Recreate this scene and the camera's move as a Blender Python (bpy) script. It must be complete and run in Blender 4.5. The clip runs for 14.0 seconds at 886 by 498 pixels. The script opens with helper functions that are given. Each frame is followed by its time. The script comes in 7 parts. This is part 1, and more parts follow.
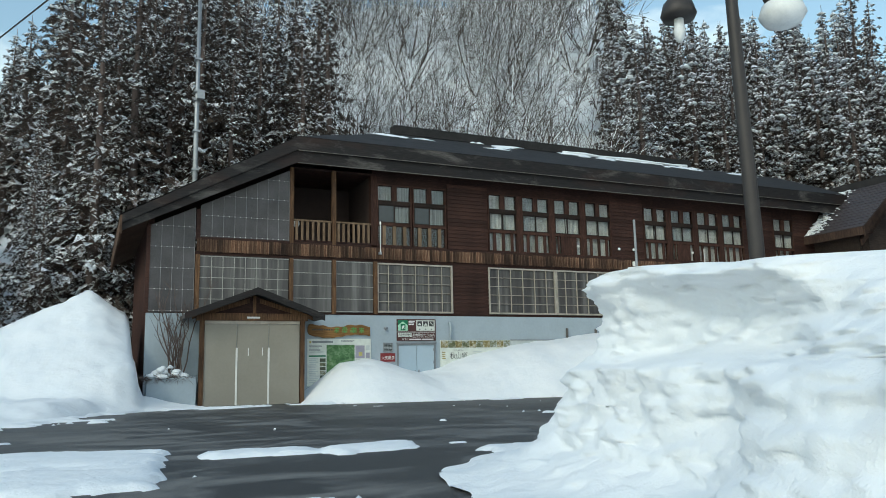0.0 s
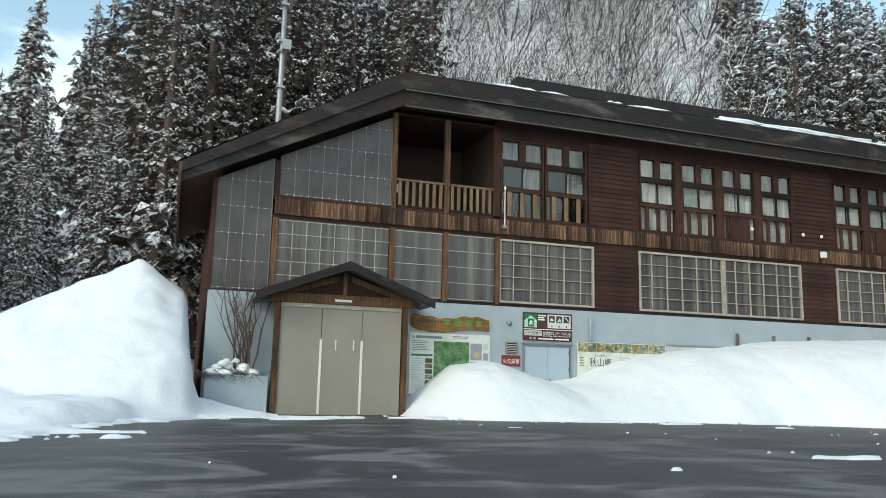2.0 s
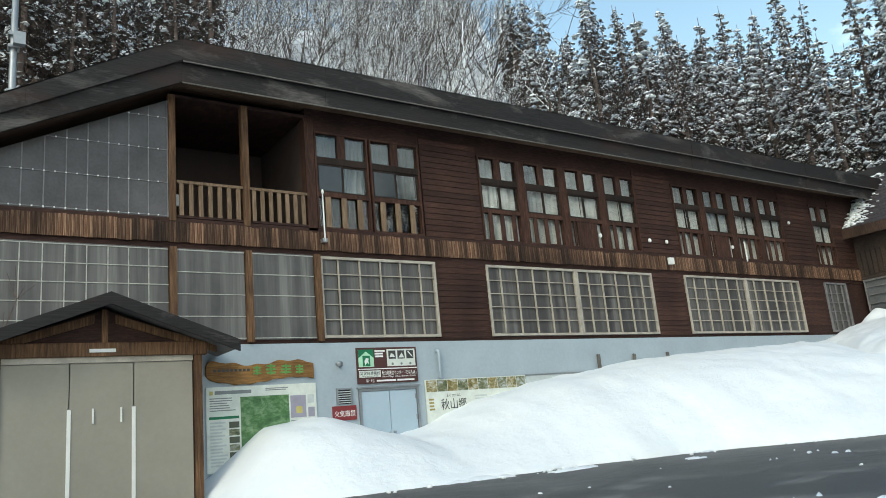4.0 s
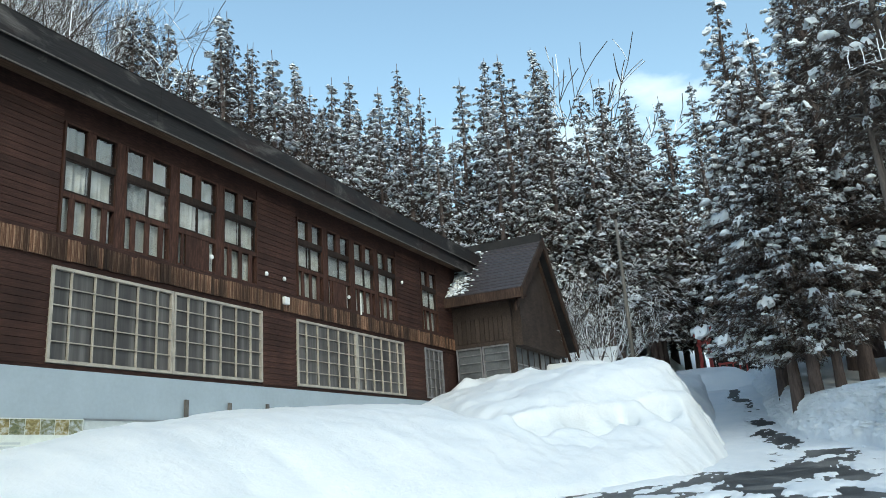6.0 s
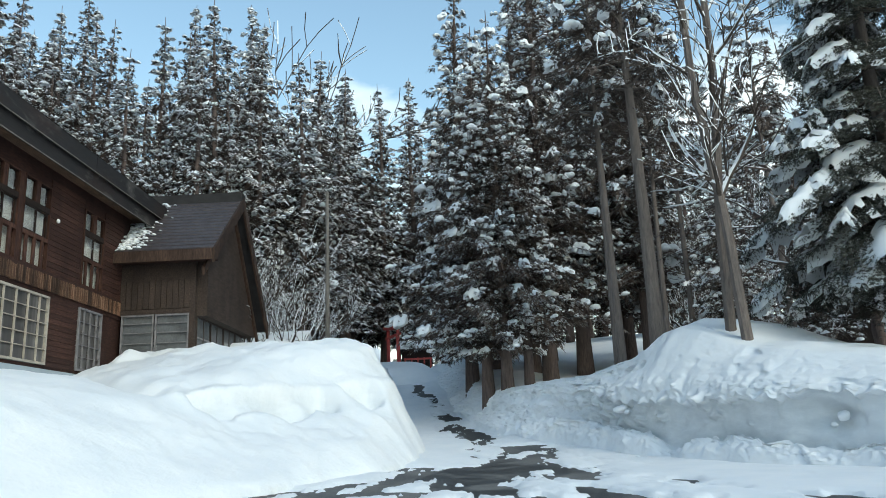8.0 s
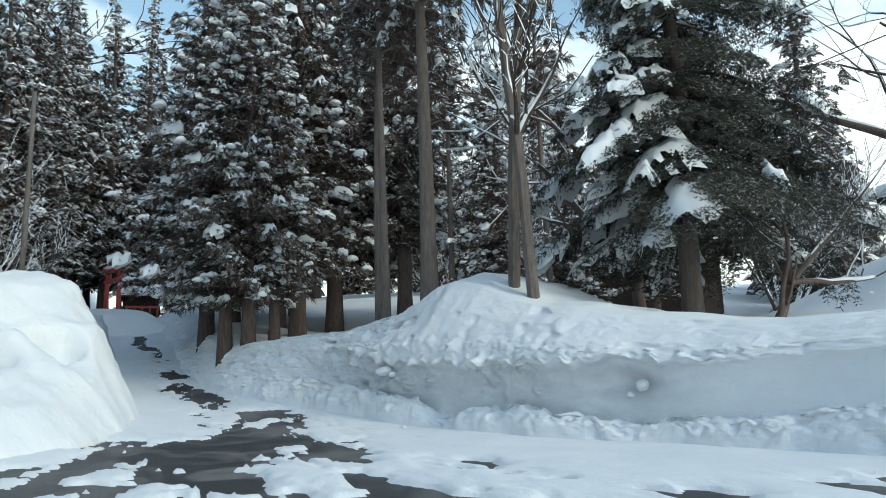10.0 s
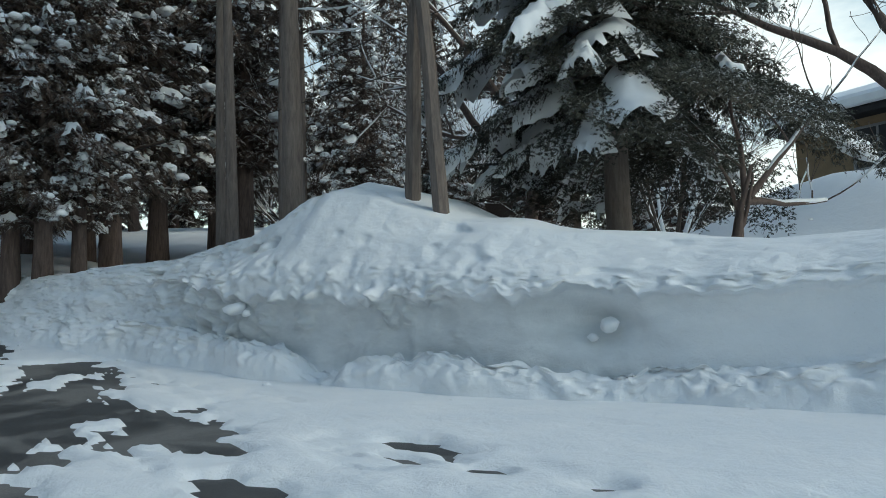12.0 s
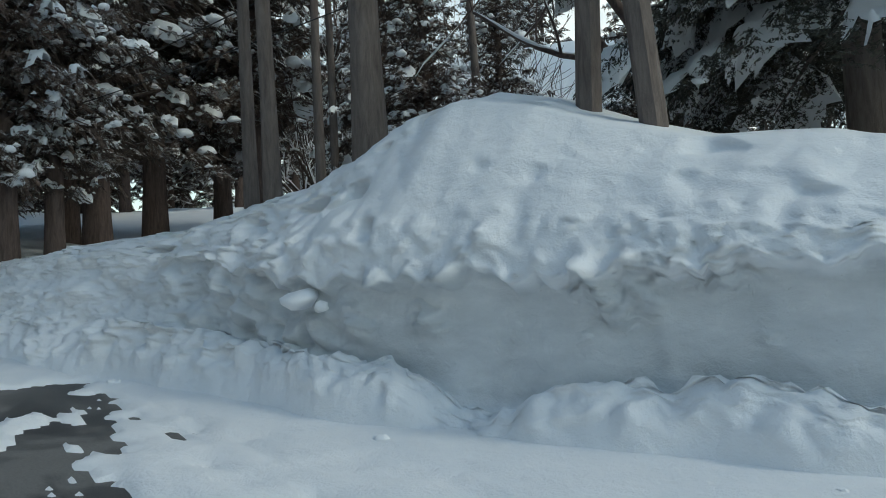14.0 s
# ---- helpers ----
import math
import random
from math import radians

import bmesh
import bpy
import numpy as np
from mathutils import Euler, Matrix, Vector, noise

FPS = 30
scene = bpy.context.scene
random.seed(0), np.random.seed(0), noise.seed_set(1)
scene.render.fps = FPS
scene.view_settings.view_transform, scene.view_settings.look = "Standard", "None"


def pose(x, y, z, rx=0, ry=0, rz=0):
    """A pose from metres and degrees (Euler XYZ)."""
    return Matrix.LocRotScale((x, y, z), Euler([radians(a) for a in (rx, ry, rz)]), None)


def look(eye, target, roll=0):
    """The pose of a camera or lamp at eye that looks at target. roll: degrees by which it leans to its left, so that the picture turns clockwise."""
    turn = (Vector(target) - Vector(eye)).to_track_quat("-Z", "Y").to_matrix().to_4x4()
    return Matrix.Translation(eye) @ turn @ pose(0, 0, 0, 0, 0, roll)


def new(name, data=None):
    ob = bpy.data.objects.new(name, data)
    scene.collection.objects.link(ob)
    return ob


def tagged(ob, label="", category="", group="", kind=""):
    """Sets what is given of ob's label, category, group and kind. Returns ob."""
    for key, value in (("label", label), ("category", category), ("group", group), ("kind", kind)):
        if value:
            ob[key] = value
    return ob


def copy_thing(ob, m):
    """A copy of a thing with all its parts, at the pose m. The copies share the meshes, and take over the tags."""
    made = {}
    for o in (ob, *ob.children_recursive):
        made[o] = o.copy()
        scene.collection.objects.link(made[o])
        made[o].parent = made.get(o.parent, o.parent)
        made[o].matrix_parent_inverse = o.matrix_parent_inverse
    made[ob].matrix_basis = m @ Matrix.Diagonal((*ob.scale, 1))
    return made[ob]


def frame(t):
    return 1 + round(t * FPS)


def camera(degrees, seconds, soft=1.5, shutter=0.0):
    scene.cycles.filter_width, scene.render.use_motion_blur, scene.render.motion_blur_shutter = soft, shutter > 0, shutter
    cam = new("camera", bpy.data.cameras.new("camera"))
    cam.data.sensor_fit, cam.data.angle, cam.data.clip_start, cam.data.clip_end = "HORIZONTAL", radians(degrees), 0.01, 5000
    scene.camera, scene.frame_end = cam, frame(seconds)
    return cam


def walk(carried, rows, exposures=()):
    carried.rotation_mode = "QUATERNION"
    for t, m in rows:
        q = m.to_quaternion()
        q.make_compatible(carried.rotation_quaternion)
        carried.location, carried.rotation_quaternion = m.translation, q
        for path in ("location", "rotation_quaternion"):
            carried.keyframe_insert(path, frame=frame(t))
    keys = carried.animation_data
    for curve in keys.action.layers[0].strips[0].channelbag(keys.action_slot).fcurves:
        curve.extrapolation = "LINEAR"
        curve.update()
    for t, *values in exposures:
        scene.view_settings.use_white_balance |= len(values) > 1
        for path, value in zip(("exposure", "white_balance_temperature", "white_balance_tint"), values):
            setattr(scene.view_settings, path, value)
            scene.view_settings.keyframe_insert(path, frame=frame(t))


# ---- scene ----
cam = camera(59.9, 14.0, soft=0.9)
PATH = [
    (0, (-16.511, -30.945, 1.113), (-15.684, -29.151, 1.427), -1.2),
    (0.5, (-16.209, -28.801, 1.158), (-15.422, -27.0, 1.53), 0.3),
    (1, (-15.903, -26.817, 1.174), (-15.157, -24.991, 1.503), 0.9),
    (1.5, (-15.636, -25.021, 1.147), (-14.995, -23.155, 1.473), 1.4),
    (2, (-15.377, -23.385, 1.102), (-14.739, -21.519, 1.435), 1.4),
    (2.2, (-15.253, -22.793, 1.099), (-14.614, -20.927, 1.427), 1.0),
    (4.3, (-13.545, -17.145, 1.117), (-12.274, -15.673, 1.585), -7.7),
    (4.5, (-13.344, -16.719, 1.124), (-11.974, -15.337, 1.588), -8.3),
    (5, (-12.782, -15.895, 1.194), (-11.283, -14.69, 1.742), -3.8),
    (5.5, (-12.054, -15.204, 1.122), (-10.426, -14.219, 1.736), -4.5),
    (6, (-11.241, -14.561, 1.049), (-9.485, -13.765, 1.579), -4.0),
    (6.5, (-10.351, -13.94, 1.004), (-8.522, -13.329, 1.535), -2.3),
    (7, (-9.383, -13.43, 0.976), (-7.486, -13.024, 1.462), -3.5),
    (7.5, (-8.439, -13.073, 0.937), (-6.506, -12.873, 1.412), -3.0),
    (8, (-7.385, -12.867, 0.973), (-5.442, -12.839, 1.446), -2.5),
    (8.5, (-6.425, -12.78, 1.147), (-4.481, -12.95, 1.584), -2.8),
    (9, (-5.502, -12.733, 1.179), (-3.59, -13.096, 1.637), -2.2),
    (9.2, (-5.126, -12.749, 1.173), (-3.225, -13.183, 1.62), -2.3),
    (11.3, (-0.972, -13.13, 1.094), (0.822, -14.0, 1.254), -3.1),
    (11.5, (-0.485, -13.196, 1.102), (1.285, -14.115, 1.241), -4.6),
    (12, (0.729, -13.442, 1.121), (2.437, -14.465, 1.313), -1.9),
    (12.5, (2.008, -13.703, 1.171), (3.662, -14.795, 1.438), 1.2),
    (13, (3.387, -13.913, 1.214), (5.025, -15.049, 1.377), -1.9),
    (13.5, (4.87, -14.14, 1.256), (6.546, -15.219, 1.423), -2.9),
    (14, (6.431, -14.301, 1.344), (8.134, -15.339, 1.489), -3.3),
]
walk(cam, [(t, look(eye, target, roll)) for t, eye, target, roll in PATH], [(0.0, 0.42, 6690, -4), (1.0, 0.72, 6920, -2), (2.2, 0.78, 7050, -2), (4.5, 0.76, 6840, -2), (5.5, 0.72, 6530, -3), (7.0, 0.66, 6590, -3), (9.2, 0.68, 6640, -3), (11.5, 0.23, 6690, -3), (14.0, 0.09, 6690, -3)])

# ---- light and sky ----
SUN_ELEV, SUN_AZ = radians(36), radians(236)      # azimuth clockwise from +y


def make_world():
    w = bpy.data.worlds.new("sky")
    scene.world = w
    w.use_nodes = True
    nt = w.node_tree
    n, l = nt.nodes, nt.links
    n.clear()
    out = n.new("ShaderNodeOutputWorld")
    bg = n.new("ShaderNodeBackground")
    bg.inputs["Strength"].default_value = SKY
    sky = n.new("ShaderNodeTexSky")
    sky.sky_type = "NISHITA"
    sky.sun_disc = False
    sky.sun_elevation, sky.sun_rotation = SUN_ELEV, SUN_AZ
    sky.altitude, sky.air_density, sky.dust_density, sky.ozone_density = 200, 1.45, 1.0, 1.2
    co = n.new("ShaderNodeTexCoord")
    mp = n.new("ShaderNodeMapping")
    mp.inputs["Scale"].default_value = (1.0, 1.0, 2.6)
    l.new(co.outputs["Generated"], mp.inputs["Vector"])
    no = n.new("ShaderNodeTexNoise")
    no.inputs["Scale"].default_value = 3.4
    no.inputs["Detail"].default_value = 7
    no.inputs["Roughness"].default_value = 0.55
    l.new(mp.outputs["Vector"], no.inputs["Vector"])
    # cloud cover, thicker low down
    sep = n.new("ShaderNodeSeparateXYZ")
    l.new(co.outputs["Generated"], sep.inputs[0])
    low = n.new("ShaderNodeMapRange")
    low.inputs["From Min"].default_value, low.inputs["From Max"].default_value = 0.27, 0.50
    low.inputs["To Min"].default_value, low.inputs["To Max"].default_value = 0.18, -0.04
    l.new(sep.outputs["Z"], low.inputs["Value"])
    # a hazier southern sky, towards the sun
    south = n.new("ShaderNodeMath")
    south.operation = "MULTIPLY_ADD"
    south.inputs[1].default_value, south.inputs[2].default_value = -0.12, 0.0
    l.new(sep.outputs["Y"], south.inputs[0])
    both = n.new("ShaderNodeMath")
    l.new(low.outputs[0], both.inputs[0])
    l.new(south.outputs[0], both.inputs[1])
    add = n.new("ShaderNodeMath")
    l.new(no.outputs["Fac"], add.inputs[0])
    l.new(both.outputs[0], add.inputs[1])
    cr = n.new("ShaderNodeValToRGB")
    cr.color_ramp.elements[0].position, cr.color_ramp.elements[1].position = 0.54, 0.86
    l.new(add.outputs[0], cr.inputs["Fac"])
    mix = n.new("ShaderNodeMix")
    mix.data_type = "RGBA"
    l.new(cr.outputs["Color"], mix.inputs["Factor"])
    l.new(sky.outputs["Color"], mix.inputs["A"])
    mix.inputs["B"].default_value = (7.4, 7.5, 7.8, 1)
    l.new(mix.outputs["Result"], bg.inputs["Color"])
    l.new(bg.outputs[0], out.inputs["Surface"])


SKY = 0.15
make_world()
sun = new("sun", bpy.data.lights.new("sun", "SUN"))
sun.data.energy, sun.data.angle, sun.data.color = 0.6, radians(12), (1.0, 0.95, 0.88)
sun_dir = Vector((math.sin(SUN_AZ) * math.cos(SUN_ELEV), math.cos(SUN_AZ) * math.cos(SUN_ELEV), math.sin(SUN_ELEV)))
sun.rotation_euler = sun_dir.to_track_quat("Z", "Y").to_euler()
sun.location = sun_dir * 100


# ---- materials ----
class Nodes:
    """A small builder for a node material with one Principled BSDF."""

    def __init__(self, name, rough=0.7, metal=0.0, spec=0.5):
        self.mat = bpy.data.materials.new(name)
        self.mat.use_nodes = True
        self.nt = self.mat.node_tree
        self.bsdf = self.nt.nodes["Principled BSDF"]
        self.bsdf.inputs["Roughness"].default_value = rough
        self.bsdf.inputs["Metallic"].default_value = metal
        self.bsdf.inputs["Specular IOR Level"].default_value = spec
        self.co = None

    def node(self, kind, **ins):
        nd = self.nt.nodes.new(kind)
        for k, v in ins.items():
            nd.inputs[k.replace("_", " ")].default_value = v
        return nd

    def link(self, a, b):
        self.nt.links.new(a, b)

    def coord(self, scale=(1, 1, 1), kind="Object", rot=(0, 0, 0)):
        if self.co is None:
            self.co = self.node("ShaderNodeTexCoord")
        mp = self.node("ShaderNodeMapping", Scale=scale, Rotation=rot)
        self.link(self.co.outputs[kind], mp.inputs["Vector"])
        return mp.outputs["Vector"]

    def world(self, scale=(1, 1, 1)):
        g = self.node("ShaderNodeNewGeometry")
        mp = self.node("ShaderNodeMapping", Scale=scale)
        self.link(g.outputs["Position"], mp.inputs["Vector"])
        return mp.outputs["Vector"]

    def noise(self, scale, vec=None, detail=5, rough=0.55, distort=0.0):
        nd = self.node("ShaderNodeTexNoise", Scale=scale, Detail=detail, Roughness=rough, Distortion=distort)
        if vec is not None:
            self.link(vec, nd.inputs["Vector"])
        return nd.outputs["Fac"]

    def ramp(self, fac, *stops):
        nd = self.node("ShaderNodeValToRGB")
        els = nd.color_ramp.elements
        while len(els) < len(stops):
            els.new(0.5)
        for e, (p, c) in zip(els, stops):
            e.position = p
            e.color = (*c, 1) if len(c) == 3 else c
        self.link(fac, nd.inputs["Fac"])
        return nd.outputs["Color"]

    def mixc(self, fac, a, b, mode="MIX"):
        nd = self.node("ShaderNodeMix")
        nd.data_type = "RGBA"
        nd.blend_type = mode
        for sock, v in (("Factor", fac), ("A", a), ("B", b)):
            s = [i for i in nd.inputs if i.name == sock and i.enabled][0]
            if hasattr(v, "is_output"):
                self.link(v, s)
            else:
                s.default_value = (*v, 1) if isinstance(v, tuple) and len(v) == 3 else v
        return [o for o in nd.outputs if o.enabled][0]

    def math(self, op, a, b=0.0, clamp=False):
        nd = self.node("ShaderNodeMath")
        nd.operation, nd.use_clamp = op, clamp
        for i, v in enumerate((a, b)):
            if hasattr(v, "is_output"):
                self.link(v, nd.inputs[i])
            else:
                nd.inputs[i].default_value = v
        return nd.outputs[0]

    def rand(self):
        return self.node("ShaderNodeObjectInfo").outputs["Random"]

    def island(self):
        return self.node("ShaderNodeNewGeometry").outputs["Random Per Island"]

    def base(self, c):
        s = self.bsdf.inputs["Base Color"]
        if hasattr(c, "is_output"):
            self.link(c, s)
        else:
            s.default_value = (*c, 1)
        return self

    def rough(self, c):
        self.link(c, self.bsdf.inputs["Roughness"])
        return self

    def bump(self, fac, strength=0.4, dist=0.02):
        b = self.node("ShaderNodeBump", Strength=strength, Distance=dist)
        self.link(fac, b.inputs["Height"])
        self.link(b.outputs["Normal"], self.bsdf.inputs["Normal"])
        return self


def wood(name, dark, mid, light, grain=(1, 1, 14), rough=0.75, vary=0.35, stain=0.5):
    m = Nodes(name, rough, spec=0.25)
    g = m.noise(3.0, m.coord(grain), 8, 0.65, 0.6)
    col = m.ramp(g, (0.28, dark), (0.5, mid), (0.75, light))
    st = m.noise(0.9, m.world((1, 1, 0.5)), 5, 0.6)
    col = m.mixc(m.ramp(st, (0.38, (0, 0, 0)), (0.68, (stain,) * 3)), col, tuple(c * 0.35 for c in dark))
    r = m.math("MULTIPLY_ADD", m.rand(), vary)
    m.nt.nodes[-1].inputs[2].default_value = 1 - vary / 2
    col = m.mixc(1.0, col, r, "MULTIPLY")
    m.base(col).bump(g, 0.35, 0.01)
    return m.mat


def plain(name, col, rough=0.6, metal=0.0, vary=0.12, scale=3.0, bump=0.15, spec=0.4):
    m = Nodes(name, rough, metal, spec)
    a = m.noise(scale, m.world(), 6, 0.6)
    b = m.noise(scale * 14, m.world(), 3, 0.6)
    f = m.math("ADD", m.math("MULTIPLY", a, 0.7), m.math("MULTIPLY", b, 0.3))
    lo, hi = tuple(c * (1 - vary) for c in col), tuple(min(1, c * (1 + vary)) for c in col)
    m.base(m.ramp(f, (0.35, lo), (0.65, hi))).bump(b, bump, 0.004)
    return m.mat


def snow_mat(name, dirt=0.0):
    m = Nodes(name, 0.6, spec=0.3)
    w = m.world()
    a = m.noise(0.8, w, 6, 0.6)
    b = m.noise(9.0, w, 5, 0.65)
    c = m.noise(60.0, w, 2, 0.5)
    col = m.ramp(a, (0.3, (0.80, 0.83, 0.86)), (0.7, (0.89, 0.90, 0.91)))
    if dirt:
        # grey zone: dirty old snow, with the shade of hollow and cut face painted in
        d = m.noise(1.6, m.world((1, 1, 2.5)), 7, 0.62)
        old = m.ramp(d, (0.3, (0.56, 0.59, 0.61)), (0.55, (0.67, 0.70, 0.72)), (0.75, (0.77, 0.795, 0.81)))
        zone = m.node("ShaderNodeAttribute")
        zone.attribute_name = "dirt_shade"
        col = m.mixc(zone.outputs["Fac"], col, old)
        spk = m.noise(18.0, w, 4, 0.7)
        col = m.mixc(m.ramp(spk, (0.68, (0, 0, 0)), (0.76, (0.45 * dirt,) * 3)), col, (0.16, 0.155, 0.15))
    m.bsdf.inputs["Subsurface Weight"].default_value = 0.0
    d2 = m.noise(3.2, w, 6, 0.7, 0.3)
    h = m.math("ADD", m.math("MULTIPLY", b, 0.45), m.math("ADD", m.math("MULTIPLY", c, 0.12), m.math("MULTIPLY", d2, 0.9)))
    m.base(col).bump(h, 0.5, 0.07)
    return m.mat


def with_snow(m, col, low=0.25, high=0.55, amount=1.0, scale=3.0):
    """Lays snow on what faces up: mixes it in by the world normal, broken by noise."""
    g = m.node("ShaderNodeNewGeometry")
    s = m.node("ShaderNodeSeparateXYZ")
    m.link(g.outputs["Normal"], s.inputs[0])
    nz = m.math("ADD", s.outputs["Z"], m.math("MULTIPLY", m.math("SUBTRACT", m.noise(scale, m.world(), 4, 0.6), 0.5), 1.1))
    f = m.ramp(nz, (low, (0, 0, 0)), (high, (amount,) * 3))
    return m.mixc(f, col, (0.84, 0.86, 0.88))


def bark_mat(name, dark, light, low=0.3, high=0.55, amount=1.0):
    m = Nodes(name, 0.9, spec=0.15)
    f = m.noise(6.0, m.world((2.2, 2.2, 0.35)), 8, 0.7, 0.4)
    col = m.ramp(f, (0.3, dark), (0.7, light))
    m.base(with_snow(m, col, low, high, amount)).bump(f, 0.7, 0.03)
    return m.mat


def foliage_mat(name, dark, light, brown, amount=1.0, low=0.45, high=0.8, scale=1.5, gaps=22.0, open_at=0.44):
    m = Nodes(name, 0.75, spec=0.2)
    r = m.island()
    col = m.ramp(r, (0.0, dark), (0.6, light), (0.93, light), (1.0, brown))
    big = m.noise(0.25, m.world(), 4, 0.6)
    col = m.mixc(m.ramp(big, (0.42, (0, 0, 0)), (0.7, (0.55,) * 3)), col, brown)
    fine = m.noise(14, m.world(), 3, 0.6)
    col = m.mixc(0.55, col, m.ramp(fine, (0.3, (0.25,) * 3), (0.7, (1.4,) * 3)), "MULTIPLY")
    m.base(with_snow(m, col, low, high, amount, scale * 4))
    # each blade is a feathered spray: ragged, with gaps between its needles
    holes = m.noise(gaps, m.world(), 2, 0.6)
    m.link(m.ramp(holes, (open_at, (0, 0, 0)), (open_at + 0.06, (1, 1, 1))), m.bsdf.inputs["Alpha"])
    return m.mat


def make_asphalt():
    m = Nodes("asphalt", 0.6, spec=0.35)
    w = m.world()
    fine = m.noise(70, w, 4, 0.7)
    mid = m.noise(0.55, m.world((1.0, 1.35, 1)), 8, 0.66, 0.9)
    big = m.noise(0.16, w, 4, 0.6)
    col = m.ramp(fine, (0.3, (0.030, 0.030, 0.031)), (0.75, (0.075, 0.074, 0.072)))
    dry = m.ramp(m.math("ADD", m.math("MULTIPLY", mid, 0.75), m.math("MULTIPLY", big, 0.3)), (0.50, (0, 0, 0)), (0.60, (1, 1, 1)))
    col = m.mixc(dry, col, m.ramp(fine, (0.3, (0.12, 0.117, 0.112)), (0.75, (0.22, 0.213, 0.203))))
    m.base(col)
    m.rough(m.ramp(dry, (0.0, (0.5,) * 3), (1.0, (0.85,) * 3)))
    m.bump(fine, 0.3, 0.006)
    return m.mat


def make_fascia():
    """Black-stained boards, bleached grey in blotches and along scuffs."""
    m = Nodes("black_weathered_fascia", 0.7, spec=0.25)
    grain = m.noise(4.0, m.coord((0.5, 2, 12)), 6, 0.6, 0.3)
    col = m.ramp(grain, (0.3, (0.011, 0.010, 0.010)), (0.7, (0.031, 0.027, 0.027)))
    worn = m.noise(0.85, m.world((0.55, 1, 1.5)), 7, 0.68, 0.5)
    fac = m.math("MULTIPLY", m.ramp(worn, (0.53, (0, 0, 0)), (0.72, (0.9,) * 3)), grain)
    col = m.mixc(fac, col, (0.26, 0.235, 0.215))
    red = m.noise(0.5, m.world((0.6, 1, 2)), 4, 0.6)
    col = m.mixc(m.ramp(red, (0.5, (0, 0, 0)), (0.7, (0.5,) * 3)), col, (0.045, 0.022, 0.016))
    m.base(col).bump(grain, 0.25, 0.008)
    return m.mat


M = {}
M["snow"] = snow_mat("snow")
M["snow_dirty"] = snow_mat("snow_cut", 0.75)
M["snow_tree"] = plain("snow_on_branches", (0.85, 0.87, 0.89), 0.6, vary=0.03, scale=4, bump=0.3)
M["asphalt"] = make_asphalt()
M["siding"] = wood("dark_red_brown_siding", (0.024, 0.011, 0.009), (0.060, 0.027, 0.020), (0.125, 0.062, 0.044), (0.7, 1, 16), vary=0.5)
M["wall"] = wood("dark_red_brown_board", (0.021, 0.010, 0.008), (0.048, 0.022, 0.017), (0.090, 0.042, 0.029), (1.5, 1, 8))
M["frame_red"] = wood("red_brown_frame_wood", (0.028, 0.012, 0.009), (0.066, 0.029, 0.020), (0.13, 0.062, 0.042), (6, 6, 1))
M["sash_dark"] = wood("dark_sash_wood", (0.012, 0.008, 0.007), (0.028, 0.017, 0.013), (0.05, 0.032, 0.025), (6, 6, 1))
M["post"] = wood("weathered_orange_wood", (0.045, 0.024, 0.014), (0.15, 0.078, 0.040), (0.30, 0.175, 0.095), (7, 7, 0.5), stain=0.85)
M["band"] = wood("weathered_band_boards", (0.022, 0.010, 0.007), (0.105, 0.047, 0.026), (0.46, 0.31, 0.20), (16, 16, 0.35), vary=1.3, stain=0.8)
M["slat"] = wood("pale_weathered_slat", (0.11, 0.068, 0.042), (0.22, 0.145, 0.092), (0.33, 0.235, 0.16), (8, 8, 0.8), stain=0.4)
M["lattice"] = plain("cream_painted_lattice", (0.40, 0.355, 0.30), 0.7, vary=0.25, scale=2.5)
M["paper_lath"] = plain("dull_pale_lath", (0.40, 0.385, 0.35), 0.7, vary=0.3, scale=6)
M["screen_lath"] = plain("grey_screen_lath", (0.20, 0.19, 0.195), 0.7, vary=0.3, scale=5)
M["slat_grey"] = wood("grey_weathered_timber", (0.07, 0.06, 0.055), (0.15, 0.135, 0.12), (0.24, 0.22, 0.2), (8, 8, 0.8))
M["fascia"] = make_fascia()
M["roof"] = plain("dark_sheet_roof", (0.030, 0.028, 0.028), 0.75, 0.0, 0.35, 1.5, spec=0.2)
M["soffit"] = wood("brown_soffit_board", (0.05, 0.028, 0.018), (0.12, 0.07, 0.045), (0.2, 0.13, 0.09), (1, 9, 1))
M["concrete"] = plain("pale_blue_painted_concrete", (0.37, 0.425, 0.465), 0.75, vary=0.09, scale=0.7)
M["door_grey"] = plain("pale_blue_grey_door_paint", (0.40, 0.49, 0.56), 0.5, vary=0.05, scale=1)
M["beige"] = plain("grey_beige_panel", (0.30, 0.275, 0.23), 0.7, vary=0.07, scale=0.8)
M["white"] = plain("white_paint", (0.78, 0.77, 0.74), 0.6, vary=0.06)
M["black"] = plain("black_paint", (0.02, 0.02, 0.02), 0.5)
M["steel"] = plain("grey_galvanised_steel", (0.32, 0.33, 0.34), 0.45, 0.7)
M["dark_metal"] = plain("dark_brown_painted_metal", (0.045, 0.038, 0.035), 0.5, 0.2)
M["curtain"] = plain("white_curtain_cloth", (0.56, 0.55, 0.51), 0.9, vary=0.1, scale=2)
M["curtain_thin"] = plain("thin_grey_white_curtain", (0.42, 0.43, 0.42), 0.9, vary=0.15, scale=2)
M["curtain_reflect"] = plain("grey_net_curtain_and_sky_reflection", (0.20, 0.205, 0.20), 0.9, vary=0.2, scale=3)
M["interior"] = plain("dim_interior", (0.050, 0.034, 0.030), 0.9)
M["red"] = plain("red_lacquer", (0.46, 0.07, 0.06), 0.5, vary=0.2)
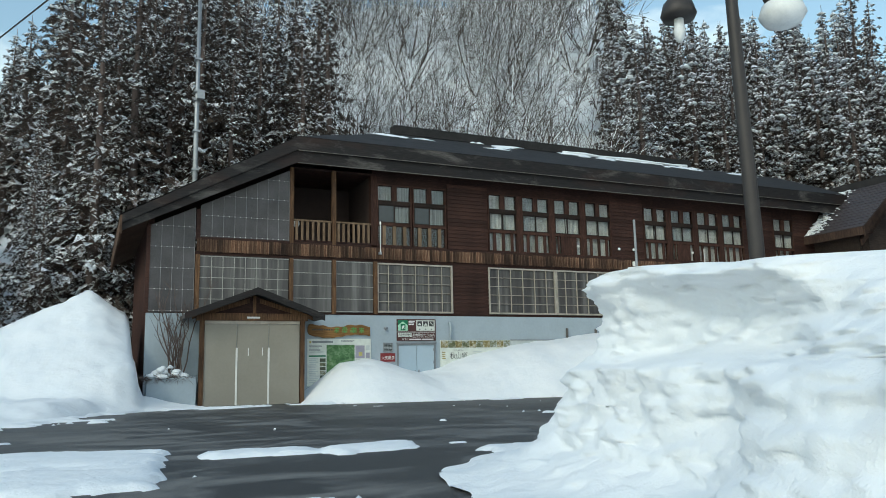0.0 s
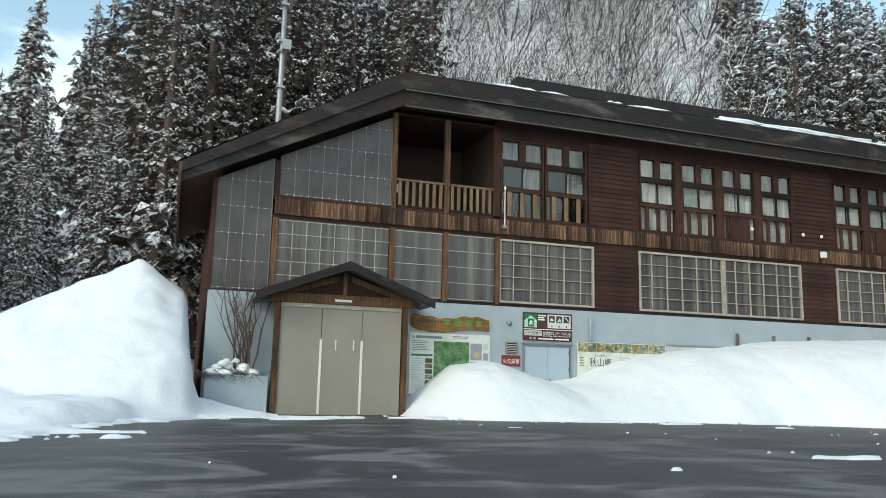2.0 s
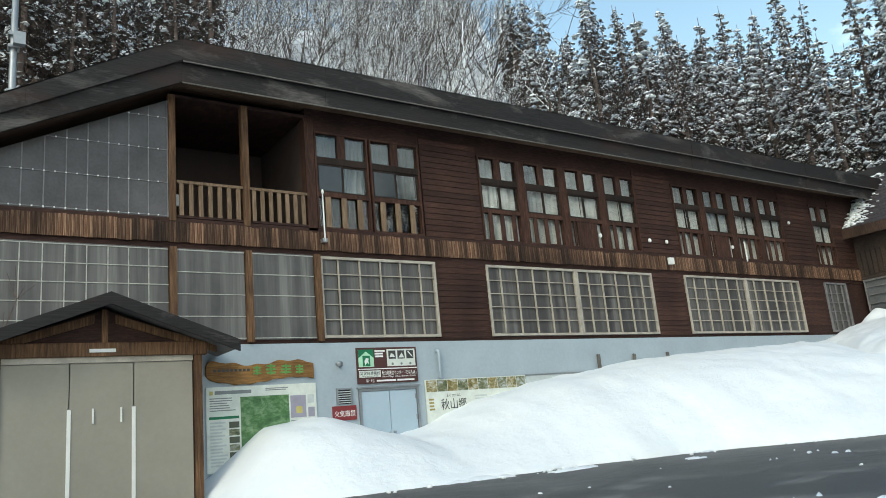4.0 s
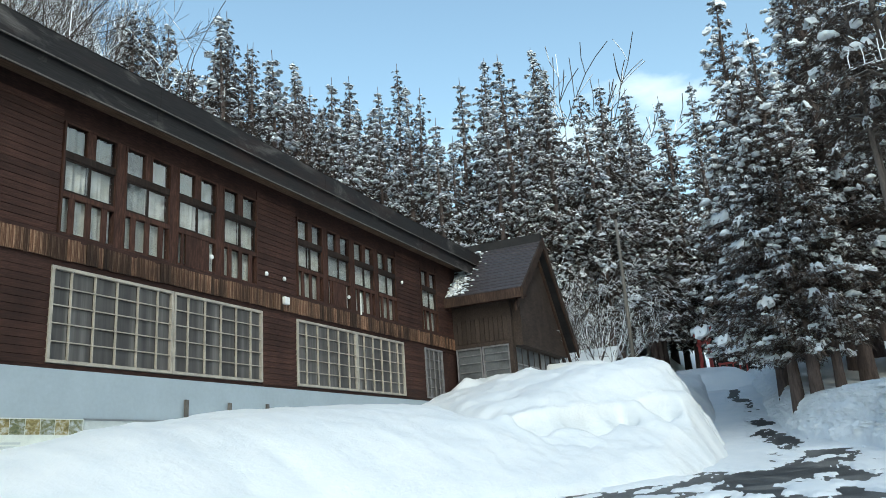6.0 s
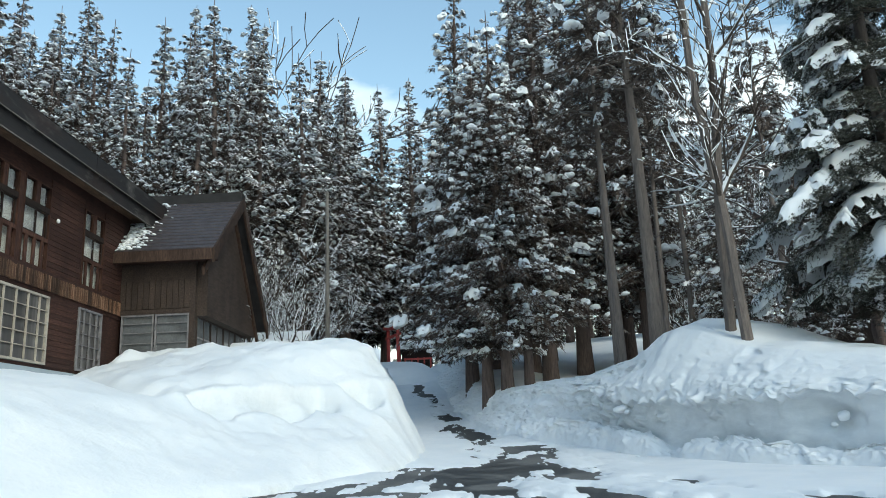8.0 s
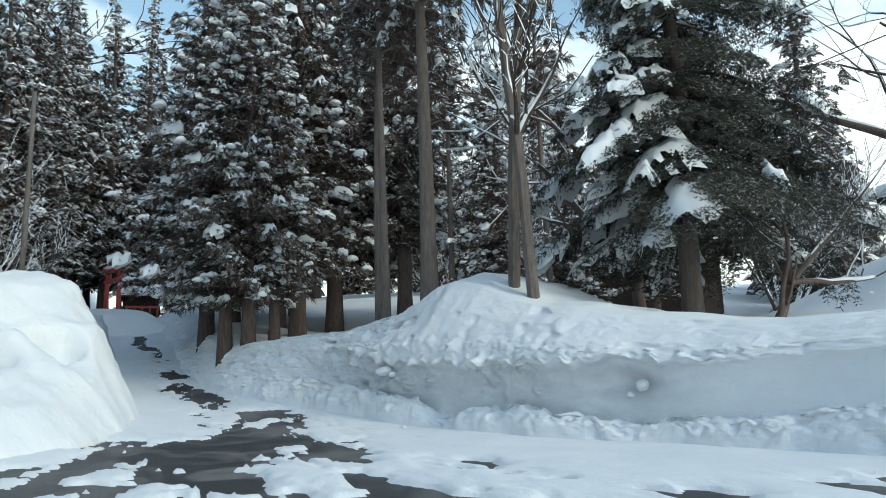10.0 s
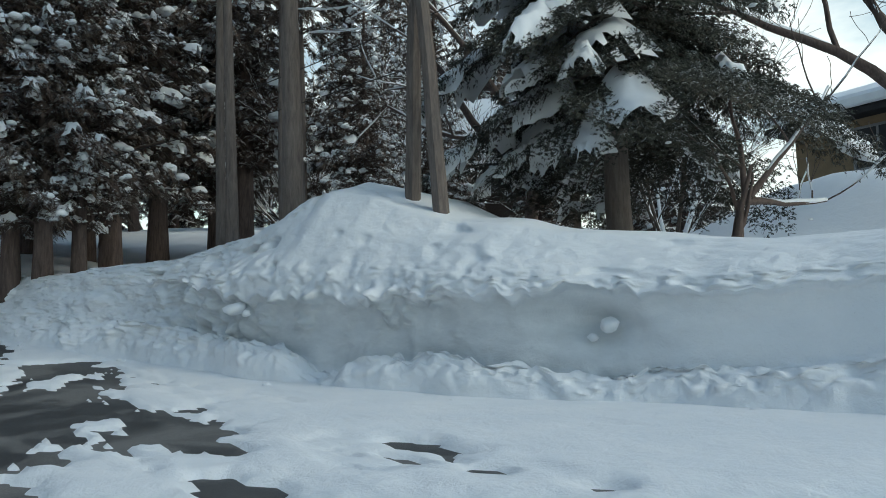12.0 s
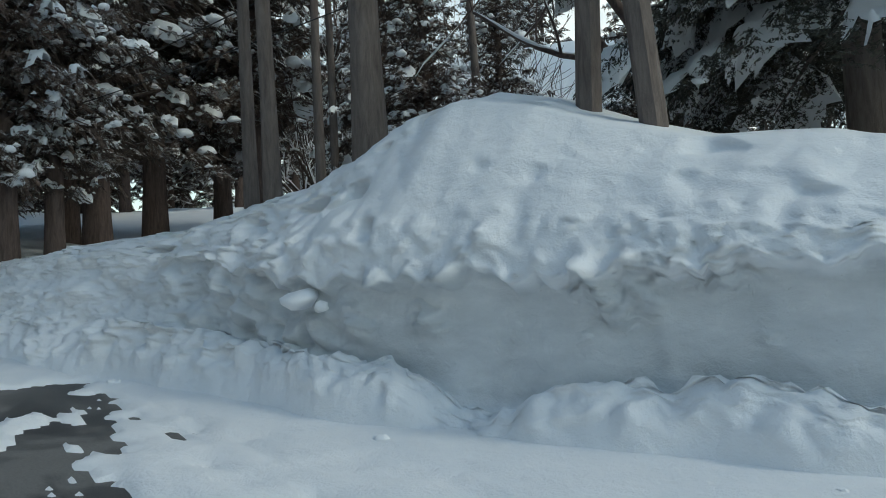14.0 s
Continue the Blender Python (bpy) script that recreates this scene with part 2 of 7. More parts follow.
M["ochre"] = plain("ochre_render_wall", (0.28, 0.20, 0.12), 0.8, vary=0.15)
M["globe"] = plain("white_lamp_globe", (0.8, 0.8, 0.78), 0.25)


def make_glass(name, tint=(0.9, 0.93, 0.95), rough=0.02):
    m = Nodes(name, rough)
    m.base(tint)
    m.bsdf.inputs["Transmission Weight"].default_value = 1.0
    m.bsdf.inputs["IOR"].default_value = 1.5
    f = m.noise(1.2, m.world(), 2)
    m.bump(f, 0.05, 0.01)
    return m.mat


def make_sheet():
    """Dusty plastic sheeting: dull grey, with paler folds of cloth showing through in upright streaks."""
    m = Nodes("dusty_plastic_sheet", 0.3, spec=0.45)
    folds = m.noise(2.2, m.world((1.6, 1.6, 0.07)), 4, 0.6)
    dust = m.noise(1.3, m.world(), 5, 0.6)
    col = m.ramp(folds, (0.40, (0.052, 0.049, 0.049)), (0.55, (0.104, 0.097, 0.093)), (0.70, (0.215, 0.205, 0.195)))
    col = m.mixc(m.ramp(dust, (0.35, (0, 0, 0)), (0.75, (0.5,) * 3)), col, (0.125, 0.116, 0.113))
    m.base(col)
    return m.mat


M["film"] = plain("grimy_winter_film", (0.062, 0.057, 0.060), 0.32, vary=0.45, scale=1.1, spec=0.4)
M["window_dark"] = plain("dark_window_glass", (0.03, 0.035, 0.04), 0.08, vary=0.1, spec=0.6)
# porch glass: its pale grey base paints in the reflected sky
M["window_grey"] = plain("grey_window_sky_reflection", (0.13, 0.135, 0.14), 0.16, vary=0.35, scale=1.2, spec=0.6)
M["glass"] = make_glass("window_glass")
M["sheet"] = make_sheet()
M["bark"] = bark_mat("cedar_bark", (0.070, 0.053, 0.048), (0.175, 0.133, 0.118), 0.9, 1.4, 0.5)
M["bark_grey"] = bark_mat("grey_brown_bark", (0.10, 0.082, 0.075), (0.21, 0.178, 0.160), 0.9, 1.4, 0.5)
M["twig"] = bark_mat("snowy_bare_branch", (0.045, 0.035, 0.030), (0.12, 0.098, 0.085), -0.42, 0.02, 1.0)
M["cedar"] = foliage_mat("cedar_foliage", (0.046, 0.037, 0.034), (0.082, 0.066, 0.056), (0.130, 0.086, 0.070), 1.0, 0.50, 0.80, open_at=0.40)
M["cedar_near"] = foliage_mat("near_cedar_foliage", (0.058, 0.047, 0.043), (0.115, 0.092, 0.077), (0.185, 0.122, 0.098), 0.8, 0.6, 0.95, gaps=34.0)
M["spruce"] = foliage_mat("spruce_foliage", (0.026, 0.030, 0.027), (0.058, 0.062, 0.050), (0.095, 0.078, 0.058), 0.5, 0.65, 1.0, gaps=44.0)


# ---- mesh helpers ----
def box(bm, x0, x1, y0, y1, z0, z1):
    v = [bm.verts.new((x, y, z)) for z in (z0, z1) for y in (y0, y1) for x in (x0, x1)]
    for f in ((0, 2, 3, 1), (4, 5, 7, 6), (0, 1, 5, 4), (2, 6, 7, 3), (0, 4, 6, 2), (1, 3, 7, 5)):
        bm.faces.new([v[i] for i in f])
    return v


def prism(bm, pts, y0, y1):
    """A solid from a polygon in x and z, between two depths."""
    a = [bm.verts.new((x, y0, z)) for x, z in pts]
    b = [bm.verts.new((x, y1, z)) for x, z in pts]
    bm.faces.new(a)
    bm.faces.new(b[::-1])
    for i in range(len(pts)):
        j = (i + 1) % len(pts)
        bm.faces.new((a[j], a[i], b[i], b[j]))
    return a + b


def tube(bm, pts, radii, sides=6, cap=True):
    """A tapered tube along points."""
    rings = []
    for i, p in enumerate(pts):
        p = Vector(p)
        d = Vector(pts[min(i + 1, len(pts) - 1)]) - Vector(pts[max(i - 1, 0)])
        d = d.normalized() if d.length > 1e-6 else Vector((0, 0, 1))
        u = d.orthogonal().normalized() if abs(d.z) > 0.9 else d.cross(Vector((0, 0, 1))).normalized()
        w = d.cross(u)
        rings.append([bm.verts.new(p + (u * math.cos(a) + w * math.sin(a)) * radii[i]) for a in [2 * math.pi * k / sides for k in range(sides)]])
    for a, b in zip(rings, rings[1:]):
        for k in range(sides):
            bm.faces.new((a[k], a[(k + 1) % sides], b[(k + 1) % sides], b[k]))
    if cap:
        bm.faces.new(rings[0][::-1])
        bm.faces.new(rings[-1])


def mesh_from(bm, name, material, bevel=0.0, smooth=False):
    if bevel:
        bmesh.ops.bevel(bm, geom=bm.edges[:], offset=bevel, segments=1, affect="EDGES", profile=0.5)
    bmesh.ops.recalc_face_normals(bm, faces=bm.faces[:])
    me = bpy.data.meshes.new(name)
    bm.to_mesh(me)
    bm.free()
    if material is not None:
        me.materials.append(material)
    if smooth:
        me.shade_smooth()
    return me


def part(name, bm, material, parent=None, label="", bevel=0.0, smooth=False):
    ob = new(name, mesh_from(bm, name, material, bevel, smooth))
    ob.parent = parent
    return tagged(ob, label)


def piece(name, me, parent, m):
    """One piece of many that share a mesh."""
    ob = new(name, me)
    ob.parent = parent
    ob.matrix_basis = m
    return ob


def thing(name, label, category, group="", at=(0, 0, 0), kind=""):
    ob = new(name)
    ob.location = at
    return tagged(ob, label, category, group, kind)


def sub(name, parent, label=""):
    """A part that has parts of its own."""
    ob = new(name)
    ob.parent = parent
    return tagged(ob, label)


def boxes(*dims):
    bm = bmesh.new()
    for d in dims:
        box(bm, *d)
    return bm


# ---- noise on arrays, for the snow ----
def lattice(ix, iy, seed):
    h = (ix * 374761393 + iy * 668265263 + seed * 1442695041) & 0xFFFFFFFF
    h = ((h ^ (h >> 13)) * 1274126177) & 0xFFFFFFFF
    return ((h ^ (h >> 16)) & 0xFFFF) / 65535.0


def vnoise(x, y, seed=0):
    ix, iy = np.floor(x).astype(np.int64), np.floor(y).astype(np.int64)
    fx, fy = x - ix, y - iy
    fx, fy = fx * fx * (3 - 2 * fx), fy * fy * (3 - 2 * fy)
    a, b = lattice(ix, iy, seed), lattice(ix + 1, iy, seed)
    c, d = lattice(ix, iy + 1, seed), lattice(ix + 1, iy + 1, seed)
    return (a * (1 - fx) + b * fx) * (1 - fy) + (c * (1 - fx) + d * fx) * fy


def fbm(x, y, octaves=4, seed=0, gain=0.5):
    s, amp, tot = 0.0, 1.0, 0.0
    for o in range(octaves):
        s = s + amp * (vnoise(x * 2**o + 17.3 * o, y * 2**o - 9.1 * o, seed + o) - 0.5)
        tot += amp
        amp *= gain
    return s / tot * 2


def smooth(a, b, x):
    t = np.clip((x - a) / (b - a), 0, 1)
    return t * t * (3 - 2 * t)


def grid_mesh(name, X, Y, Z, material, keep=None, shade=True):
    """A sheet from arrays of places; keep: which of the cells stay."""
    ny, nx = X.shape
    idx = np.arange(nx * ny).reshape(ny, nx)
    q = np.stack([idx[:-1, :-1], idx[:-1, 1:], idx[1:, 1:], idx[1:, :-1]], -1).reshape(-1, 4)
    if keep is not None:
        q = q[keep.reshape(-1)]
    used = np.unique(q)
    remap = np.zeros(nx * ny, np.int64)
    remap[used] = np.arange(len(used))
    q = remap[q]
    co = np.stack([X, Y, Z], -1).reshape(-1, 3)[used]
    me = bpy.data.meshes.new(name)
    me.vertices.add(len(co))
    me.vertices.foreach_set("co", co.astype(np.float32).ravel())
    me.loops.add(q.size)
    me.loops.foreach_set("vertex_index", q.astype(np.int32).ravel())
    me.polygons.add(len(q))
    me.polygons.foreach_set("loop_start", np.arange(0, q.size, 4, dtype=np.int32))
    me.update(calc_edges=True)
    me.validate()
    if shade:
        me.shade_smooth()
    me.materials.append(material)
    return me


def blob(verts, faces, c, rx, ry, rz, rng, rings=3, seg=7, yaw=0.0):
    """A soft lump of snow that sags over its edge."""
    i0 = len(verts)
    cy, sy = math.cos(yaw), math.sin(yaw)
    levels = ((-0.45, 0.55), (-0.12, 1.0), (0.45, 0.86), (0.85, 0.5)) if rings > 2 else ((-0.3, 0.8), (0.25, 1.0), (0.8, 0.55))
    lob = [rng.uniform(0.82, 1.16) for _ in range(seg)]
    for h, rr in levels:
        for k in range(seg):
            a = 2 * math.pi * k / seg
            q = lob[k] * rng.uniform(0.9, 1.1)
            x, y = rx * rr * q * math.cos(a), ry * rr * q * math.sin(a)
            verts.append(c + Vector((x * cy - y * sy, x * sy + y * cy, rz * (h + rng.uniform(-0.06, 0.06)))))
    verts.append(c + Vector((0, 0, rz)))
    verts.append(c - Vector((0, 0, rz * 0.4)))
    n = len(levels)
    for j in range(n - 1):
        for k in range(seg):
            a, b = i0 + j * seg + k, i0 + j * seg + (k + 1) % seg
            faces.append((a, b, b + seg, a + seg))
    for k in range(seg):
        faces.append((i0 + (n - 1) * seg + k, i0 + (n - 1) * seg + (k + 1) % seg, i0 + n * seg))
        faces.append((i0 + (k + 1) % seg, i0 + k, i0 + n * seg + 1))


def py_mesh(name, verts, faces, material, smooth_shade=False):
    me = bpy.data.meshes.new(name)
    me.from_pydata([tuple(v) for v in verts], [], faces)
    me.materials.append(material)
    if smooth_shade:
        me.shade_smooth()
    return me


# ---- ground ----
def road_z(x):
    return np.interp(x, [-60, 5, 9, 13, 18, 24.6, 30, 36.5, 47, 60, 90], [0, 0, 0.06, 0.22, 0.55, 1.15, 2.0, 3.2, 5.4, 7.0, 9.0])


def road_mid(x):
    return np.interp(x, [10, 13, 24, 36, 46, 60], [-15.2, -15.0, -12.9, -10.9, -9.3, -7.5])


def lot_rise(x, y):
    """The lot climbs a little towards the street at its south-west corner."""
    return 0.12 * smooth(-15, -22, y) * smooth(-7, -11, x)


def lot_edge(x, y):
    """How far a place lies outside the cleared lot and road, in metres; below zero inside."""
    half = np.interp(x, [10, 14, 18, 24, 36, 46], [2.6, 2.2, 1.9, 1.15, 1.15, 1.2])
    on_road = np.maximum(np.abs(y - road_mid(x)) - half, 9 - x)
    south = np.interp(x, [-60, -12.6, -11.8, -8, 6, 8, 9, 10.5, 12.4, 14.2, 17], [-60, -60, -24.0, -22.6, -21.0, -20.0, -19.2, -18.5, -17.75, -17.05, -16.9])
    north = np.interp(x, [-30, -18, -16, -13.5, -9, 3, 7, 12], [-14, -9.5, -4.2, -2.2, -3.0, -4.2, -7.5, -12.2])
    west = np.interp(y, [-60, -20, -10, -4], [-34, -24, -18.5, -16.5])
    lot = np.maximum.reduce([south - y, y - north, west - x, x - 13.0])
    return np.minimum(lot, on_road)


def ground_z(x, y):
    """The lie of the land under deep snow: lot and road, forest floor, and the hill behind."""
    e = lot_edge(x, y)
    z = road_z(x) - 0.25
    fan = smooth(27, 21, (x + 16) * 52 / (np.maximum(y, 0) + 32) - 16)
    deep = np.interp(x, [-10, 8, 12, 16, 20, 27, 40], [1.9, 2.1, 2.5, 2.5, 1.9, 1.4, 1.4])
    right = smooth(1.5, 5, e) * smooth(0.5, 3.0, road_mid(np.maximum(x, 10)) - y) * (deep + 0.045 * np.clip(e - 4, 0, 60))
    hill = (0.82 * np.clip(y - 12, 0, 55) + 0.25 * np.clip(y - 67, 0, 200)) * (0.30 + 0.70 * smooth(-34, -8, x)) * (1 + 0.18 * fan * smooth(2, 22, x) * smooth(24, 40, y)) * (1 - 0.36 * smooth(16, 36, x) * (1 - fan * smooth(24, 40, y))) + 0.16 * np.clip(x - 30, 0, 45) * smooth(1.5, 9, y - road_mid(np.maximum(x, 10)))
    z = z + right + hill + np.where(e > 0, 0.35 * fbm(x * 0.2, y * 0.2, 4, 3), 0)
    return z


def far_spacing(lo, hi, core_lo, core_hi, step):
    core = np.arange(core_lo, core_hi, step)
    grow = np.cumsum(step * 1.22 ** np.arange(1, 60))
    a = core_lo - grow[grow < core_lo - lo][::-1]
    b = core[-1] + grow[grow < hi - core[-1]]
    return np.concatenate([[lo], a, core, b, [hi]])


gx, gy = far_spacing(-1500, 1500, -40, 75, 1.0), far_spacing(-1500, 1500, -50, 70, 1.0)
GX, GY = np.meshgrid(gx, gy)
tagged(new("ground", grid_mesh("ground", GX, GY, ground_z(GX, GY), M["snow"])), "snow-covered ground and forest floor rising to a hill", "ground", kind="structure")

# asphalt of the lot and of the lane up the slope
rx, ry = np.arange(-45, 14.2, 0.6), np.arange(-46, 0.1, 0.6)
RX, RY = np.meshgrid(rx, ry)
tagged(new("road", grid_mesh("road", RX, RY, road_z(RX) + lot_rise(RX, RY) + 0.03 * fbm(RX * 0.15, RY * 0.15, 2, 8), M["asphalt"])), "wet dark asphalt of the cleared parking lot", "asphalt", kind="structure")
lx, lv = np.arange(13.5, 62, 0.6), np.linspace(-2.6, 2.6, 8)
LX, LV = np.meshgrid(lx, lv)
LY = road_mid(LX) + LV
tagged(new("road", grid_mesh("road", LX, LY, road_z(LX) + 0.01, M["asphalt"])), "partly cleared asphalt lane climbing between the trees", "lane", kind="structure")


# ---- thin trodden snow on the asphalt ----
def snow_skin():
    xs, ys = np.arange(-26, 50, 0.10), np.arange(-26, -2.5, 0.08)
    X, Y = np.meshgrid(xs, ys)
    n1 = fbm(X * 0.42 + 0.5 * fbm(X * 0.8, Y * 0.8, 2, 5), Y * 1.25, 5, 21, 0.62)
    n2 = fbm(X * 0.16, Y * 0.16, 3, 33)
    # more snow to the east, along the edges, and in a broken strip across the west of the lot
    cover = np.interp(X, [-30, -16, -6, 2, 5, 8, 14, 20, 30], [-0.34, -0.66, -0.74, -0.34, 0.30, 0.36, 0.02, -0.10, 0.05])
    e = lot_edge(X, Y)
    cover = cover + 0.8 * smooth(-1.3, 0.2, e)
    strip = np.exp(-(((Y + 21.0) / 0.50) ** 2)) * smooth(-15.35, -15.1, X) * smooth(-13.6, -14.0, X) + np.exp(-(((Y + 21.2 - 0.25 * (X + 13.0)) / 0.58) ** 2)) * smooth(-13.9, -13.6, X) * smooth(-12.3, -12.6, X) + 1.1 * np.exp(-(((Y + 22.7) / 1.0) ** 2)) * smooth(-12.5, -11.9, X) * smooth(-6, -8, X)
    left = smooth(-15.35, -15.6, X - 0.12 * (Y + 20)) * smooth(-24.0, -22.8, Y) * smooth(-19.4, -20.3, Y + 0.55 * (X + 15.6)) * smooth(-22, -19, X)
    cover = cover - 0.55 * smooth(-16.0, -15.0, Y) * smooth(1.5, 4, X) * smooth(15, 11, X)
    cover = cover + 0.30 * smooth(-14.8, -16.4, Y) * smooth(-4, 0.5, X) * smooth(16, 12, X)
    cover = cover + 1.08 * strip + 1.0 * left
    n3 = fbm(X * 1.3, Y * 3.6, 4, 47, 0.65)
    t = cover + n1 * 1.10 + n2 * 0.25 + n3 * 0.40
    h = 0.055 * smooth(0, 0.5, t) + 0.012 * fbm(X * 2.2, Y * 2.2, 3, 9) * (t > 0.1)
    rz = road_z(X) + lot_rise(X, Y)
    Z = np.where(t > 0, rz + 0.035 + h, rz - 0.05)
    k = (t[:-1, :-1] > -0.12) | (t[1:, 1:] > -0.12) | (t[1:, :-1] > -0.12) | (t[:-1, 1:] > -0.12)
    k &= e[:-1, :-1] < 1.2
    tagged(new("snow_layer", grid_mesh("snow_layer", X, Y, Z, M["snow"], k)), "thin patchy trodden snow and ice on the asphalt", "snow", kind="stuff")


snow_skin()


# ---- snow banks ----
def bank(name, label, x0, x1, y0, y1, step, fn, material=None):
    X, Y = np.meshgrid(np.arange(x0, x1, step), np.arange(y0, y1, step))
    Z, base, *shift = fn(X, Y)
    k = (Z > base - 0.12)
    k = k[:-1, :-1] | k[1:, 1:] | k[1:, :-1] | k[:-1, 1:]
    if shift:
        X, Y = X + shift[0], Y + shift[1]
    ob = new(name, grid_mesh(name, X, Y, Z, material or M["snow"], k))
    if len(shift) > 2:
        # grey that puts the hollow's shade and dirt into the colour, kept for the cells that stay
        used = np.zeros(X.shape, bool)
        for a, b in ((0, 0), (0, 1), (1, 0), (1, 1)):
            used[a:used.shape[0] - 1 + a, b:used.shape[1] - 1 + b] |= k
        at = ob.data.attributes.new("dirt_shade", "FLOAT", "POINT")
        at.data.foreach_set("value", shift[2][used].astype(np.float32))
    return tagged(ob, label, "snow bank", "snow banks")


def facade_bank(X, Y):
    """The long bank shovelled against the wall, with the high heap at its far end."""
    base = road_z(X)
    top = np.interp(X, [-9.3, -8.7, -7.1, -6.0, -4.9, -3.7, -2.9, -0.8, 1.0, 3.2, 5.6, 8.6, 12.3, 15.9, 18.5, 22, 26], [-0.3, 0.2, 1.50, 1.66, 1.40, 1.10, 1.28, 1.95, 2.28, 2.52, 2.75, 2.90, 2.95, 3.3, 3.6, 3.9, 4.2])
    foot = np.interp(X, [-9.6, -8, -6.6, -1, 3, 5.6, 7.2, 9, 11.5, 14, 18.3, 20, 26], [-1.6, -3.2, -3.9, -4.2, -5.4, -7.7, -8.9, -9.8, -10.9, -11.6, -12.0, -11.7, -10.9])
    foot = foot + 0.25 * fbm(X * 0.5, X * 0 + 3, 3, 2)
    u = np.clip((foot - Y) / foot, -1, 1.2)          # 0 at the foot, 1 at the wall
    prof = 1 - (1 - np.clip(u, 0, 1)) ** 2.2
    z = base * (1 - prof) + top * prof
    # heap at the end: a slope, a scooped step under a rim, and a plateau; a runs along its face, s towards the lot
    a = (X - 11) * 0.81 - (Y + 7) * 0.585
    s = -(X - 11) * 0.585 - (Y + 7) * 0.81
    s = s + 0.22 * fbm(a * 0.55, s * 0.3, 3, 15)
    bite = smooth(-0.7, -0.1, a) * smooth(4.3, 3.8, a) * (0.8 + 0.2 * np.cos(a * 3.1)) + 0.8 * smooth(4.5, 4.9, a) * smooth(6.1, 5.6, a)
    smooth_side = np.interp(s, [-5.5, -2.6, -1.3, 0, 0.8, 2.0, 3.6, 4.8, 6], [3.7, 3.55, 3.1, 2.05, 1.5, 0.85, 0.3, 0.0, -0.4])
    bitten = np.interp(s, [-5.5, -2.6, -1.3, -0.78, -0.58, -0.42, -0.1, 0.14, 0.34, 0.5, 0.9, 2.0, 3.6, 4.8, 6], [3.7, 3.55, 3.1, 2.62, 2.05, 1.5, 1.1, 1.08, 1.46, 1.42, 1.20, 0.85, 0.3, 0.0, -0.4])
    heap = smooth_side * (1 - bite) + bitten * bite
    heap = heap + (0.22 * fbm(X * 0.8, Y * 0.8, 4, 14) + 0.07 * fbm(X * 3.1, Y * 3.1, 4, 19, 0.6)) * smooth(0.2, 1.0, heap)
    heap = base + heap * (0.72 + 0.28 * smooth(0, 6, a) * smooth(-0.5, -2, s) + 0.28 * smooth(-1.5, 0, s)) * (1 - 0.30 * np.exp(-(((a + 0.8) / 0.7) ** 2)) * smooth(-0.3, -2.0, s)) * (1 - 0.30 * smooth(7.6, 9.6, a))
    peak = 4.45 * np.exp(-(((X - 20.2) / np.where(X < 20.2, 3.4, 3.0)) ** 2 + ((Y + 1.2) / np.where(Y < -1.2, 2.6, 2.2)) ** 2)) + 0.25 * fbm(X * 0.9, Y * 0.9, 3, 26) - 0.1
    own = smooth(-5.5, 0.2, a) * smooth(-2.2, 1.2, s) + smooth(-1.6, -0.2, a) * (1 - smooth(-2.2, 1.2, s))
    z = np.maximum(z * (1 - own) + heap * own, peak)
    z = z + (0.16 * fbm(X * 0.35, Y * 0.35, 3, 4) + 0.05 * fbm(X * 1.6, Y * 1.6, 3, 7)) * smooth(-0.05, 0.2, u)
    z = np.where(u < 0, np.minimum(z, base - 0.6 - 2 * np.abs(u)), z)
    lane = np.abs(Y - road_mid(X)) - 2.0
    z = np.where((X > 10.5) & (lane < 2.6), np.minimum(z, base - 0.25 + 2.2 * np.clip(lane - 0.3 + 0.35 * fbm(X * 0.8, Y * 0.8, 3, 18) + 0.26 * fbm(X * 2.4, Y * 2.4, 4, 24), 0, 3)), z)
    z = np.minimum(z, base + 0.04 + np.interp(X, [6, 13, 17], [0.9, 1.0, 2.4]) * np.clip(Y - foot, -1, 9) + 0.05 * fbm(X * 2.2, Y * 2.2, 2, 23))
    # the rim of the bite leans out over the hollow
    lean = 0.22 * np.exp(-(((z - base - 2.25) / 0.24) ** 2)) * bite * (np.abs(s) < 0.9)
    # shade inside the hollow, painted as a greyer snow colour
    ice = bite * smooth(-0.75, -0.5, s) * smooth(0.35, 0.25, s)
    return z, base, -0.585 * lean, -0.81 * lean, 0.6 * ice


bank("snow_bank", "long white snow bank piled against the building wall", -9.6, 26, -13, 0.05, 0.11, facade_bank, M["snow_dirty"])


def terrace(X, Y):
    """The flat shelf of deep snow beside the porch, with a rounded edge above the lane."""
    base = road_z(X)
    edge = np.interp(X, [25, 27, 29, 32, 38, 42], [-6.2, -6.6, -7.0, -7.5, -8.2, -10.0]) + 0.3 * fbm(X * 0.4, Y * 0 + 2, 3, 66)
    d = Y - edge
    z = 5.38 + 0.05 * fbm(X * 0.3, Y * 0.3, 3, 67) - 1.15 * np.clip(-d, 0, 9) - 0.5 * np.exp(-((d / 0.8) ** 2)) - 0.9 * smooth(26.4, 24.6, X) * 3
    z = z + 0.10 * fbm(X * 1.1, Y * 1.1, 4, 68) * smooth(0.4, -0.6, d)
    return np.where(np.abs(Y - road_mid(X)) < 1.7, base - 0.6, z), base


bank("snow_bank", "flat shelf of deep snow beside the porch above the lane", 24, 44, -12, 4, 0.2, terrace)


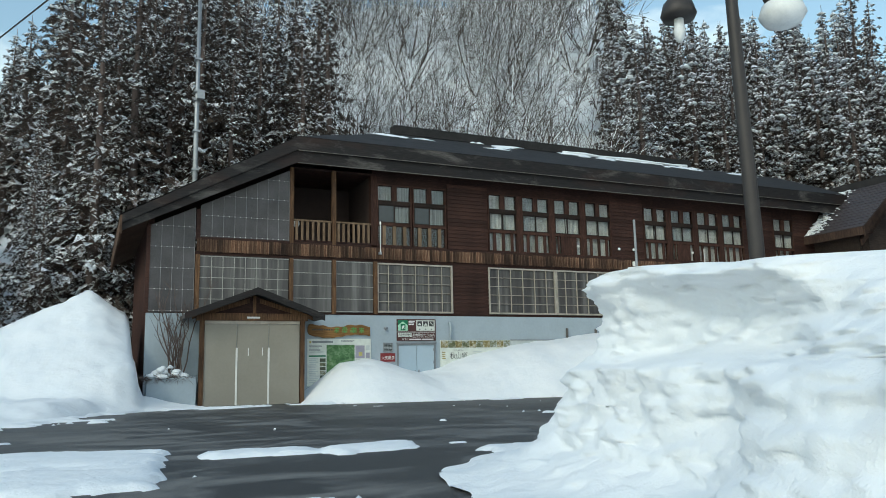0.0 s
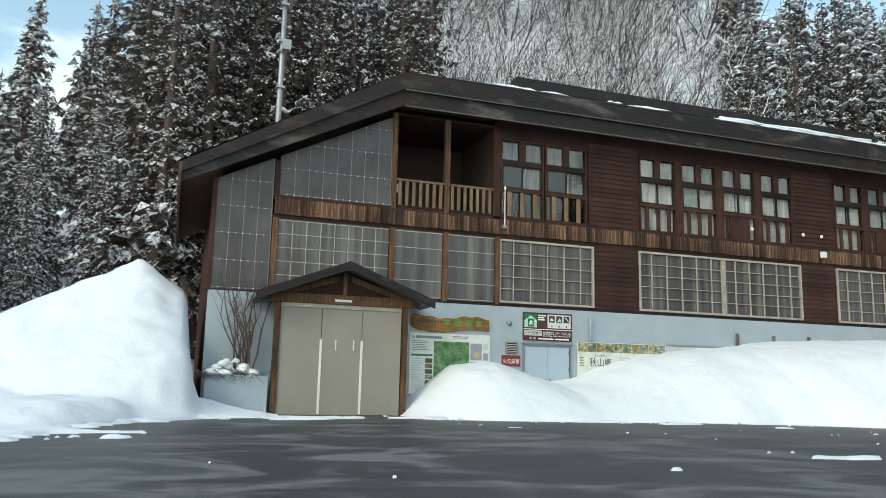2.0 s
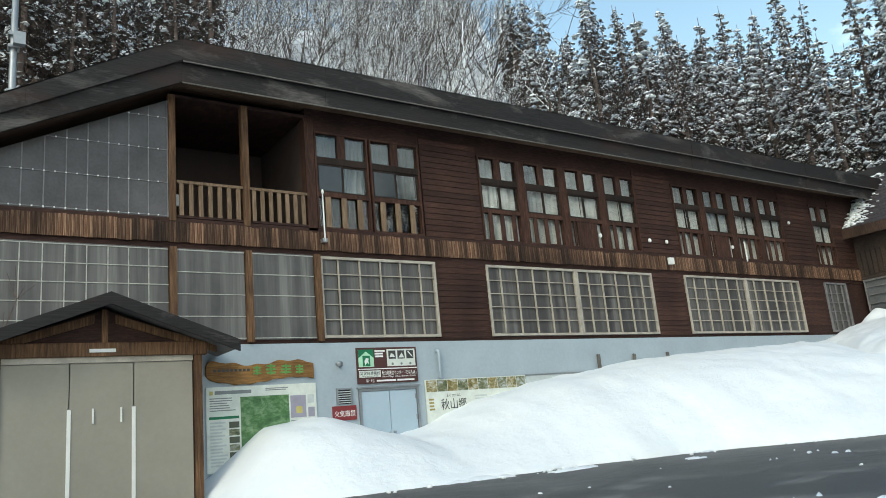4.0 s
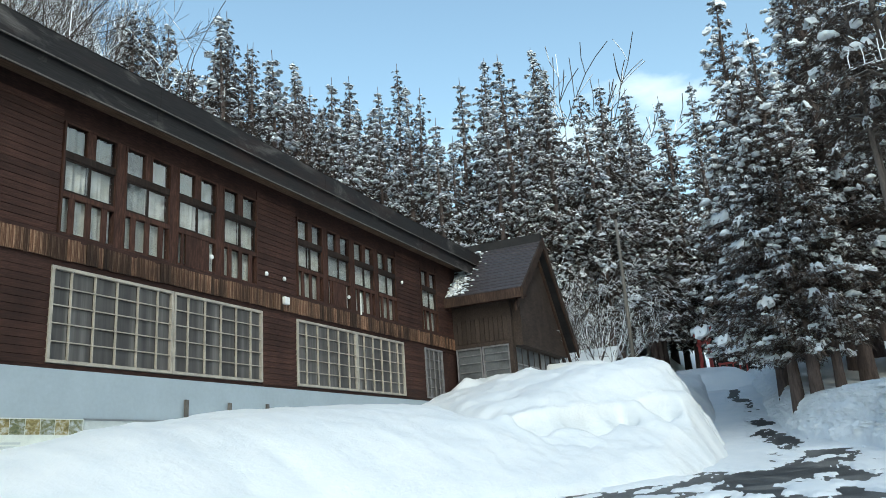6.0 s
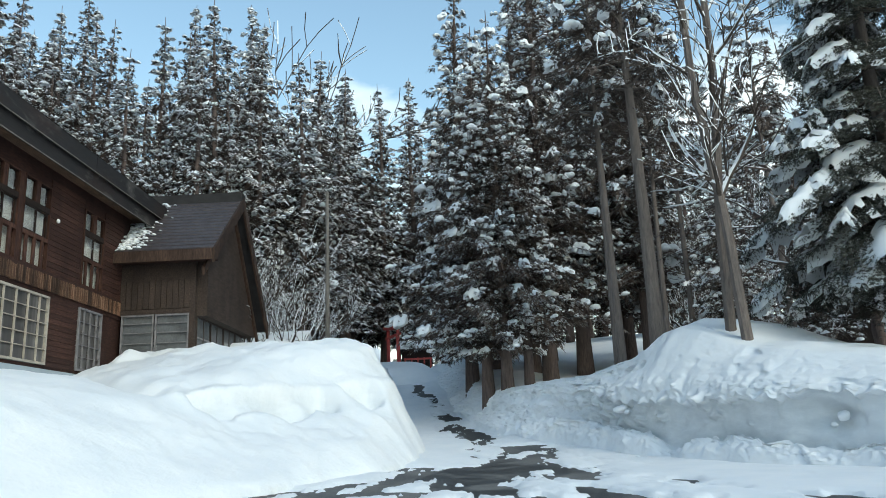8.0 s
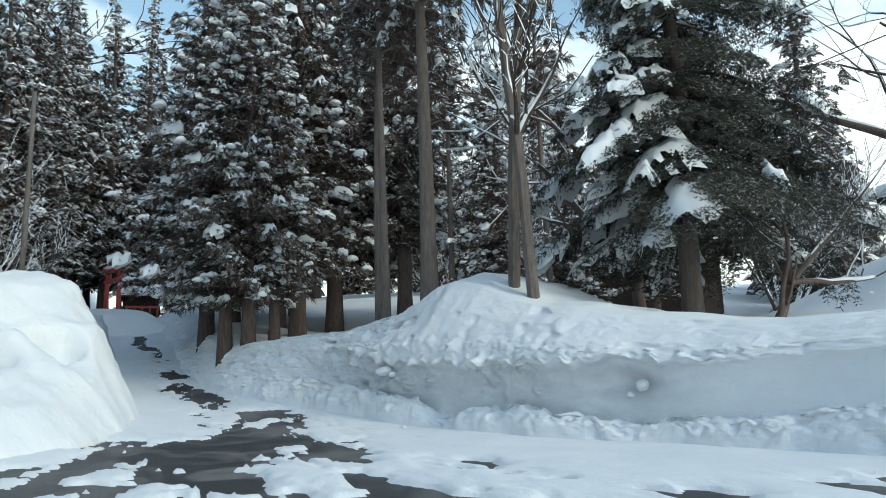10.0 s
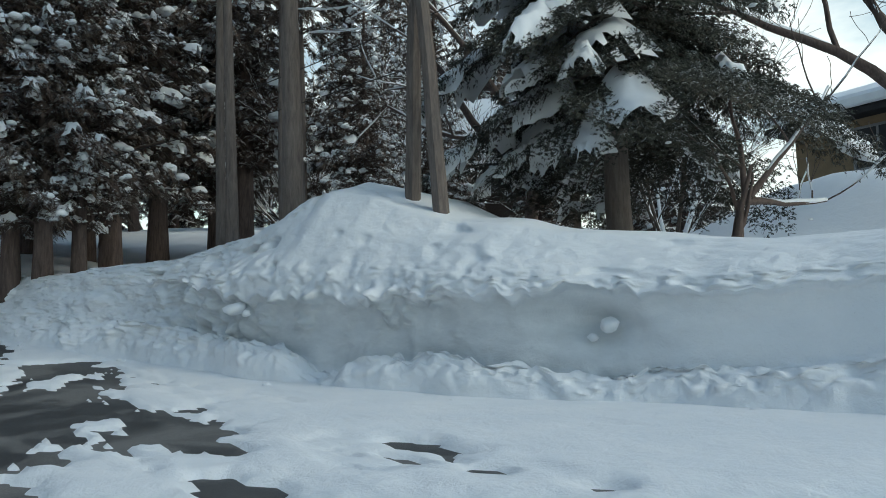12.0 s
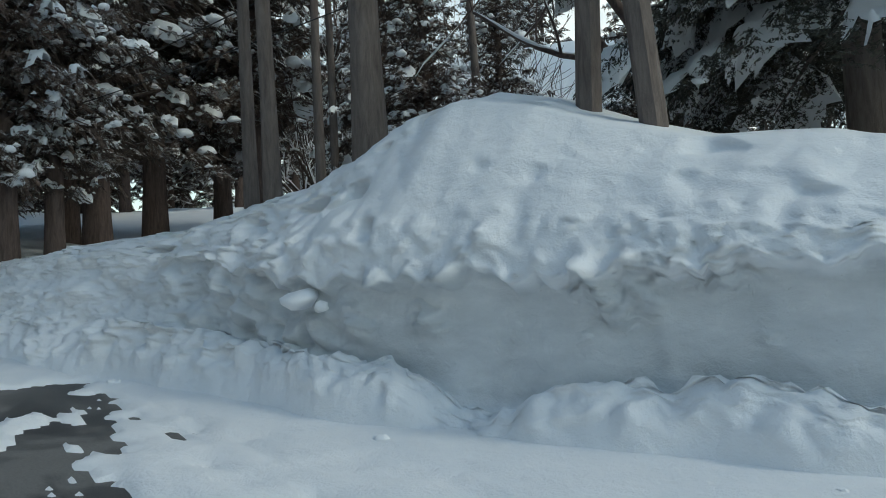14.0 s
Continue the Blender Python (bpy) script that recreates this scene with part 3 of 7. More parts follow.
def lane_head(X, Y):
    base = road_z(X)
    d = np.sqrt(((X - 43.5) / 3.4) ** 2 + ((Y + 8.0) / 4.6) ** 2) + 0.1 * fbm(X * 0.5, Y * 0.5, 3, 61)
    return np.where(d < 1, base - 0.1 + 1.15 * smooth(1.0, 0.45, d), base - 0.6), base


bank("snow_bank", "low bank of ploughed snow across the head of the lane", 39, 49, -14, -2, 0.3, lane_head)


def roof_slide(X, Y):
    base = ground_z(X, Y)
    d = np.sqrt(((X - 13) / 9.5) ** 2 + ((Y + 34.5) / 4.6) ** 2) + 0.08 * fbm(X * 0.3, Y * 0.3, 3, 63)
    return np.where(d < 1, base - 0.1 + 2.0 * smooth(1.0, 0.15, d), base - 0.6), base


bank("snow_bank", "smooth slope of snow slid off the roof of the ochre house", 2, 23, -39.5, -29, 0.35, roof_slide)


def left_heap(X, Y):
    base = road_z(X)
    d = np.sqrt(((X + 16.6) / np.where(X < -16.6, 7.4, 5.2)) ** 2 + ((Y - 1.6) / 6.0) ** 2)
    z = 4.45 * np.clip(1 - d, 0, 1) ** 0.85 + 0.22 * fbm(X * 1.1, Y * 1.1, 4, 45) * smooth(-16.8, -15.6, X) * (d < 0.9)
    shoulder = 0.7 * (1 - smooth(0.25, 1.0, np.sqrt(((X + 22.0) / 8) ** 2 + ((Y + 2.0) / 8.5) ** 2)))
    z = np.maximum(z, shoulder)
    apron = 0.55 * (1 - smooth(0.55, 1.0, np.sqrt(((X + 17.0) / 6.2) ** 2 + ((Y + 1.5) / 7.0) ** 2)))
    z = np.maximum(z, apron)
    front = np.interp(X, [-30, -18, -16, -13.5, -12.6], [-12, -8.2, -4.6, -2.4, -1.9])
    z = z * smooth(front - 0.4, front + 1.6, Y)
    z = z + (0.14 * fbm(X * 0.5, Y * 0.5, 3, 41) + 0.11 * fbm(X * 1.7, Y * 1.7, 4, 43)) * smooth(0.02, 0.25, z)
    wall = smooth(-14.7, -15.2, X) + smooth(-1.4, -1.6, Y) * 0.28
    return np.where(z > 0.02, base + z * np.clip(wall, 0, 1), base - 0.4), base


bank("snow_bank", "tall pointed heap of cleared snow at the building corner", -33, -12.5, -14, 9, 0.15, left_heap)


def swept_bank(name, label, path, profile, rows, mats, zone=None, seed=0):
    """A bank drawn along its foot line: profile gives, along and up, the way outward and the height."""
    P = np.array(path, float)
    S = np.concatenate([[0], np.cumsum(np.hypot(*np.diff(P, axis=0).T))])
    T = np.gradient(P, axis=0)
    T /= np.hypot(T[:, 0], T[:, 1])[:, None]
    N = np.stack([-T[:, 1], T[:, 0]], 1)
    for _ in range(25):
        N[1:-1] = (N[:-2] + 2 * N[1:-1] + N[2:]) / 4
    N /= np.hypot(N[:, 0], N[:, 1])[:, None]
    v = np.linspace(0, 1, rows)
    SS, VV = np.meshgrid(S, v)
    O, Z = profile(SS, VV, P)
    X = P[:, 0][None] + N[:, 0][None] * O
    Y = P[:, 1][None] + N[:, 1][None] * O
    me = grid_mesh(name, X, Y, Z, mats[0])
    if zone is not None:
        at = me.attributes.new("dirt_shade", "FLOAT", "POINT")
        at.data.foreach_set("value", zone(SS, VV).astype(np.float32).ravel())
    return tagged(new(name, me), label, "snow bank", "snow banks")


def along(v, knots, values):
    return np.interp(v, knots, values)


def resample(points, step):
    P = np.array(points, float)
    # round the corners, then walk in even steps
    for _ in range(3):
        Q = [P[0]]
        for a, b in zip(P, P[1:]):
            Q += [a * 0.75 + b * 0.25, a * 0.25 + b * 0.75]
        P = np.array(Q + [P[-1]])
    S = np.concatenate([[0], np.cumsum(np.hypot(*np.diff(P, axis=0).T))])
    s = np.arange(0, S[-1], step)
    return np.stack([np.interp(s, S, P[:, 0]), np.interp(s, S, P[:, 1])], 1)


def block_profile(S, V, P):
    """Foot apron, worn lower face, a ledge, the scooped hollow under the lip, and the flat top."""
    k = [0, 0.08, 0.16, 0.26, 0.34, 0.40, 0.45, 0.52, 0.60, 0.66, 0.72, 0.78, 1.0]
    out = along(V, k, [1.55, 0.92, 0.58, 0.38, 0.28, 0.30, 0.12, -0.06, -0.13, -0.06, 0.0, -0.14, -6.5])
    z = along(V, k, [0.12, 0.24, 0.40, 0.68, 0.94, 1.10, 1.17, 1.29, 1.52, 1.72, 1.86, 1.98, 2.12])
    flat_out = along(V, k, [1.6, 1.2, 1.0, 0.8, 0.65, 0.5, 0.4, 0.25, 0.1, -0.1, -0.4, -0.8, -6.5])
    y = P[:, 1][None]
    scoop = smooth(-28.3, -27.2, y + 0 * S)
    bowl = np.exp(-(((y + 26.1) / 1.25) ** 4)) * smooth(0.43, 0.50, V) * smooth(0.73, 0.66, V)
    z = z - 0.30 * smooth(-26.0, -29.0, y + 0 * S) * smooth(0.5, 0.8, V)
    out = out * scoop + flat_out * (1 - scoop) - 0.18 * bowl + 0.22 * np.abs(fbm(S * 0.9, V * 3, 3, 76)) * smooth(0.25, 0.35, V) * smooth(0.46, 0.40, V)
    out = out + 0.10 * fbm(S * 0.8, V * 7, 4, 71) * smooth(1, 0.8, V) + 0.07 * fbm(S * 0.5, V * 14, 4, 74) * smooth(0.85, 0.7, V) * smooth(0.1, 0.25, V) + (0.11 * fbm(S * 2.2, V * 18, 4, 72, 0.6) + 0.045 * fbm(S * 7, V * 55, 3, 77)) * smooth(0.92, 0.7, V)
    z = z + 0.10 * fbm(S * 0.6, V * 4, 3, 73) * smooth(0.05, 0.2, V) + 0.06 * np.abs(fbm(S * 3, V * 20, 2, 75)) * (V < 0.3)
    return out, z


swept_bank("snow_bank", "block of old packed snow with a scooped layered face", resample([(-14.0, -40), (-13.2, -32), (-12.6, -28), (-12.2, -25.4), (-11.95, -24.25), (-10.3, -23.85), (-6.5, -23.4), (-2, -22.6)], 0.06), block_profile, 130, [M["snow"]])


def south_profile(S, V, P):
    """From the foot up: crumbled ledge, upright cut face, ragged rim, domed top with soft runnels."""
    x = P[:, 0][None] + 0 * S
    base = road_z(x)
    crest = np.interp(x, [-9, 4, 6.5, 8, 9.5, 10.5, 11.3, 12.0, 12.8, 13.5, 14.3, 15.2, 17, 20, 25, 36, 46], [2.2, 2.1, 2.15, 2.4, 2.7, 2.85, 3.2, 3.6, 3.82, 3.72, 3.40, 3.12, 2.95, 2.85, 2.9, 4.4, 6.5]) - base
    k = [0, 0.05, 0.10, 0.16, 0.21, 0.25, 0.33, 0.43, 0.50, 0.53, 0.60, 0.70, 0.80, 0.87, 0.93, 1.0]
    up_m = along(V, k, [0, 0.3, 0.5, 0.7, 0.9, 1.15, 1.5, 2.0, 2.3, 2.5, 2.9, 3.6, 4.5, 5.6, 7.2, 10.5])
    rim_h = (1.42 + 0.13 * fbm(S * 0.4, S * 0, 3, 81) + 0.20 * fbm(S * 2.6, S * 0 + 2, 4, 82, 0.65)) / crest
    rim_h = np.clip(rim_h, 0.25, 0.62)
    rim_h = 1.42 / crest + (rim_h - 1.42 / crest) * smooth(0.60, 0.53, V)
    ho = along(V, k, [0.46, 0.24, 0.14, 0.02, -0.14, -0.28, -0.32, -0.34, -0.30, -0.14, -0.30, -0.75, -1.30, -2.15, -4.2, -8])
    low = along(V, k, [-0.05, 0.03, 0.14, 0.24, 0.27, 0.22, 0.45, 0.75, 0.97, 1, 1, 1, 1, 1, 1, 1])
    hi = along(V, k, [0, 0, 0, 0, 0, 0, 0, 0, 0, 0.03, 0.22, 0.56, 0.88, 1.0, 0.97, 0.55])
    hz = low * rim_h + hi * (1 - rim_h)
    so = along(V, k, [0.4, 0.15, 0.02, -0.12, -0.24, -0.36, -0.5, -0.65, -0.78, -0.85, -1.0, -1.3, -1.75, -2.5, -4.2, -8])
    sz = along(V, k, [-0.05, 0.04, 0.14, 0.24, 0.34, 0.43, 0.54, 0.66, 0.74, 0.77, 0.84, 0.92, 0.98, 1.0, 0.95, 0.5])
    cut = np.interp(x, [-9, 4.0, 6.5, 9, 14.5, 16.5, 19, 24], [0.2, 0.3, 0.9, 1, 1, 0.55, 0.3, 0.1])
    o = cut * ho + (1 - cut) * so
    z = crest * (cut * hz + (1 - cut) * sz)
    # the ledge of fallen snow at the foot comes and goes, and leaves the face bare down to the ground in one place
    ledge = smooth(0.04, 0.12, V) * smooth(0.30, 0.22, V)
    bare = np.exp(-(((x - 12.0) / 0.55) ** 2))
    heap = 0.10 + 0.42 * fbm(S * 0.5, S * 0 + 4, 3, 83) - 0.35 * bare
    z = z + ledge * cut * (np.clip(heap, -0.28, 0.5) + 0.22 * np.abs(fbm(S * 2.1, up_m * 2.1, 4, 84, 0.6)))
    o = o + ledge * (0.16 * fbm(S * 2.4, up_m * 2.4, 4, 85, 0.6) + 0.07 * fbm(S * 8, up_m * 8, 4, 86, 0.6))
    # the cut face: nearly flat, with a groove and a few shallow steps
    face = smooth(0.23, 0.28, V) * smooth(0.52, 0.48, V) * cut
    groove = np.exp(-(((x - 10.55 - 0.12 * fbm(up_m * 1.6, up_m * 0, 3, 87)) / 0.07) ** 2))
    o = o + face * (0.09 * fbm(S * 0.8, up_m * 0.8, 3, 88) + 0.03 * fbm(S * 4, up_m * 3, 4, 89) + 0.05 * groove)
    # towards the lane the face breaks up into lumps; at the other end a fallen lump left a hollow
    o = o + face * smooth(12.8, 14.2, x) * (0.36 * np.abs(fbm(S * 2.0, up_m * 2.2, 4, 98, 0.6)) - 0.05)
    o = o - 0.38 * np.exp(-(((x - 8.05) / 0.42) ** 2) - ((V - 0.41) / 0.06) ** 2)
    o = o + smooth(13.5, 15.0, x) * smooth(0.04, 0.14, V) * smooth(0.92, 0.75, V) * (0.26 * fbm(S * 1.5, up_m * 1.7, 5, 99, 0.6) + 0.03)
    # clots of snow stuck to the upper face and hanging from the rim
    clot = np.clip(fbm(S * 2.3, up_m * 2.0, 5, 90, 0.65) - 0.12, 0, 1)
    o = o + smooth(0.34, 0.44, V) * smooth(0.62, 0.53, V) * cut * 0.5 * clot * smooth(8.6, 10.0, x)
    up = smooth(0.52, 0.60, V)
    lumpy = np.interp(x, [7, 9.5, 12.2, 13.6, 20, 46], [0.12, 0.22, 0.45, 1.2, 1.1, 0.5])
    fade = smooth(0.90, 0.78, V)
    runnel = fbm(S * 2.4, up_m * 0.35, 3, 91)
    o = o + up * fade * (0.13 * fbm(S * 1.0, up_m * 1.0, 4, 92, 0.55) * lumpy + 0.045 * runnel)
    pits = np.clip(fbm(S * 1.5, up_m * 1.7, 3, 93) - 0.30, 0, 1)
    o = o - up * fade * 1.1 * pits * lumpy
    crumb = np.clip(np.abs(fbm(S * 4.2, up_m * 4.2, 4, 94, 0.6)) - 0.10, 0, 1)
    o = o + 0.22 * crumb * (smooth(0.50, 0.54, V) * smooth(0.66, 0.58, V) * cut + 0.6 * up * fade * smooth(13.2, 14.6, x) + 0.6 * ledge)
    z = z + up * (0.10 * fbm(S * 0.45, up_m * 0.4, 3, 95)) + 0.03 * fbm(S * 6, up_m * 6, 3, 96) * smooth(0.02, 0.1, V) * smooth(0.9, 0.7, V) * (1 - face)
    o = o + (V < 0.2) * 0.16 * fbm(S * 0.9, S * 0, 3, 97)
    return o, base + z


# where the cut face is greyed: dirty snow plus its shade, in one tint
def cut_zone(S, V):
    n = fbm(S * 1.1, V * 9, 5, 92) * 0.06
    w = V + n
    return smooth(0.22, 0.26, w) * smooth(0.53, 0.50, w) * smooth(15, 18, S + 6 * n) * smooth(30.5, 26, S + 8 * n)


south_path = resample([(47, -10.9), (36, -12.3), (27, -13.05), (22, -14.3), (18, -15.9), (15, -16.9), (14.0, -17.1), (12.4, -17.75), (10.5, -18.55), (8.9, -19.2), (7.8, -20.1), (5, -21.3), (1, -22.0), (-3, -22.6), (-9, -23.2)], 0.06)
swept_bank("snow_bank", "plough-cut snow bank with a steep greyish face below the trees", south_path[::-1], south_profile, 210, [M["snow_dirty"]], cut_zone)


# ---- loose lumps of snow ----
def clod_mesh(seed):
    rng = random.Random(seed)
    bm = bmesh.new()
    bmesh.ops.create_icosphere(bm, subdivisions=2, radius=1)
    for v in bm.verts:
        v.co *= 1 + 0.28 * noise.noise(v.co * 1.3 + Vector((seed * 7.1, 0, 0))) + 0.08 * rng.uniform(-1, 1)
        v.co.z *= 0.75
    return mesh_from(bm, "snow_clod", M["snow"], smooth=True)


def build_clods():
    rng = random.Random(31)
    kinds = [clod_mesh(i) for i in range(5)]

    def clod(x, y, z, s):
        ob = new("snow_clod", rng.choice(kinds))
        ob.matrix_basis = pose(x, y, z + 0.2 * s, rng.uniform(-25, 25), rng.uniform(-25, 25), rng.uniform(0, 360)) @ Matrix.Diagonal((s * rng.uniform(0.8, 1.4), s * rng.uniform(0.85, 1.1), s * rng.uniform(0.75, 1.0), 1))
        tagged(ob, "loose broken lump of snow", "snow lump", "snow lumps")

    clod(8.12, -20.30, 1.0, 0.15)
    clod(8.30, -20.18, 0.86, 0.08)
    clod(14.15, -17.2, 1.45, 0.17)
    clod(13.8, -17.3, 1.38, 0.09)
    P = south_path
    for _ in range(46):
        i = rng.randrange(len(P))
        x, y = P[i]
        if 3 < x < 24:
            clod(x + rng.uniform(-0.2, 0.2), y + rng.uniform(-0.1, 0.75), float(road_z(x)) + 0.05, rng.uniform(0.025, 0.09))
    # crumbs on the open asphalt
    for _ in range(16):
        x, y = rng.uniform(-18, 4), rng.uniform(-20, -5)
        clod(x, y, float(road_z(x)) + 0.01, rng.choice((0.015, 0.02, 0.025, 0.03, 0.06)))
    for _ in range(14):
        clod(rng.uniform(-12.6, -11.6), rng.uniform(-25, -22.6), 0.02, rng.uniform(0.012, 0.035))
    for _ in range(40):
        x = rng.uniform(-9, 12)
        y = float(np.interp(x, [-9.6, -8, -6.6, -1, 3, 6, 9, 11.5], [-1.6, -3.2, -3.9, -4.2, -5.4, -7.4, -9.8, -11.2])) - rng.uniform(-0.2, 0.6)
        clod(x, y, float(road_z(x)) + 0.02, rng.uniform(0.02, 0.07))


build_clods()


# ---- the wooden building ----
Z_SILL, Z_HEAD, Z_BAND0, Z_BAND1 = 3.62, 5.80, 5.93, 6.42
U0, U1 = 6.53, 9.27
EAVE_Y, EAVE_B, EAVE_T = -0.75, 9.70, 10.78
building = thing("building", "two-storey dark brown timber building on a pale blue concrete base", "building")


def build_walls():
    part("wall", boxes((-14.6, 22, 0.0, 0.35, -0.6, 3.52)), M["concrete"], building, "pale blue painted concrete base wall")
    # timber wall round the openings, lower and upper storey
    for x0, x1 in ((-1.80, 0.0), (7.28, 9.03), (16.30, 18.2), (20.0, 21.6)):
        part("wall", boxes((x0, x1, 0.05, 0.25, 3.52, 5.93)), M["wall"], building)
    for x0, x1 in ((-2.02, 0.06), (7.04, 9.08), (15.95, 18.2), (19.77, 22.0)):
        part("wall", boxes((x0, x1, 0.05, 0.25, 6.42, 9.9)), M["wall"], building)
    part("beam", boxes((-12.9, 21.6, 0.02, 0.30, 3.53, 3.62)), M["wall"], building)
    part("beam", boxes((-12.9, 21.6, 0.0, 0.28, 5.80, 5.95)), M["wall"], building)
    part("beam", boxes((-12.9, 21.6, -0.06, 0.28, 6.40, 6.52)), M["wall"], building)
    part("beam", boxes((-5.6, 22.0, 0.02, 0.28, 9.22, 9.95)), M["wall"], building)
    part("wall", boxes((-5.6, 24.2, 9.8, 10.0, -0.5, 10.0), (-14.4, -5.6, 9.8, 10.0, -0.5, 6.4), (24.0, 24.2, 0.3, 9.8, -0.5, 10)), M["wall"], building)
    bm = bmesh.new()
    # end wall under the falling roof
    v = [bm.verts.new(p) for p in ((-14.6, 0.3, -0.5), (-14.6, 9.8, -0.5), (-14.6, 9.8, 7.2), (-14.6, 0.3, 7.2))]
    w = [bm.verts.new((p.co.x + 0.2, p.co.y, p.co.z)) for p in v]
    bm.faces.new(v)
    bm.faces.new(w[::-1])
    for i in range(4):
        j = (i + 1) % 4
        bm.faces.new((v[i], v[j], w[j], w[i]))
    part("wall", bm, M["siding"], building, "weathered end wall boards")
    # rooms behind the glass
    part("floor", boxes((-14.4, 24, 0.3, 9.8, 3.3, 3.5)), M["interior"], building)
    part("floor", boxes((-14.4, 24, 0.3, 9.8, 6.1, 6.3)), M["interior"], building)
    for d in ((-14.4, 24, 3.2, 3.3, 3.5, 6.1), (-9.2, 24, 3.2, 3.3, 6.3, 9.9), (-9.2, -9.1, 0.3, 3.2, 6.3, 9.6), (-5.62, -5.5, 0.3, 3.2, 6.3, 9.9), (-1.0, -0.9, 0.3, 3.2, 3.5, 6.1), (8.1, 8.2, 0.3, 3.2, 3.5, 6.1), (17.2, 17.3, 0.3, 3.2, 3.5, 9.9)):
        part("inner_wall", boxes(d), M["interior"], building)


def lattice_window(x0, x1, cols, bars_of="lattice"):
    """A sash with a cream lattice: bars in front of panes."""
    z0, z1 = Z_SILL + 0.02, Z_HEAD - 0.02
    win = sub("window", building, "wide window with cream-painted wooden lattice bars")
    f = 0.07
    part("frame", boxes((x0, x0 + f, -0.05, 0.06, z0, z1), (x1 - f, x1, -0.05, 0.06, z0, z1), (x0 + f, x1 - f, -0.05, 0.06, z0, z0 + f), (x0 + f, x1 - f, -0.05, 0.06, z1 - f, z1)), M[bars_of], win)
    # outer columns are narrower than the rest
    w = [0.72] + [1.0] * (cols - 2) + [0.72]
    xs = np.concatenate([[0], np.cumsum(w) / sum(w)]) * (x1 - x0 - 2 * f) + x0 + f
    zs = np.linspace(z0 + f, z1 - f, 6)
    for x in xs[1:-1]:
        part("bar", boxes((x - 0.012, x + 0.012, -0.045, 0.02, z0 + f, z1 - f)), M[bars_of], win)
    for z in zs[1:-1]:
        part("bar", boxes((x0 + f, x1 - f, -0.035, 0.025, z - 0.011, z + 0.011)), M[bars_of], win)
    for i in range(cols):
        for j in range(5):
            part("pane", boxes((xs[i] + 0.02, xs[i + 1] - 0.02, 0.028, 0.034, zs[j] + 0.018, zs[j + 1] - 0.018)), M["sheet"], win)


def slat_row(parent, x0, x1, z0, z1, n, y=0.0, wide=0.085, material="frame_red"):
    for i in range(n):
        x = x0 + (i + 0.5) * (x1 - x0) / n
        part("slat", boxes((x - wide / 2, x + wide / 2, y - 0.03, y + 0.015, z0, z1)), M[material], parent)


def curtain(parent, x0, x1, z0, z1, y, material="curtain", seed=0):
    """A gathered cloth in folds."""
    n = max(8, int((x1 - x0) / 0.03))
    xs = np.linspace(x0, x1, n)
    ph = vnoise(xs * 6, xs * 0 + seed, 5) * 9
    ys = y + 0.035 * np.sin(xs * 38 + ph)
    X, Z = np.meshgrid(xs, np.linspace(z0, z1, 4))
    Y = np.broadcast_to(ys, X.shape) + 0.01 * vnoise(X * 9, Z * 2, 9)
    ob = new("curtain", grid_mesh("curtain", X, Y, Z, M[material]))
    ob.parent = parent


def pane(parent, x0, x1, z0, z1, y, material="glass"):
    ob = part("pane", boxes((x0, x1, y, y + 0.006, z0, z1)), M[material], parent)
    ob.visible_shadow = False
    return ob


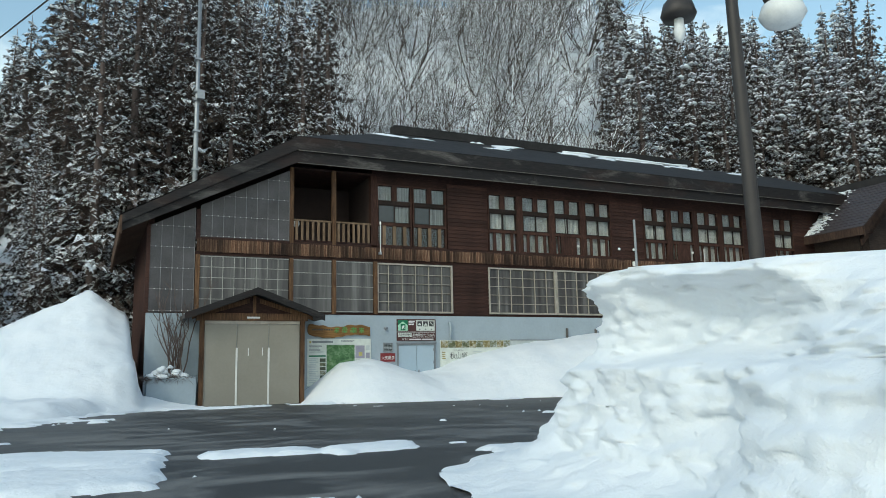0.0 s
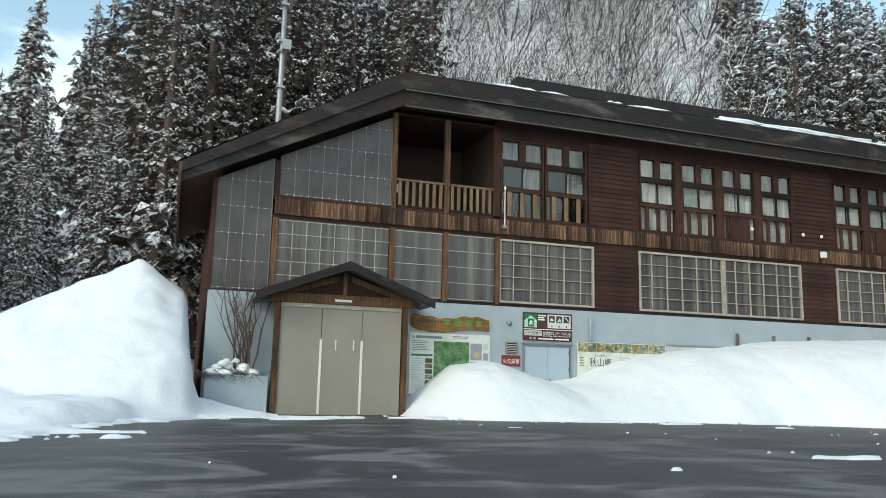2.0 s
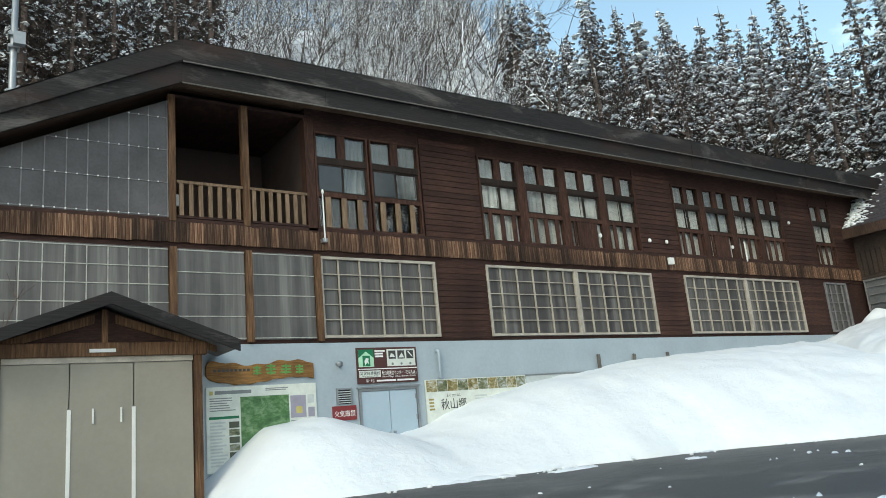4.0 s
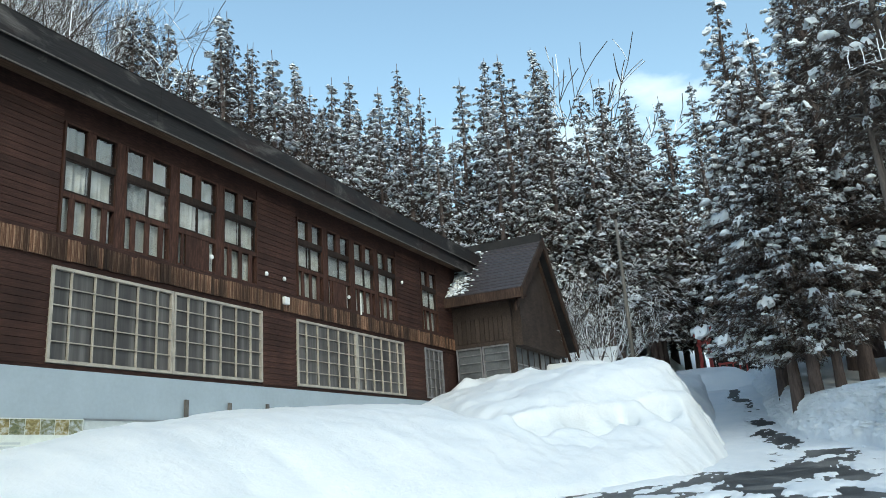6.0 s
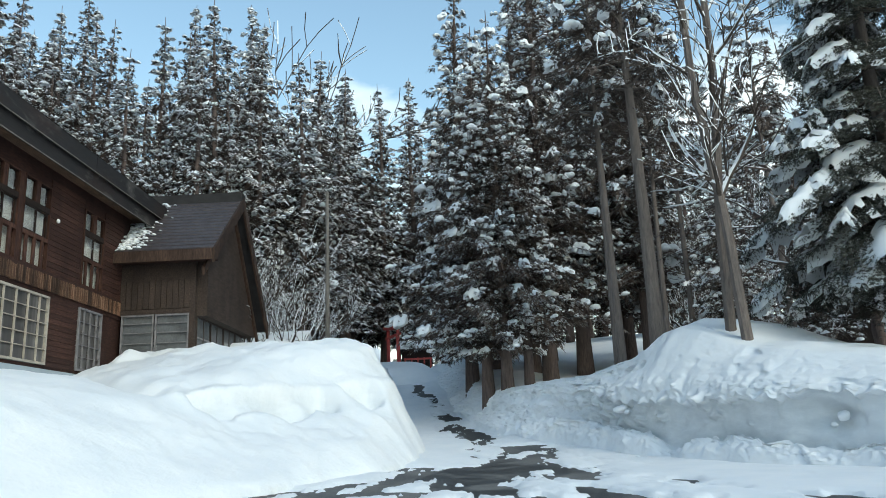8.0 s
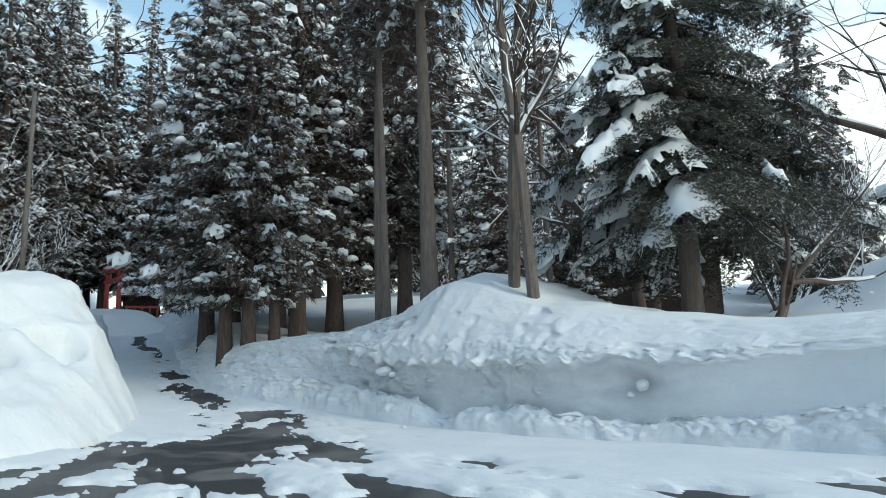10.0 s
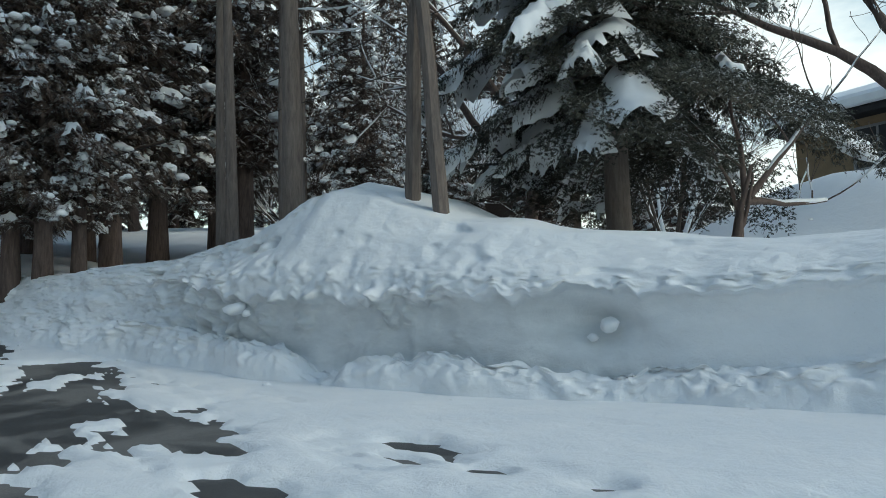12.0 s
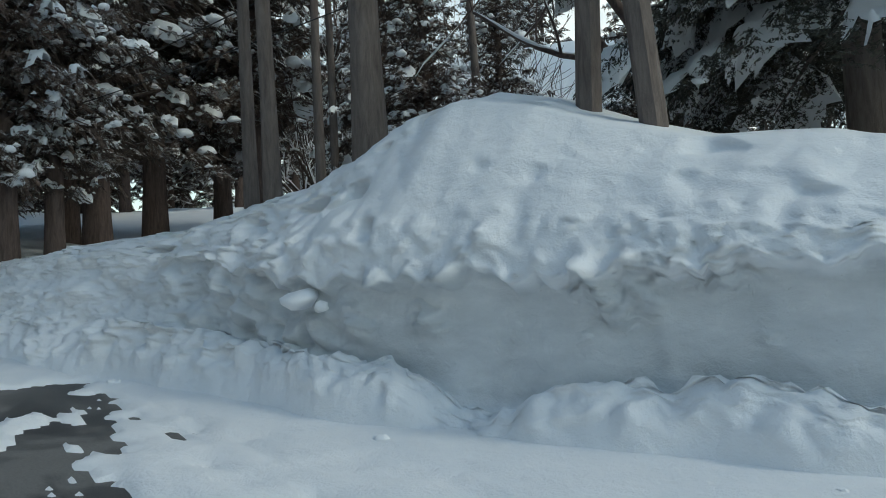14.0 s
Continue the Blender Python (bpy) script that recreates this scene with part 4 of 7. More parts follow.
def casement(x0, x1, curtains=True, solid=False, seed=0, open_left=False):
    """Upper window: two panes at the head, two taller below, and wooden slats over the lowest glass."""
    win = sub("window", building, "red-brown casement window with slatted lower glass and curtains")
    f, za, zb = 0.05, 7.50, 8.46
    xm = (x0 + x1) / 2
    fr = M["frame_red"]
    part("frame", boxes((x0, x0 + f, -0.05, 0.12, U0, U1), (x1 - f, x1, -0.05, 0.12, U0, U1), (x0 + f, x1 - f, -0.05, 0.12, U1 - f, U1), (x0 + f, x1 - f, -0.05, 0.12, U0, U0 + f)), fr, win)
    part("rail", boxes((x0 + f, x1 - f, -0.04, 0.10, za - 0.07, za + 0.05)), fr, win)
    part("rail", boxes((x0 + f, x1 - f, -0.035, 0.10, zb - 0.09, zb + 0.09)), M["sash_dark"], win, "dark sash rail")
    part("mullion", boxes((xm - 0.12, xm + 0.12, -0.032, 0.10, zb + 0.09, U1 - f)), fr, win)
    # two sliding sashes, each with a dark border, and two fixed panes above
    for k, (a, b) in enumerate(((x0 + f, xm + 0.03), (xm - 0.03, x1 - f))):
        z0, z1, w, y = za + 0.05, zb - 0.09, 0.055, -0.015 + 0.03 * k
        part("sash", boxes((a, a + w, y, y + 0.03, z0, z1), (b - w, b, y, y + 0.03, z0, z1), (a + w, b - w, y, y + 0.03, z0, z0 + w), (a + w, b - w, y, y + 0.03, z1 - w, z1)), M["sash_dark"], win, "dark sliding sash")
        # without curtains, the left pane is painted dark for the unlit open sash
        pane(win, a + w, b - w, z0 + w, z1 - w, y + 0.012, "window_dark" if not curtains and k == 0 else "glass")
    for a, b in ((x0 + f, xm - 0.12), (xm + 0.12, x1 - f)):
        pane(win, a, b, zb + 0.09, U1 - f, 0.03)
    if not curtains:
        # no real blinds: grey cloth added to imitate sky reflected in the bare glass
        curtain(win, xm, x1 - f, za, zb, 0.20, "curtain_reflect", seed)
        curtain(win, x0 + f, x1 - f, zb, U1, 0.20, "curtain_reflect", seed + 1)
    pane(win, x0 + f, x1 - f, U0 + f, za - 0.07, 0.05)
    if solid:
        part("panel", boxes((x0 + 0.36, x1 - 0.3, -0.02, 0.03, U0 + f, za - 0.07)), fr, win)
        slat_row(win, x0 + f, x0 + 0.4, U0 + f, za - 0.07, 1, 0.0)
    else:
        slat_row(win, x0 + f + 0.04, x1 - f - 0.04, U0 + f, za - 0.07, 3, 0.0, 0.15, "frame_red" if curtains else "slat")
    if curtains:
        gap = 0.10 + 0.25 * random.random()
        side = random.random() < 0.5
        curtain(win, x0 + f, xm - (gap * 0.3 if side else 0.0), za, U1, 0.14, "curtain_thin" if seed % 3 == 1 else "curtain", seed)
        curtain(win, xm + 0.02, x1 - f, za, U1, 0.15, "curtain" if random.random() < 0.7 else "curtain_thin", seed + 3)
        curtain(win, x0 + f, x1 - f, U0, za, 0.13, seed=seed + 7)


def build_windows():
    lattice_window(-5.40, -1.82, 6)
    for a in (0.0, 9.03):
        lattice_window(a, a + 3.63, 6)
        lattice_window(a + 3.65, a + 7.27, 6)
    # end bay by the porch: darker grey bars carry its shade in their colour
    lattice_window(18.25, 19.95, 4, "screen_lath")
    for i in range(2):
        casement(-5.38 + i * 1.68, -5.38 + i * 1.68 + 1.62, False, seed=40 + i)
    for base, pitch in ((0.08, 1.80), (9.10, 1.77)):
        for i in range(4):
            casement(base + i * pitch, base + i * pitch + pitch - 0.24, True, solid=(i == (2 if base < 5 else 1)), seed=i + int(base))
        for i in range(3):
            x = base + (i + 1) * pitch - 0.24
            part("post", boxes((x, x + 0.24, -0.03, 0.2, U0, U1)), M["frame_red"], building)
    casement(18.2, 19.75, True, seed=71)
    part("curtain_rail", boxes((-5.3, -1.9, 0.6, 0.63, 5.4, 5.43)), M["steel"], building)
    for a, b in ((-5.3, -1.9), (0.1, 7.2), (9.1, 16.2)):
        curtain(building, a, b, Z_SILL, Z_SILL + 0.75, 0.2, "curtain_reflect", 4)


def build_screens():
    """Plastic sheeting with thin laths on posts at the west end, for the winter."""
    for x in (-12.80, -9.12, -7.31, -5.48):
        part("post", boxes((x - 0.08, x + 0.08, -0.10, 0.06, 3.56, 5.82)), M["post"], building, "weathered orange-brown post")
    for x0, x1, cols in ((-12.70, -9.22, 8), (-9.02, -7.41, 1), (-7.21, -5.58, 1)):
        scr = sub("screen", building, "dusty clear plastic winter screen with thin pale laths")
        part("sheet", boxes((x0, x1, -0.01, -0.006, 3.62, 5.80)), M["sheet"], scr)
        for z in np.linspace(3.66, 5.76, 6 if cols > 1 else 5):
            part("lath", boxes((x0, x1, -0.03, -0.012, z - 0.011, z + 0.011)), M["paper_lath"], scr)
        for i in range(1, cols):
            x = x0 + (x1 - x0) * i / cols
            part("lath", boxes((x - 0.011, x + 0.011, -0.028, -0.012, 3.66, 5.76)), M["paper_lath"], scr)

    def roof_line(x):
        return np.interp(x, [-15.5, -9.0], [6.42, 9.62])

    cap = mesh_from(boxes((-0.016, 0.016, -0.012, 0, -0.016, 0.016)), "fixing_cap", M["white"])
    for x0, x1, z0 in ((-12.72, -9.22, 6.52), (-14.55, -12.92, 3.56)):
        scr = sub("screen", building, "grey plastic winter screen with pale laths and fixing caps under the sloping eave")
        bm = bmesh.new()
        prism(bm, [(x0, z0), (x1, z0), (x1, roof_line(x1)), (x0, roof_line(x0))], -0.01, 0.0)
        part("sheet", bm, M["film"], scr)
        n = round((x1 - x0) / 0.45)
        xs = [x0 + (x1 - x0) * i / n for i in range(n + 1)]
        for x in xs:
            part("lath", boxes((x - 0.013, x + 0.013, -0.030, -0.012, z0, roof_line(x) - 0.02)), M["screen_lath"], scr)
        z = z0 + 0.05
        while z < roof_line(x1) - 0.1:
            xa = max(x0, -15.5 + (z - 6.42) * 6.5 / 3.2 + 0.05)
            part("lath", boxes((xa, x1, -0.028, -0.013, z - 0.010, z + 0.010)), M["screen_lath"], scr)
            for x in xs:
                for xx in (x, x + 0.5 * (x1 - x0) / n):
                    if xa < xx < x1:
                        piece("fixing_cap", cap, scr, pose(xx, -0.03, z))
            z += 0.82
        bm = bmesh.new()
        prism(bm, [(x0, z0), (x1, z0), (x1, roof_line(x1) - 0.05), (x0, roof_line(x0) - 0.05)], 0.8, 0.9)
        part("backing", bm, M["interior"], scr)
    part("post", boxes((-12.88, -12.72, -0.06, 0.1, 6.5, 7.62)), M["wall"], building)
    part("post", boxes((-14.68, -14.54, -0.04, 0.14, 3.52, 6.9)), M["siding"], building)


def build_loggia():
    for x, w in ((-9.12, 0.16), (-7.31, 0.17)):
        part("post", boxes((x - w / 2, x + w / 2, -0.08, 0.10, 6.45, 9.66)), M["post"], building, "weathered orange-brown post")
    part("post", boxes((-5.66, -5.40, -0.06, 0.25, 6.45, 9.6)), M["frame_red"], building)
    part("ceiling_board", boxes((-9.1, -5.6, 0.0, 3.2, 9.62, 9.7)), M["wall"], building)
    for x0, x1 in ((-9.02, -7.40), (-7.22, -5.66)):
        rail = sub("railing", building, "weathered wooden balcony railing with upright slats")
        part("handrail", boxes((x0, x1, -0.06, 0.03, 7.40, 7.47)), M["slat"], rail)
        part("bottom_rail", boxes((x0, x1, -0.05, 0.02, 6.54, 6.60)), M["wall"], rail)
        for i in range(7):
            x = x0 + (i + 0.5) * (x1 - x0) / 7
            part("slat", boxes((x - 0.05, x + 0.05, -0.045, 0.0, 6.60, 7.40)), M["slat"], rail)
    bm = bmesh.new()
    tube(bm, [(-8.35, 2.4, 7.75), (-8.35, 2.33, 7.75)], [0.16, 0.16], 16)
    part("vent_cap", bm, M["steel"], building)


def build_roof():
    roof = sub("roof", building, "dark sheet roof with deep black weathered fascia boards")
    xl, xr, xc = -15.6, 24.6, -9.05
    # front fascia: two stepped boards along the eave and down the slope
    for a, b, y0, y1, zb, zt in ((0.0, 0.58, EAVE_Y, EAVE_Y + 0.10, EAVE_B, EAVE_B), (0.50, 1.08, EAVE_Y - 0.10, EAVE_Y + 0.06, EAVE_B, EAVE_B)):
        n = 9
        cuts = np.linspace(xc, xr, n + 1)
        for i in range(n):
            part("fascia_board", boxes((cuts[i] + 0.002, cuts[i + 1] - 0.002, y0 - 0.006 * (i % 2), y1, zb + a, zt + b)), M["fascia"], roof)
    for lo0, hi0, lo1, hi1, y0, y1 in ((EAVE_B, EAVE_B + 0.56, 6.48, 6.80, EAVE_Y, EAVE_Y + 0.1), (EAVE_B + 0.52, EAVE_T, 6.76, 7.08, EAVE_Y - 0.1, EAVE_Y + 0.06)):
        for k in range(2):
            f0, f1 = k / 2, (k + 1) / 2
            xa, xb = xc + (xl - xc) * f0, xc + (xl - xc) * f1
            bm = bmesh.new()
            prism(bm, [(xa - 0.003, lo0 + (lo1 - lo0) * f0), (xa - 0.003, hi0 + (hi1 - hi0) * f0), (xb, hi0 + (hi1 - hi0) * f1), (xb, lo0 + (lo1 - lo0) * f1)], y0, y1)
            part("fascia_board", bm, M["fascia"], roof)
    # pale worn lower edge of the fascia
    part("drip_edge", boxes((xc, xr, EAVE_Y - 0.012, EAVE_Y + 0.02, EAVE_B - 0.035, EAVE_B - 0.002)), M["slat_grey"], roof, "pale worn drip edge")
    part("drip_edge", boxes((xc, xr, EAVE_Y - 0.122, EAVE_Y - 0.09, EAVE_B + 0.47, EAVE_B + 0.498)), M["slat_grey"], roof)
    # soffit
    part("soffit", boxes((xc, xr, EAVE_Y + 0.1, 0.3, EAVE_B + 0.22, EAVE_B + 0.28)), M["soffit"], roof)
    bm = bmesh.new()
    prism(bm, [(xc, EAVE_B + 0.22), (xc, EAVE_B + 0.28), (xl, 6.70), (xl, 6.64)], EAVE_Y + 0.1, 10.6)
    part("soffit", bm, M["soffit"], roof, "brown boarded soffit")
    # brown end board of the low west eave
    part("fascia_board", boxes((xl - 0.08, xl, EAVE_Y - 0.1, 10.8, 6.35, 7.05)), M["soffit"], roof, "weathered brown end board")
    t = EAVE_T
    P = dict(A=(xc, EAVE_Y - 0.12, t), B=(xr, EAVE_Y - 0.12, t), L=(xl - 0.1, EAVE_Y - 0.12, 7.07), L2=(xl - 0.1, 10.8, 7.07), A2=(xc, 10.8, t), B2=(xr, 10.8, t), R1=(-2.6, 5.0, 13.35), R2=(xr, 5.0, 13.35))
    bm = bmesh.new()
    v = {k: bm.verts.new(p) for k, p in P.items()}
    for f in ("A B R2 R1", "L A A2 L2", "A R1 A2", "A2 R1 R2 B2", "B B2 R2"):
        bm.faces.new([v[k] for k in f.split()])
    part("roof_sheet", bm, M["roof"], roof)
    part("ridge_cap", boxes((-2.7, 17.0, 4.7, 5.3, 13.25, 13.72)), M["roof"], roof, "raised ridge cap")
    # snow left on the slope
    r = random.Random(4)
    for i in range(46):
        x = r.choice((-2.0, 2.5, 9, 12.5, 15.5, 20.5)) + r.uniform(-1.8, 1.8)
        f = 0.97 - abs(r.gauss(0, 0.10)) - (0.25 if x < 4 else 0.05) * r.random()
        y, z = EAVE_Y + 5.75 * f, t + 2.57 * f
        L, W = r.uniform(0.2, 1.0), r.uniform(0.05, 0.2)
        bm = bmesh.new()
        ring = [bm.verts.new((x + L * math.cos(a) * r.uniform(0.6, 1.1), y + W * math.sin(a) * r.uniform(0.6, 1.2), z + W * math.sin(a) * 0.45 + 0.035)) for a in [k * math.pi / 5 for k in range(10)]]
        c = bm.verts.new((x, y, z + 0.11))
        for k in range(10):
            bm.faces.new((ring[k], ring[(k + 1) % 10], c))
        tagged(part("snow_patch", bm, M["snow_tree"], None, "", smooth=True), "leftover snow patch on the dark roof", "snow", "roof snow")
    # strip of snow under the ridge cap
    bm = bmesh.new()
    tube(bm, [(x, 4.62 - 0.1 * vnoise(np.array(x * 1.3), np.array(0.0), 3), 13.27) for x in np.arange(7.5, 17, 0.5)], [0.04 + 0.09 * float(vnoise(np.array(x * 0.9), np.array(5.0), 6)) for x in np.arange(7.5, 17, 0.5)], 6)
    tagged(part("snow_patch", bm, M["snow_tree"], None, "", smooth=True), "long strip of snow below the ridge", "snow", "roof snow")


def board_mesh(name, w, d, h, material):
    bm = boxes((-w / 2, w / 2, 0, d, 0, h))
    return mesh_from(bm, name, material)


def build_siding():
    r = random.Random(7)
    for x0, x1, z0, z1 in ((-1.80, 0.0, 3.6, 5.82), (7.30, 9.01, 3.6, 5.82), (16.32, 18.2, 3.6, 5.82), (-2.0, 0.06, 6.55, 9.55), (7.06, 9.08, 6.55, 9.6), (15.98, 18.2, 6.55, 9.6), (19.8, 21.4, 6.55, 9.6)):
        me = board_mesh("plank", x1 - x0, 0.05, 0.158, M["siding"])
        n = int((z1 - z0) / 0.17)
        for i in range(n):
            piece("plank", me, building, Matrix.Translation(((x0 + x1) / 2, 0.0 - 0.004 * r.random(), z0 + i * (z1 - z0) / n)) @ pose(0, 0, 0, r.uniform(2, 5), 0, 0))
    # upright boards of the band between the storeys
    kinds = [board_mesh("board", w, 0.04, 0.50, M["band"]) for w in (0.13, 0.165, 0.19)]
    x = -12.85
    while x < 21.4:
        k = r.randrange(3)
        w = (0.13, 0.165, 0.19)[k]
        piece("board", kinds[k], building, pose(x + w / 2, -0.075 + 0.012 * r.random(), 5.92 + 0.025 * r.random(), r.uniform(-1, 1)))
        x += w + 0.006


build_walls()
build_windows()
build_screens()
build_loggia()
build_roof()


# ---- gabled side porch at the far end ----
def build_annex():
    an = thing("side_porch", "dark timber side porch with a steep gabled shingle roof", "porch")
    xw0, xw1, yf = 21.4, 28.5, -2.85
    part("wall", boxes((xw0, xw0 + 0.2, yf, 0.0, 0, 4.45), (xw0 + 0.2, xw1, yf, yf + 0.2, 0, 4.3)), M["annex"], an)
    part("wall", boxes((xw0, xw0 + 0.2, yf, 0.0, 6.0, 8.3)), M["annex"], an)
    part("wall", boxes((xw1 - 0.2, xw1, yf + 0.2, 0.0, 0, 7.4)), M["annex"], an)
    bm = bmesh.new()
    prism(bm, [(xw0 + 0.2, 5.85), (xw1, 5.85), (xw1, 6.5), (24.5, 10.9), (xw0 + 0.2, 8.3)], yf - 0.45, yf + 0.2)
    part("gable_wall", bm, M["annex"], an)
    part("corner_post", boxes((xw0 - 0.06, xw0 + 0.14, yf - 0.06, yf + 0.14, 0, 8.1)), M["annex"], an)
    part("beam", boxes((xw0 - 0.08, xw0, yf, 0.0, 5.95, 6.12)), M["annex"], an)
    part("beam", boxes((xw0, xw1, yf - 0.08, yf, 5.8, 6.0)), M["annex"], an)
    # boards under the eave
    for i in range(12):
        y = yf + 0.15 + i * 0.225
        part("board", boxes((xw0 - 0.05, xw0 - 0.01, y, y + 0.2, 6.15, 7.25)), M["annex"], an)
    # side and front windows
    for y0, y1 in ((yf + 0.15, yf + 1.45), (yf + 1.5, -0.1)):
        win = sub("window", an, "grey lattice porch window")
        for d in ((xw0 - 0.05, xw0 + 0.05, y0, y0 + 0.06, 4.45, 5.95), (xw0 - 0.05, xw0 + 0.05, y1 - 0.06, y1, 4.45, 5.95), (xw0 - 0.05, xw0 + 0.05, y0 + 0.06, y1 - 0.06, 5.88, 5.95)):
            part("frame_bar", boxes(d), M["screen_lath"], win)
        for z in (4.85, 5.25, 5.6):
            part("bar", boxes((xw0 - 0.04, xw0 + 0.02, y0 + 0.06, y1 - 0.06, z - 0.012, z + 0.012)), M["screen_lath"], win)
        part("pane", boxes((xw0 + 0.06, xw0 + 0.066, y0 + 0.06, y1 - 0.06, 4.45, 5.88)), M["window_grey"], win)
    for x0, x1 in ((21.7, 23.3), (23.4, 25.0), (25.1, 26.7), (26.8, 28.4)):
        win = sub("window", an)
        for d in ((x0, x0 + 0.06, yf - 0.05, yf + 0.05, 4.3, 5.8), (x1 - 0.06, x1, yf - 0.05, yf + 0.05, 4.3, 5.8), ((x0 + x1) / 2 - 0.03, (x0 + x1) / 2 + 0.03, yf - 0.05, yf + 0.05, 4.3, 5.8)):
            part("frame_bar", boxes(d), M["annex"], win)
        part("pane", boxes((x0 + 0.06, x1 - 0.06, yf - 0.03, yf - 0.024, 4.3, 5.8)), M["window_grey"], win)
        part("rail", boxes((x0 + 0.06, x1 - 0.06, yf - 0.045, yf - 0.02, 5.02, 5.08)), M["screen_lath"], win)
    # roof: two slopes, the far one reaching lower
    ridge, left, right = (24.5, 11.2), (20.65, 8.05), (29.0, 6.15)
    y0, y1 = -3.75, 3.0
    th = 0.22
    for nm, a, b in (("roof_slope", left, ridge), ("roof_slope", ridge, right)):
        bm = bmesh.new()
        prism(bm, [(a[0], a[1]), (b[0], b[1]), (b[0], b[1] + th), (a[0], a[1] + th)], y0, y1)
        part(nm, bm, M["roof"], an)
    r = random.Random(11)
    for i in range(16):
        f0, f1 = i / 16, (i + 1.06) / 16
        bm = bmesh.new()
        xa, za = left[0] + (ridge[0] - left[0]) * f0, left[1] + (ridge[1] - left[1]) * f0
        xb, zb = left[0] + (ridge[0] - left[0]) * f1, left[1] + (ridge[1] - left[1]) * f1
        prism(bm, [(xa - 0.02, za + th + 0.045), (xb, zb + th + 0.012), (xb, zb + th), (xa - 0.02, za + th)], y0 - 0.02, y1)
        part("shingle_course", bm, M["shingle"], an)
    part("ridge_cap", boxes((24.2, 24.8, y0 - 0.05, y1, 11.2, 11.62)), M["roof"], an)
    for a, b in ((left, ridge), (ridge, right)):
        bm = bmesh.new()
        prism(bm, [(a[0], a[1] - 0.32), (b[0], b[1] - 0.32), (b[0], b[1] + th + 0.02), (a[0], a[1] + th + 0.02)], y0 - 0.1, y0)
        part("bargeboard", bm, M["barge"], an, "brown weathered bargeboard")
        bm = bmesh.new()
        prism(bm, [(a[0] * 0.93 + b[0] * 0.07, a[1] - 0.75), (b[0], b[1] - 0.85), (b[0], b[1] - 0.5), (a[0] * 0.93 + b[0] * 0.07, a[1] - 0.4)], y0 + 0.35, y0 + 0.45)
        part("bargeboard", bm, M["barge"], an)
    part("eave_board", boxes((left[0] - 0.06, left[0], y0, 0.0, left[1] - 0.22, left[1] + 0.2)), M["barge"], an)
    bm = bmesh.new()
    prism(bm, [(left[0], left[1] - 0.12), (xw0, left[1] - 0.12), (xw0, left[1] - 0.04), (left[0], left[1] - 0.04)], y0, 0)
    part("soffit", bm, M["wall"], an)
    # wet snow left in the valley of the roof
    V, F = [], []
    for i in range(420):
        f = r.random()
        y = 0.25 - abs(r.gauss(0, 0.42)) - 0.55 * (1 - f) * r.random()
        x, z = left[0] + (ridge[0] - left[0]) * f * 0.92, left[1] + (ridge[1] - left[1]) * f * 0.92 + th + 0.05
        q = r.uniform(0.03, 0.11)
        blob(V, F, Vector((x, y, z)), q * 1.4, q * 1.2, q * 0.7, r, 2, 6)
    ob = new("valley_snow", py_mesh("valley_snow", V, F, M["snow_tree"], True))
    tagged(ob, "crumbled wet snow left in the roof valley", "snow", "roof snow", kind="stuff")


M["annex"] = wood("dark_grey_brown_porch_boards", (0.024, 0.017, 0.014), (0.050, 0.035, 0.028), (0.085, 0.061, 0.050), (1, 6, 6))
M["shingle"] = plain("dark_violet_brown_shingle", (0.055, 0.045, 0.048), 0.55, vary=0.35, scale=5, bump=0.4)
M["barge"] = wood("brown_bargeboard", (0.022, 0.013, 0.010), (0.055, 0.032, 0.023), (0.10, 0.062, 0.044), (1, 6, 1))
build_annex()


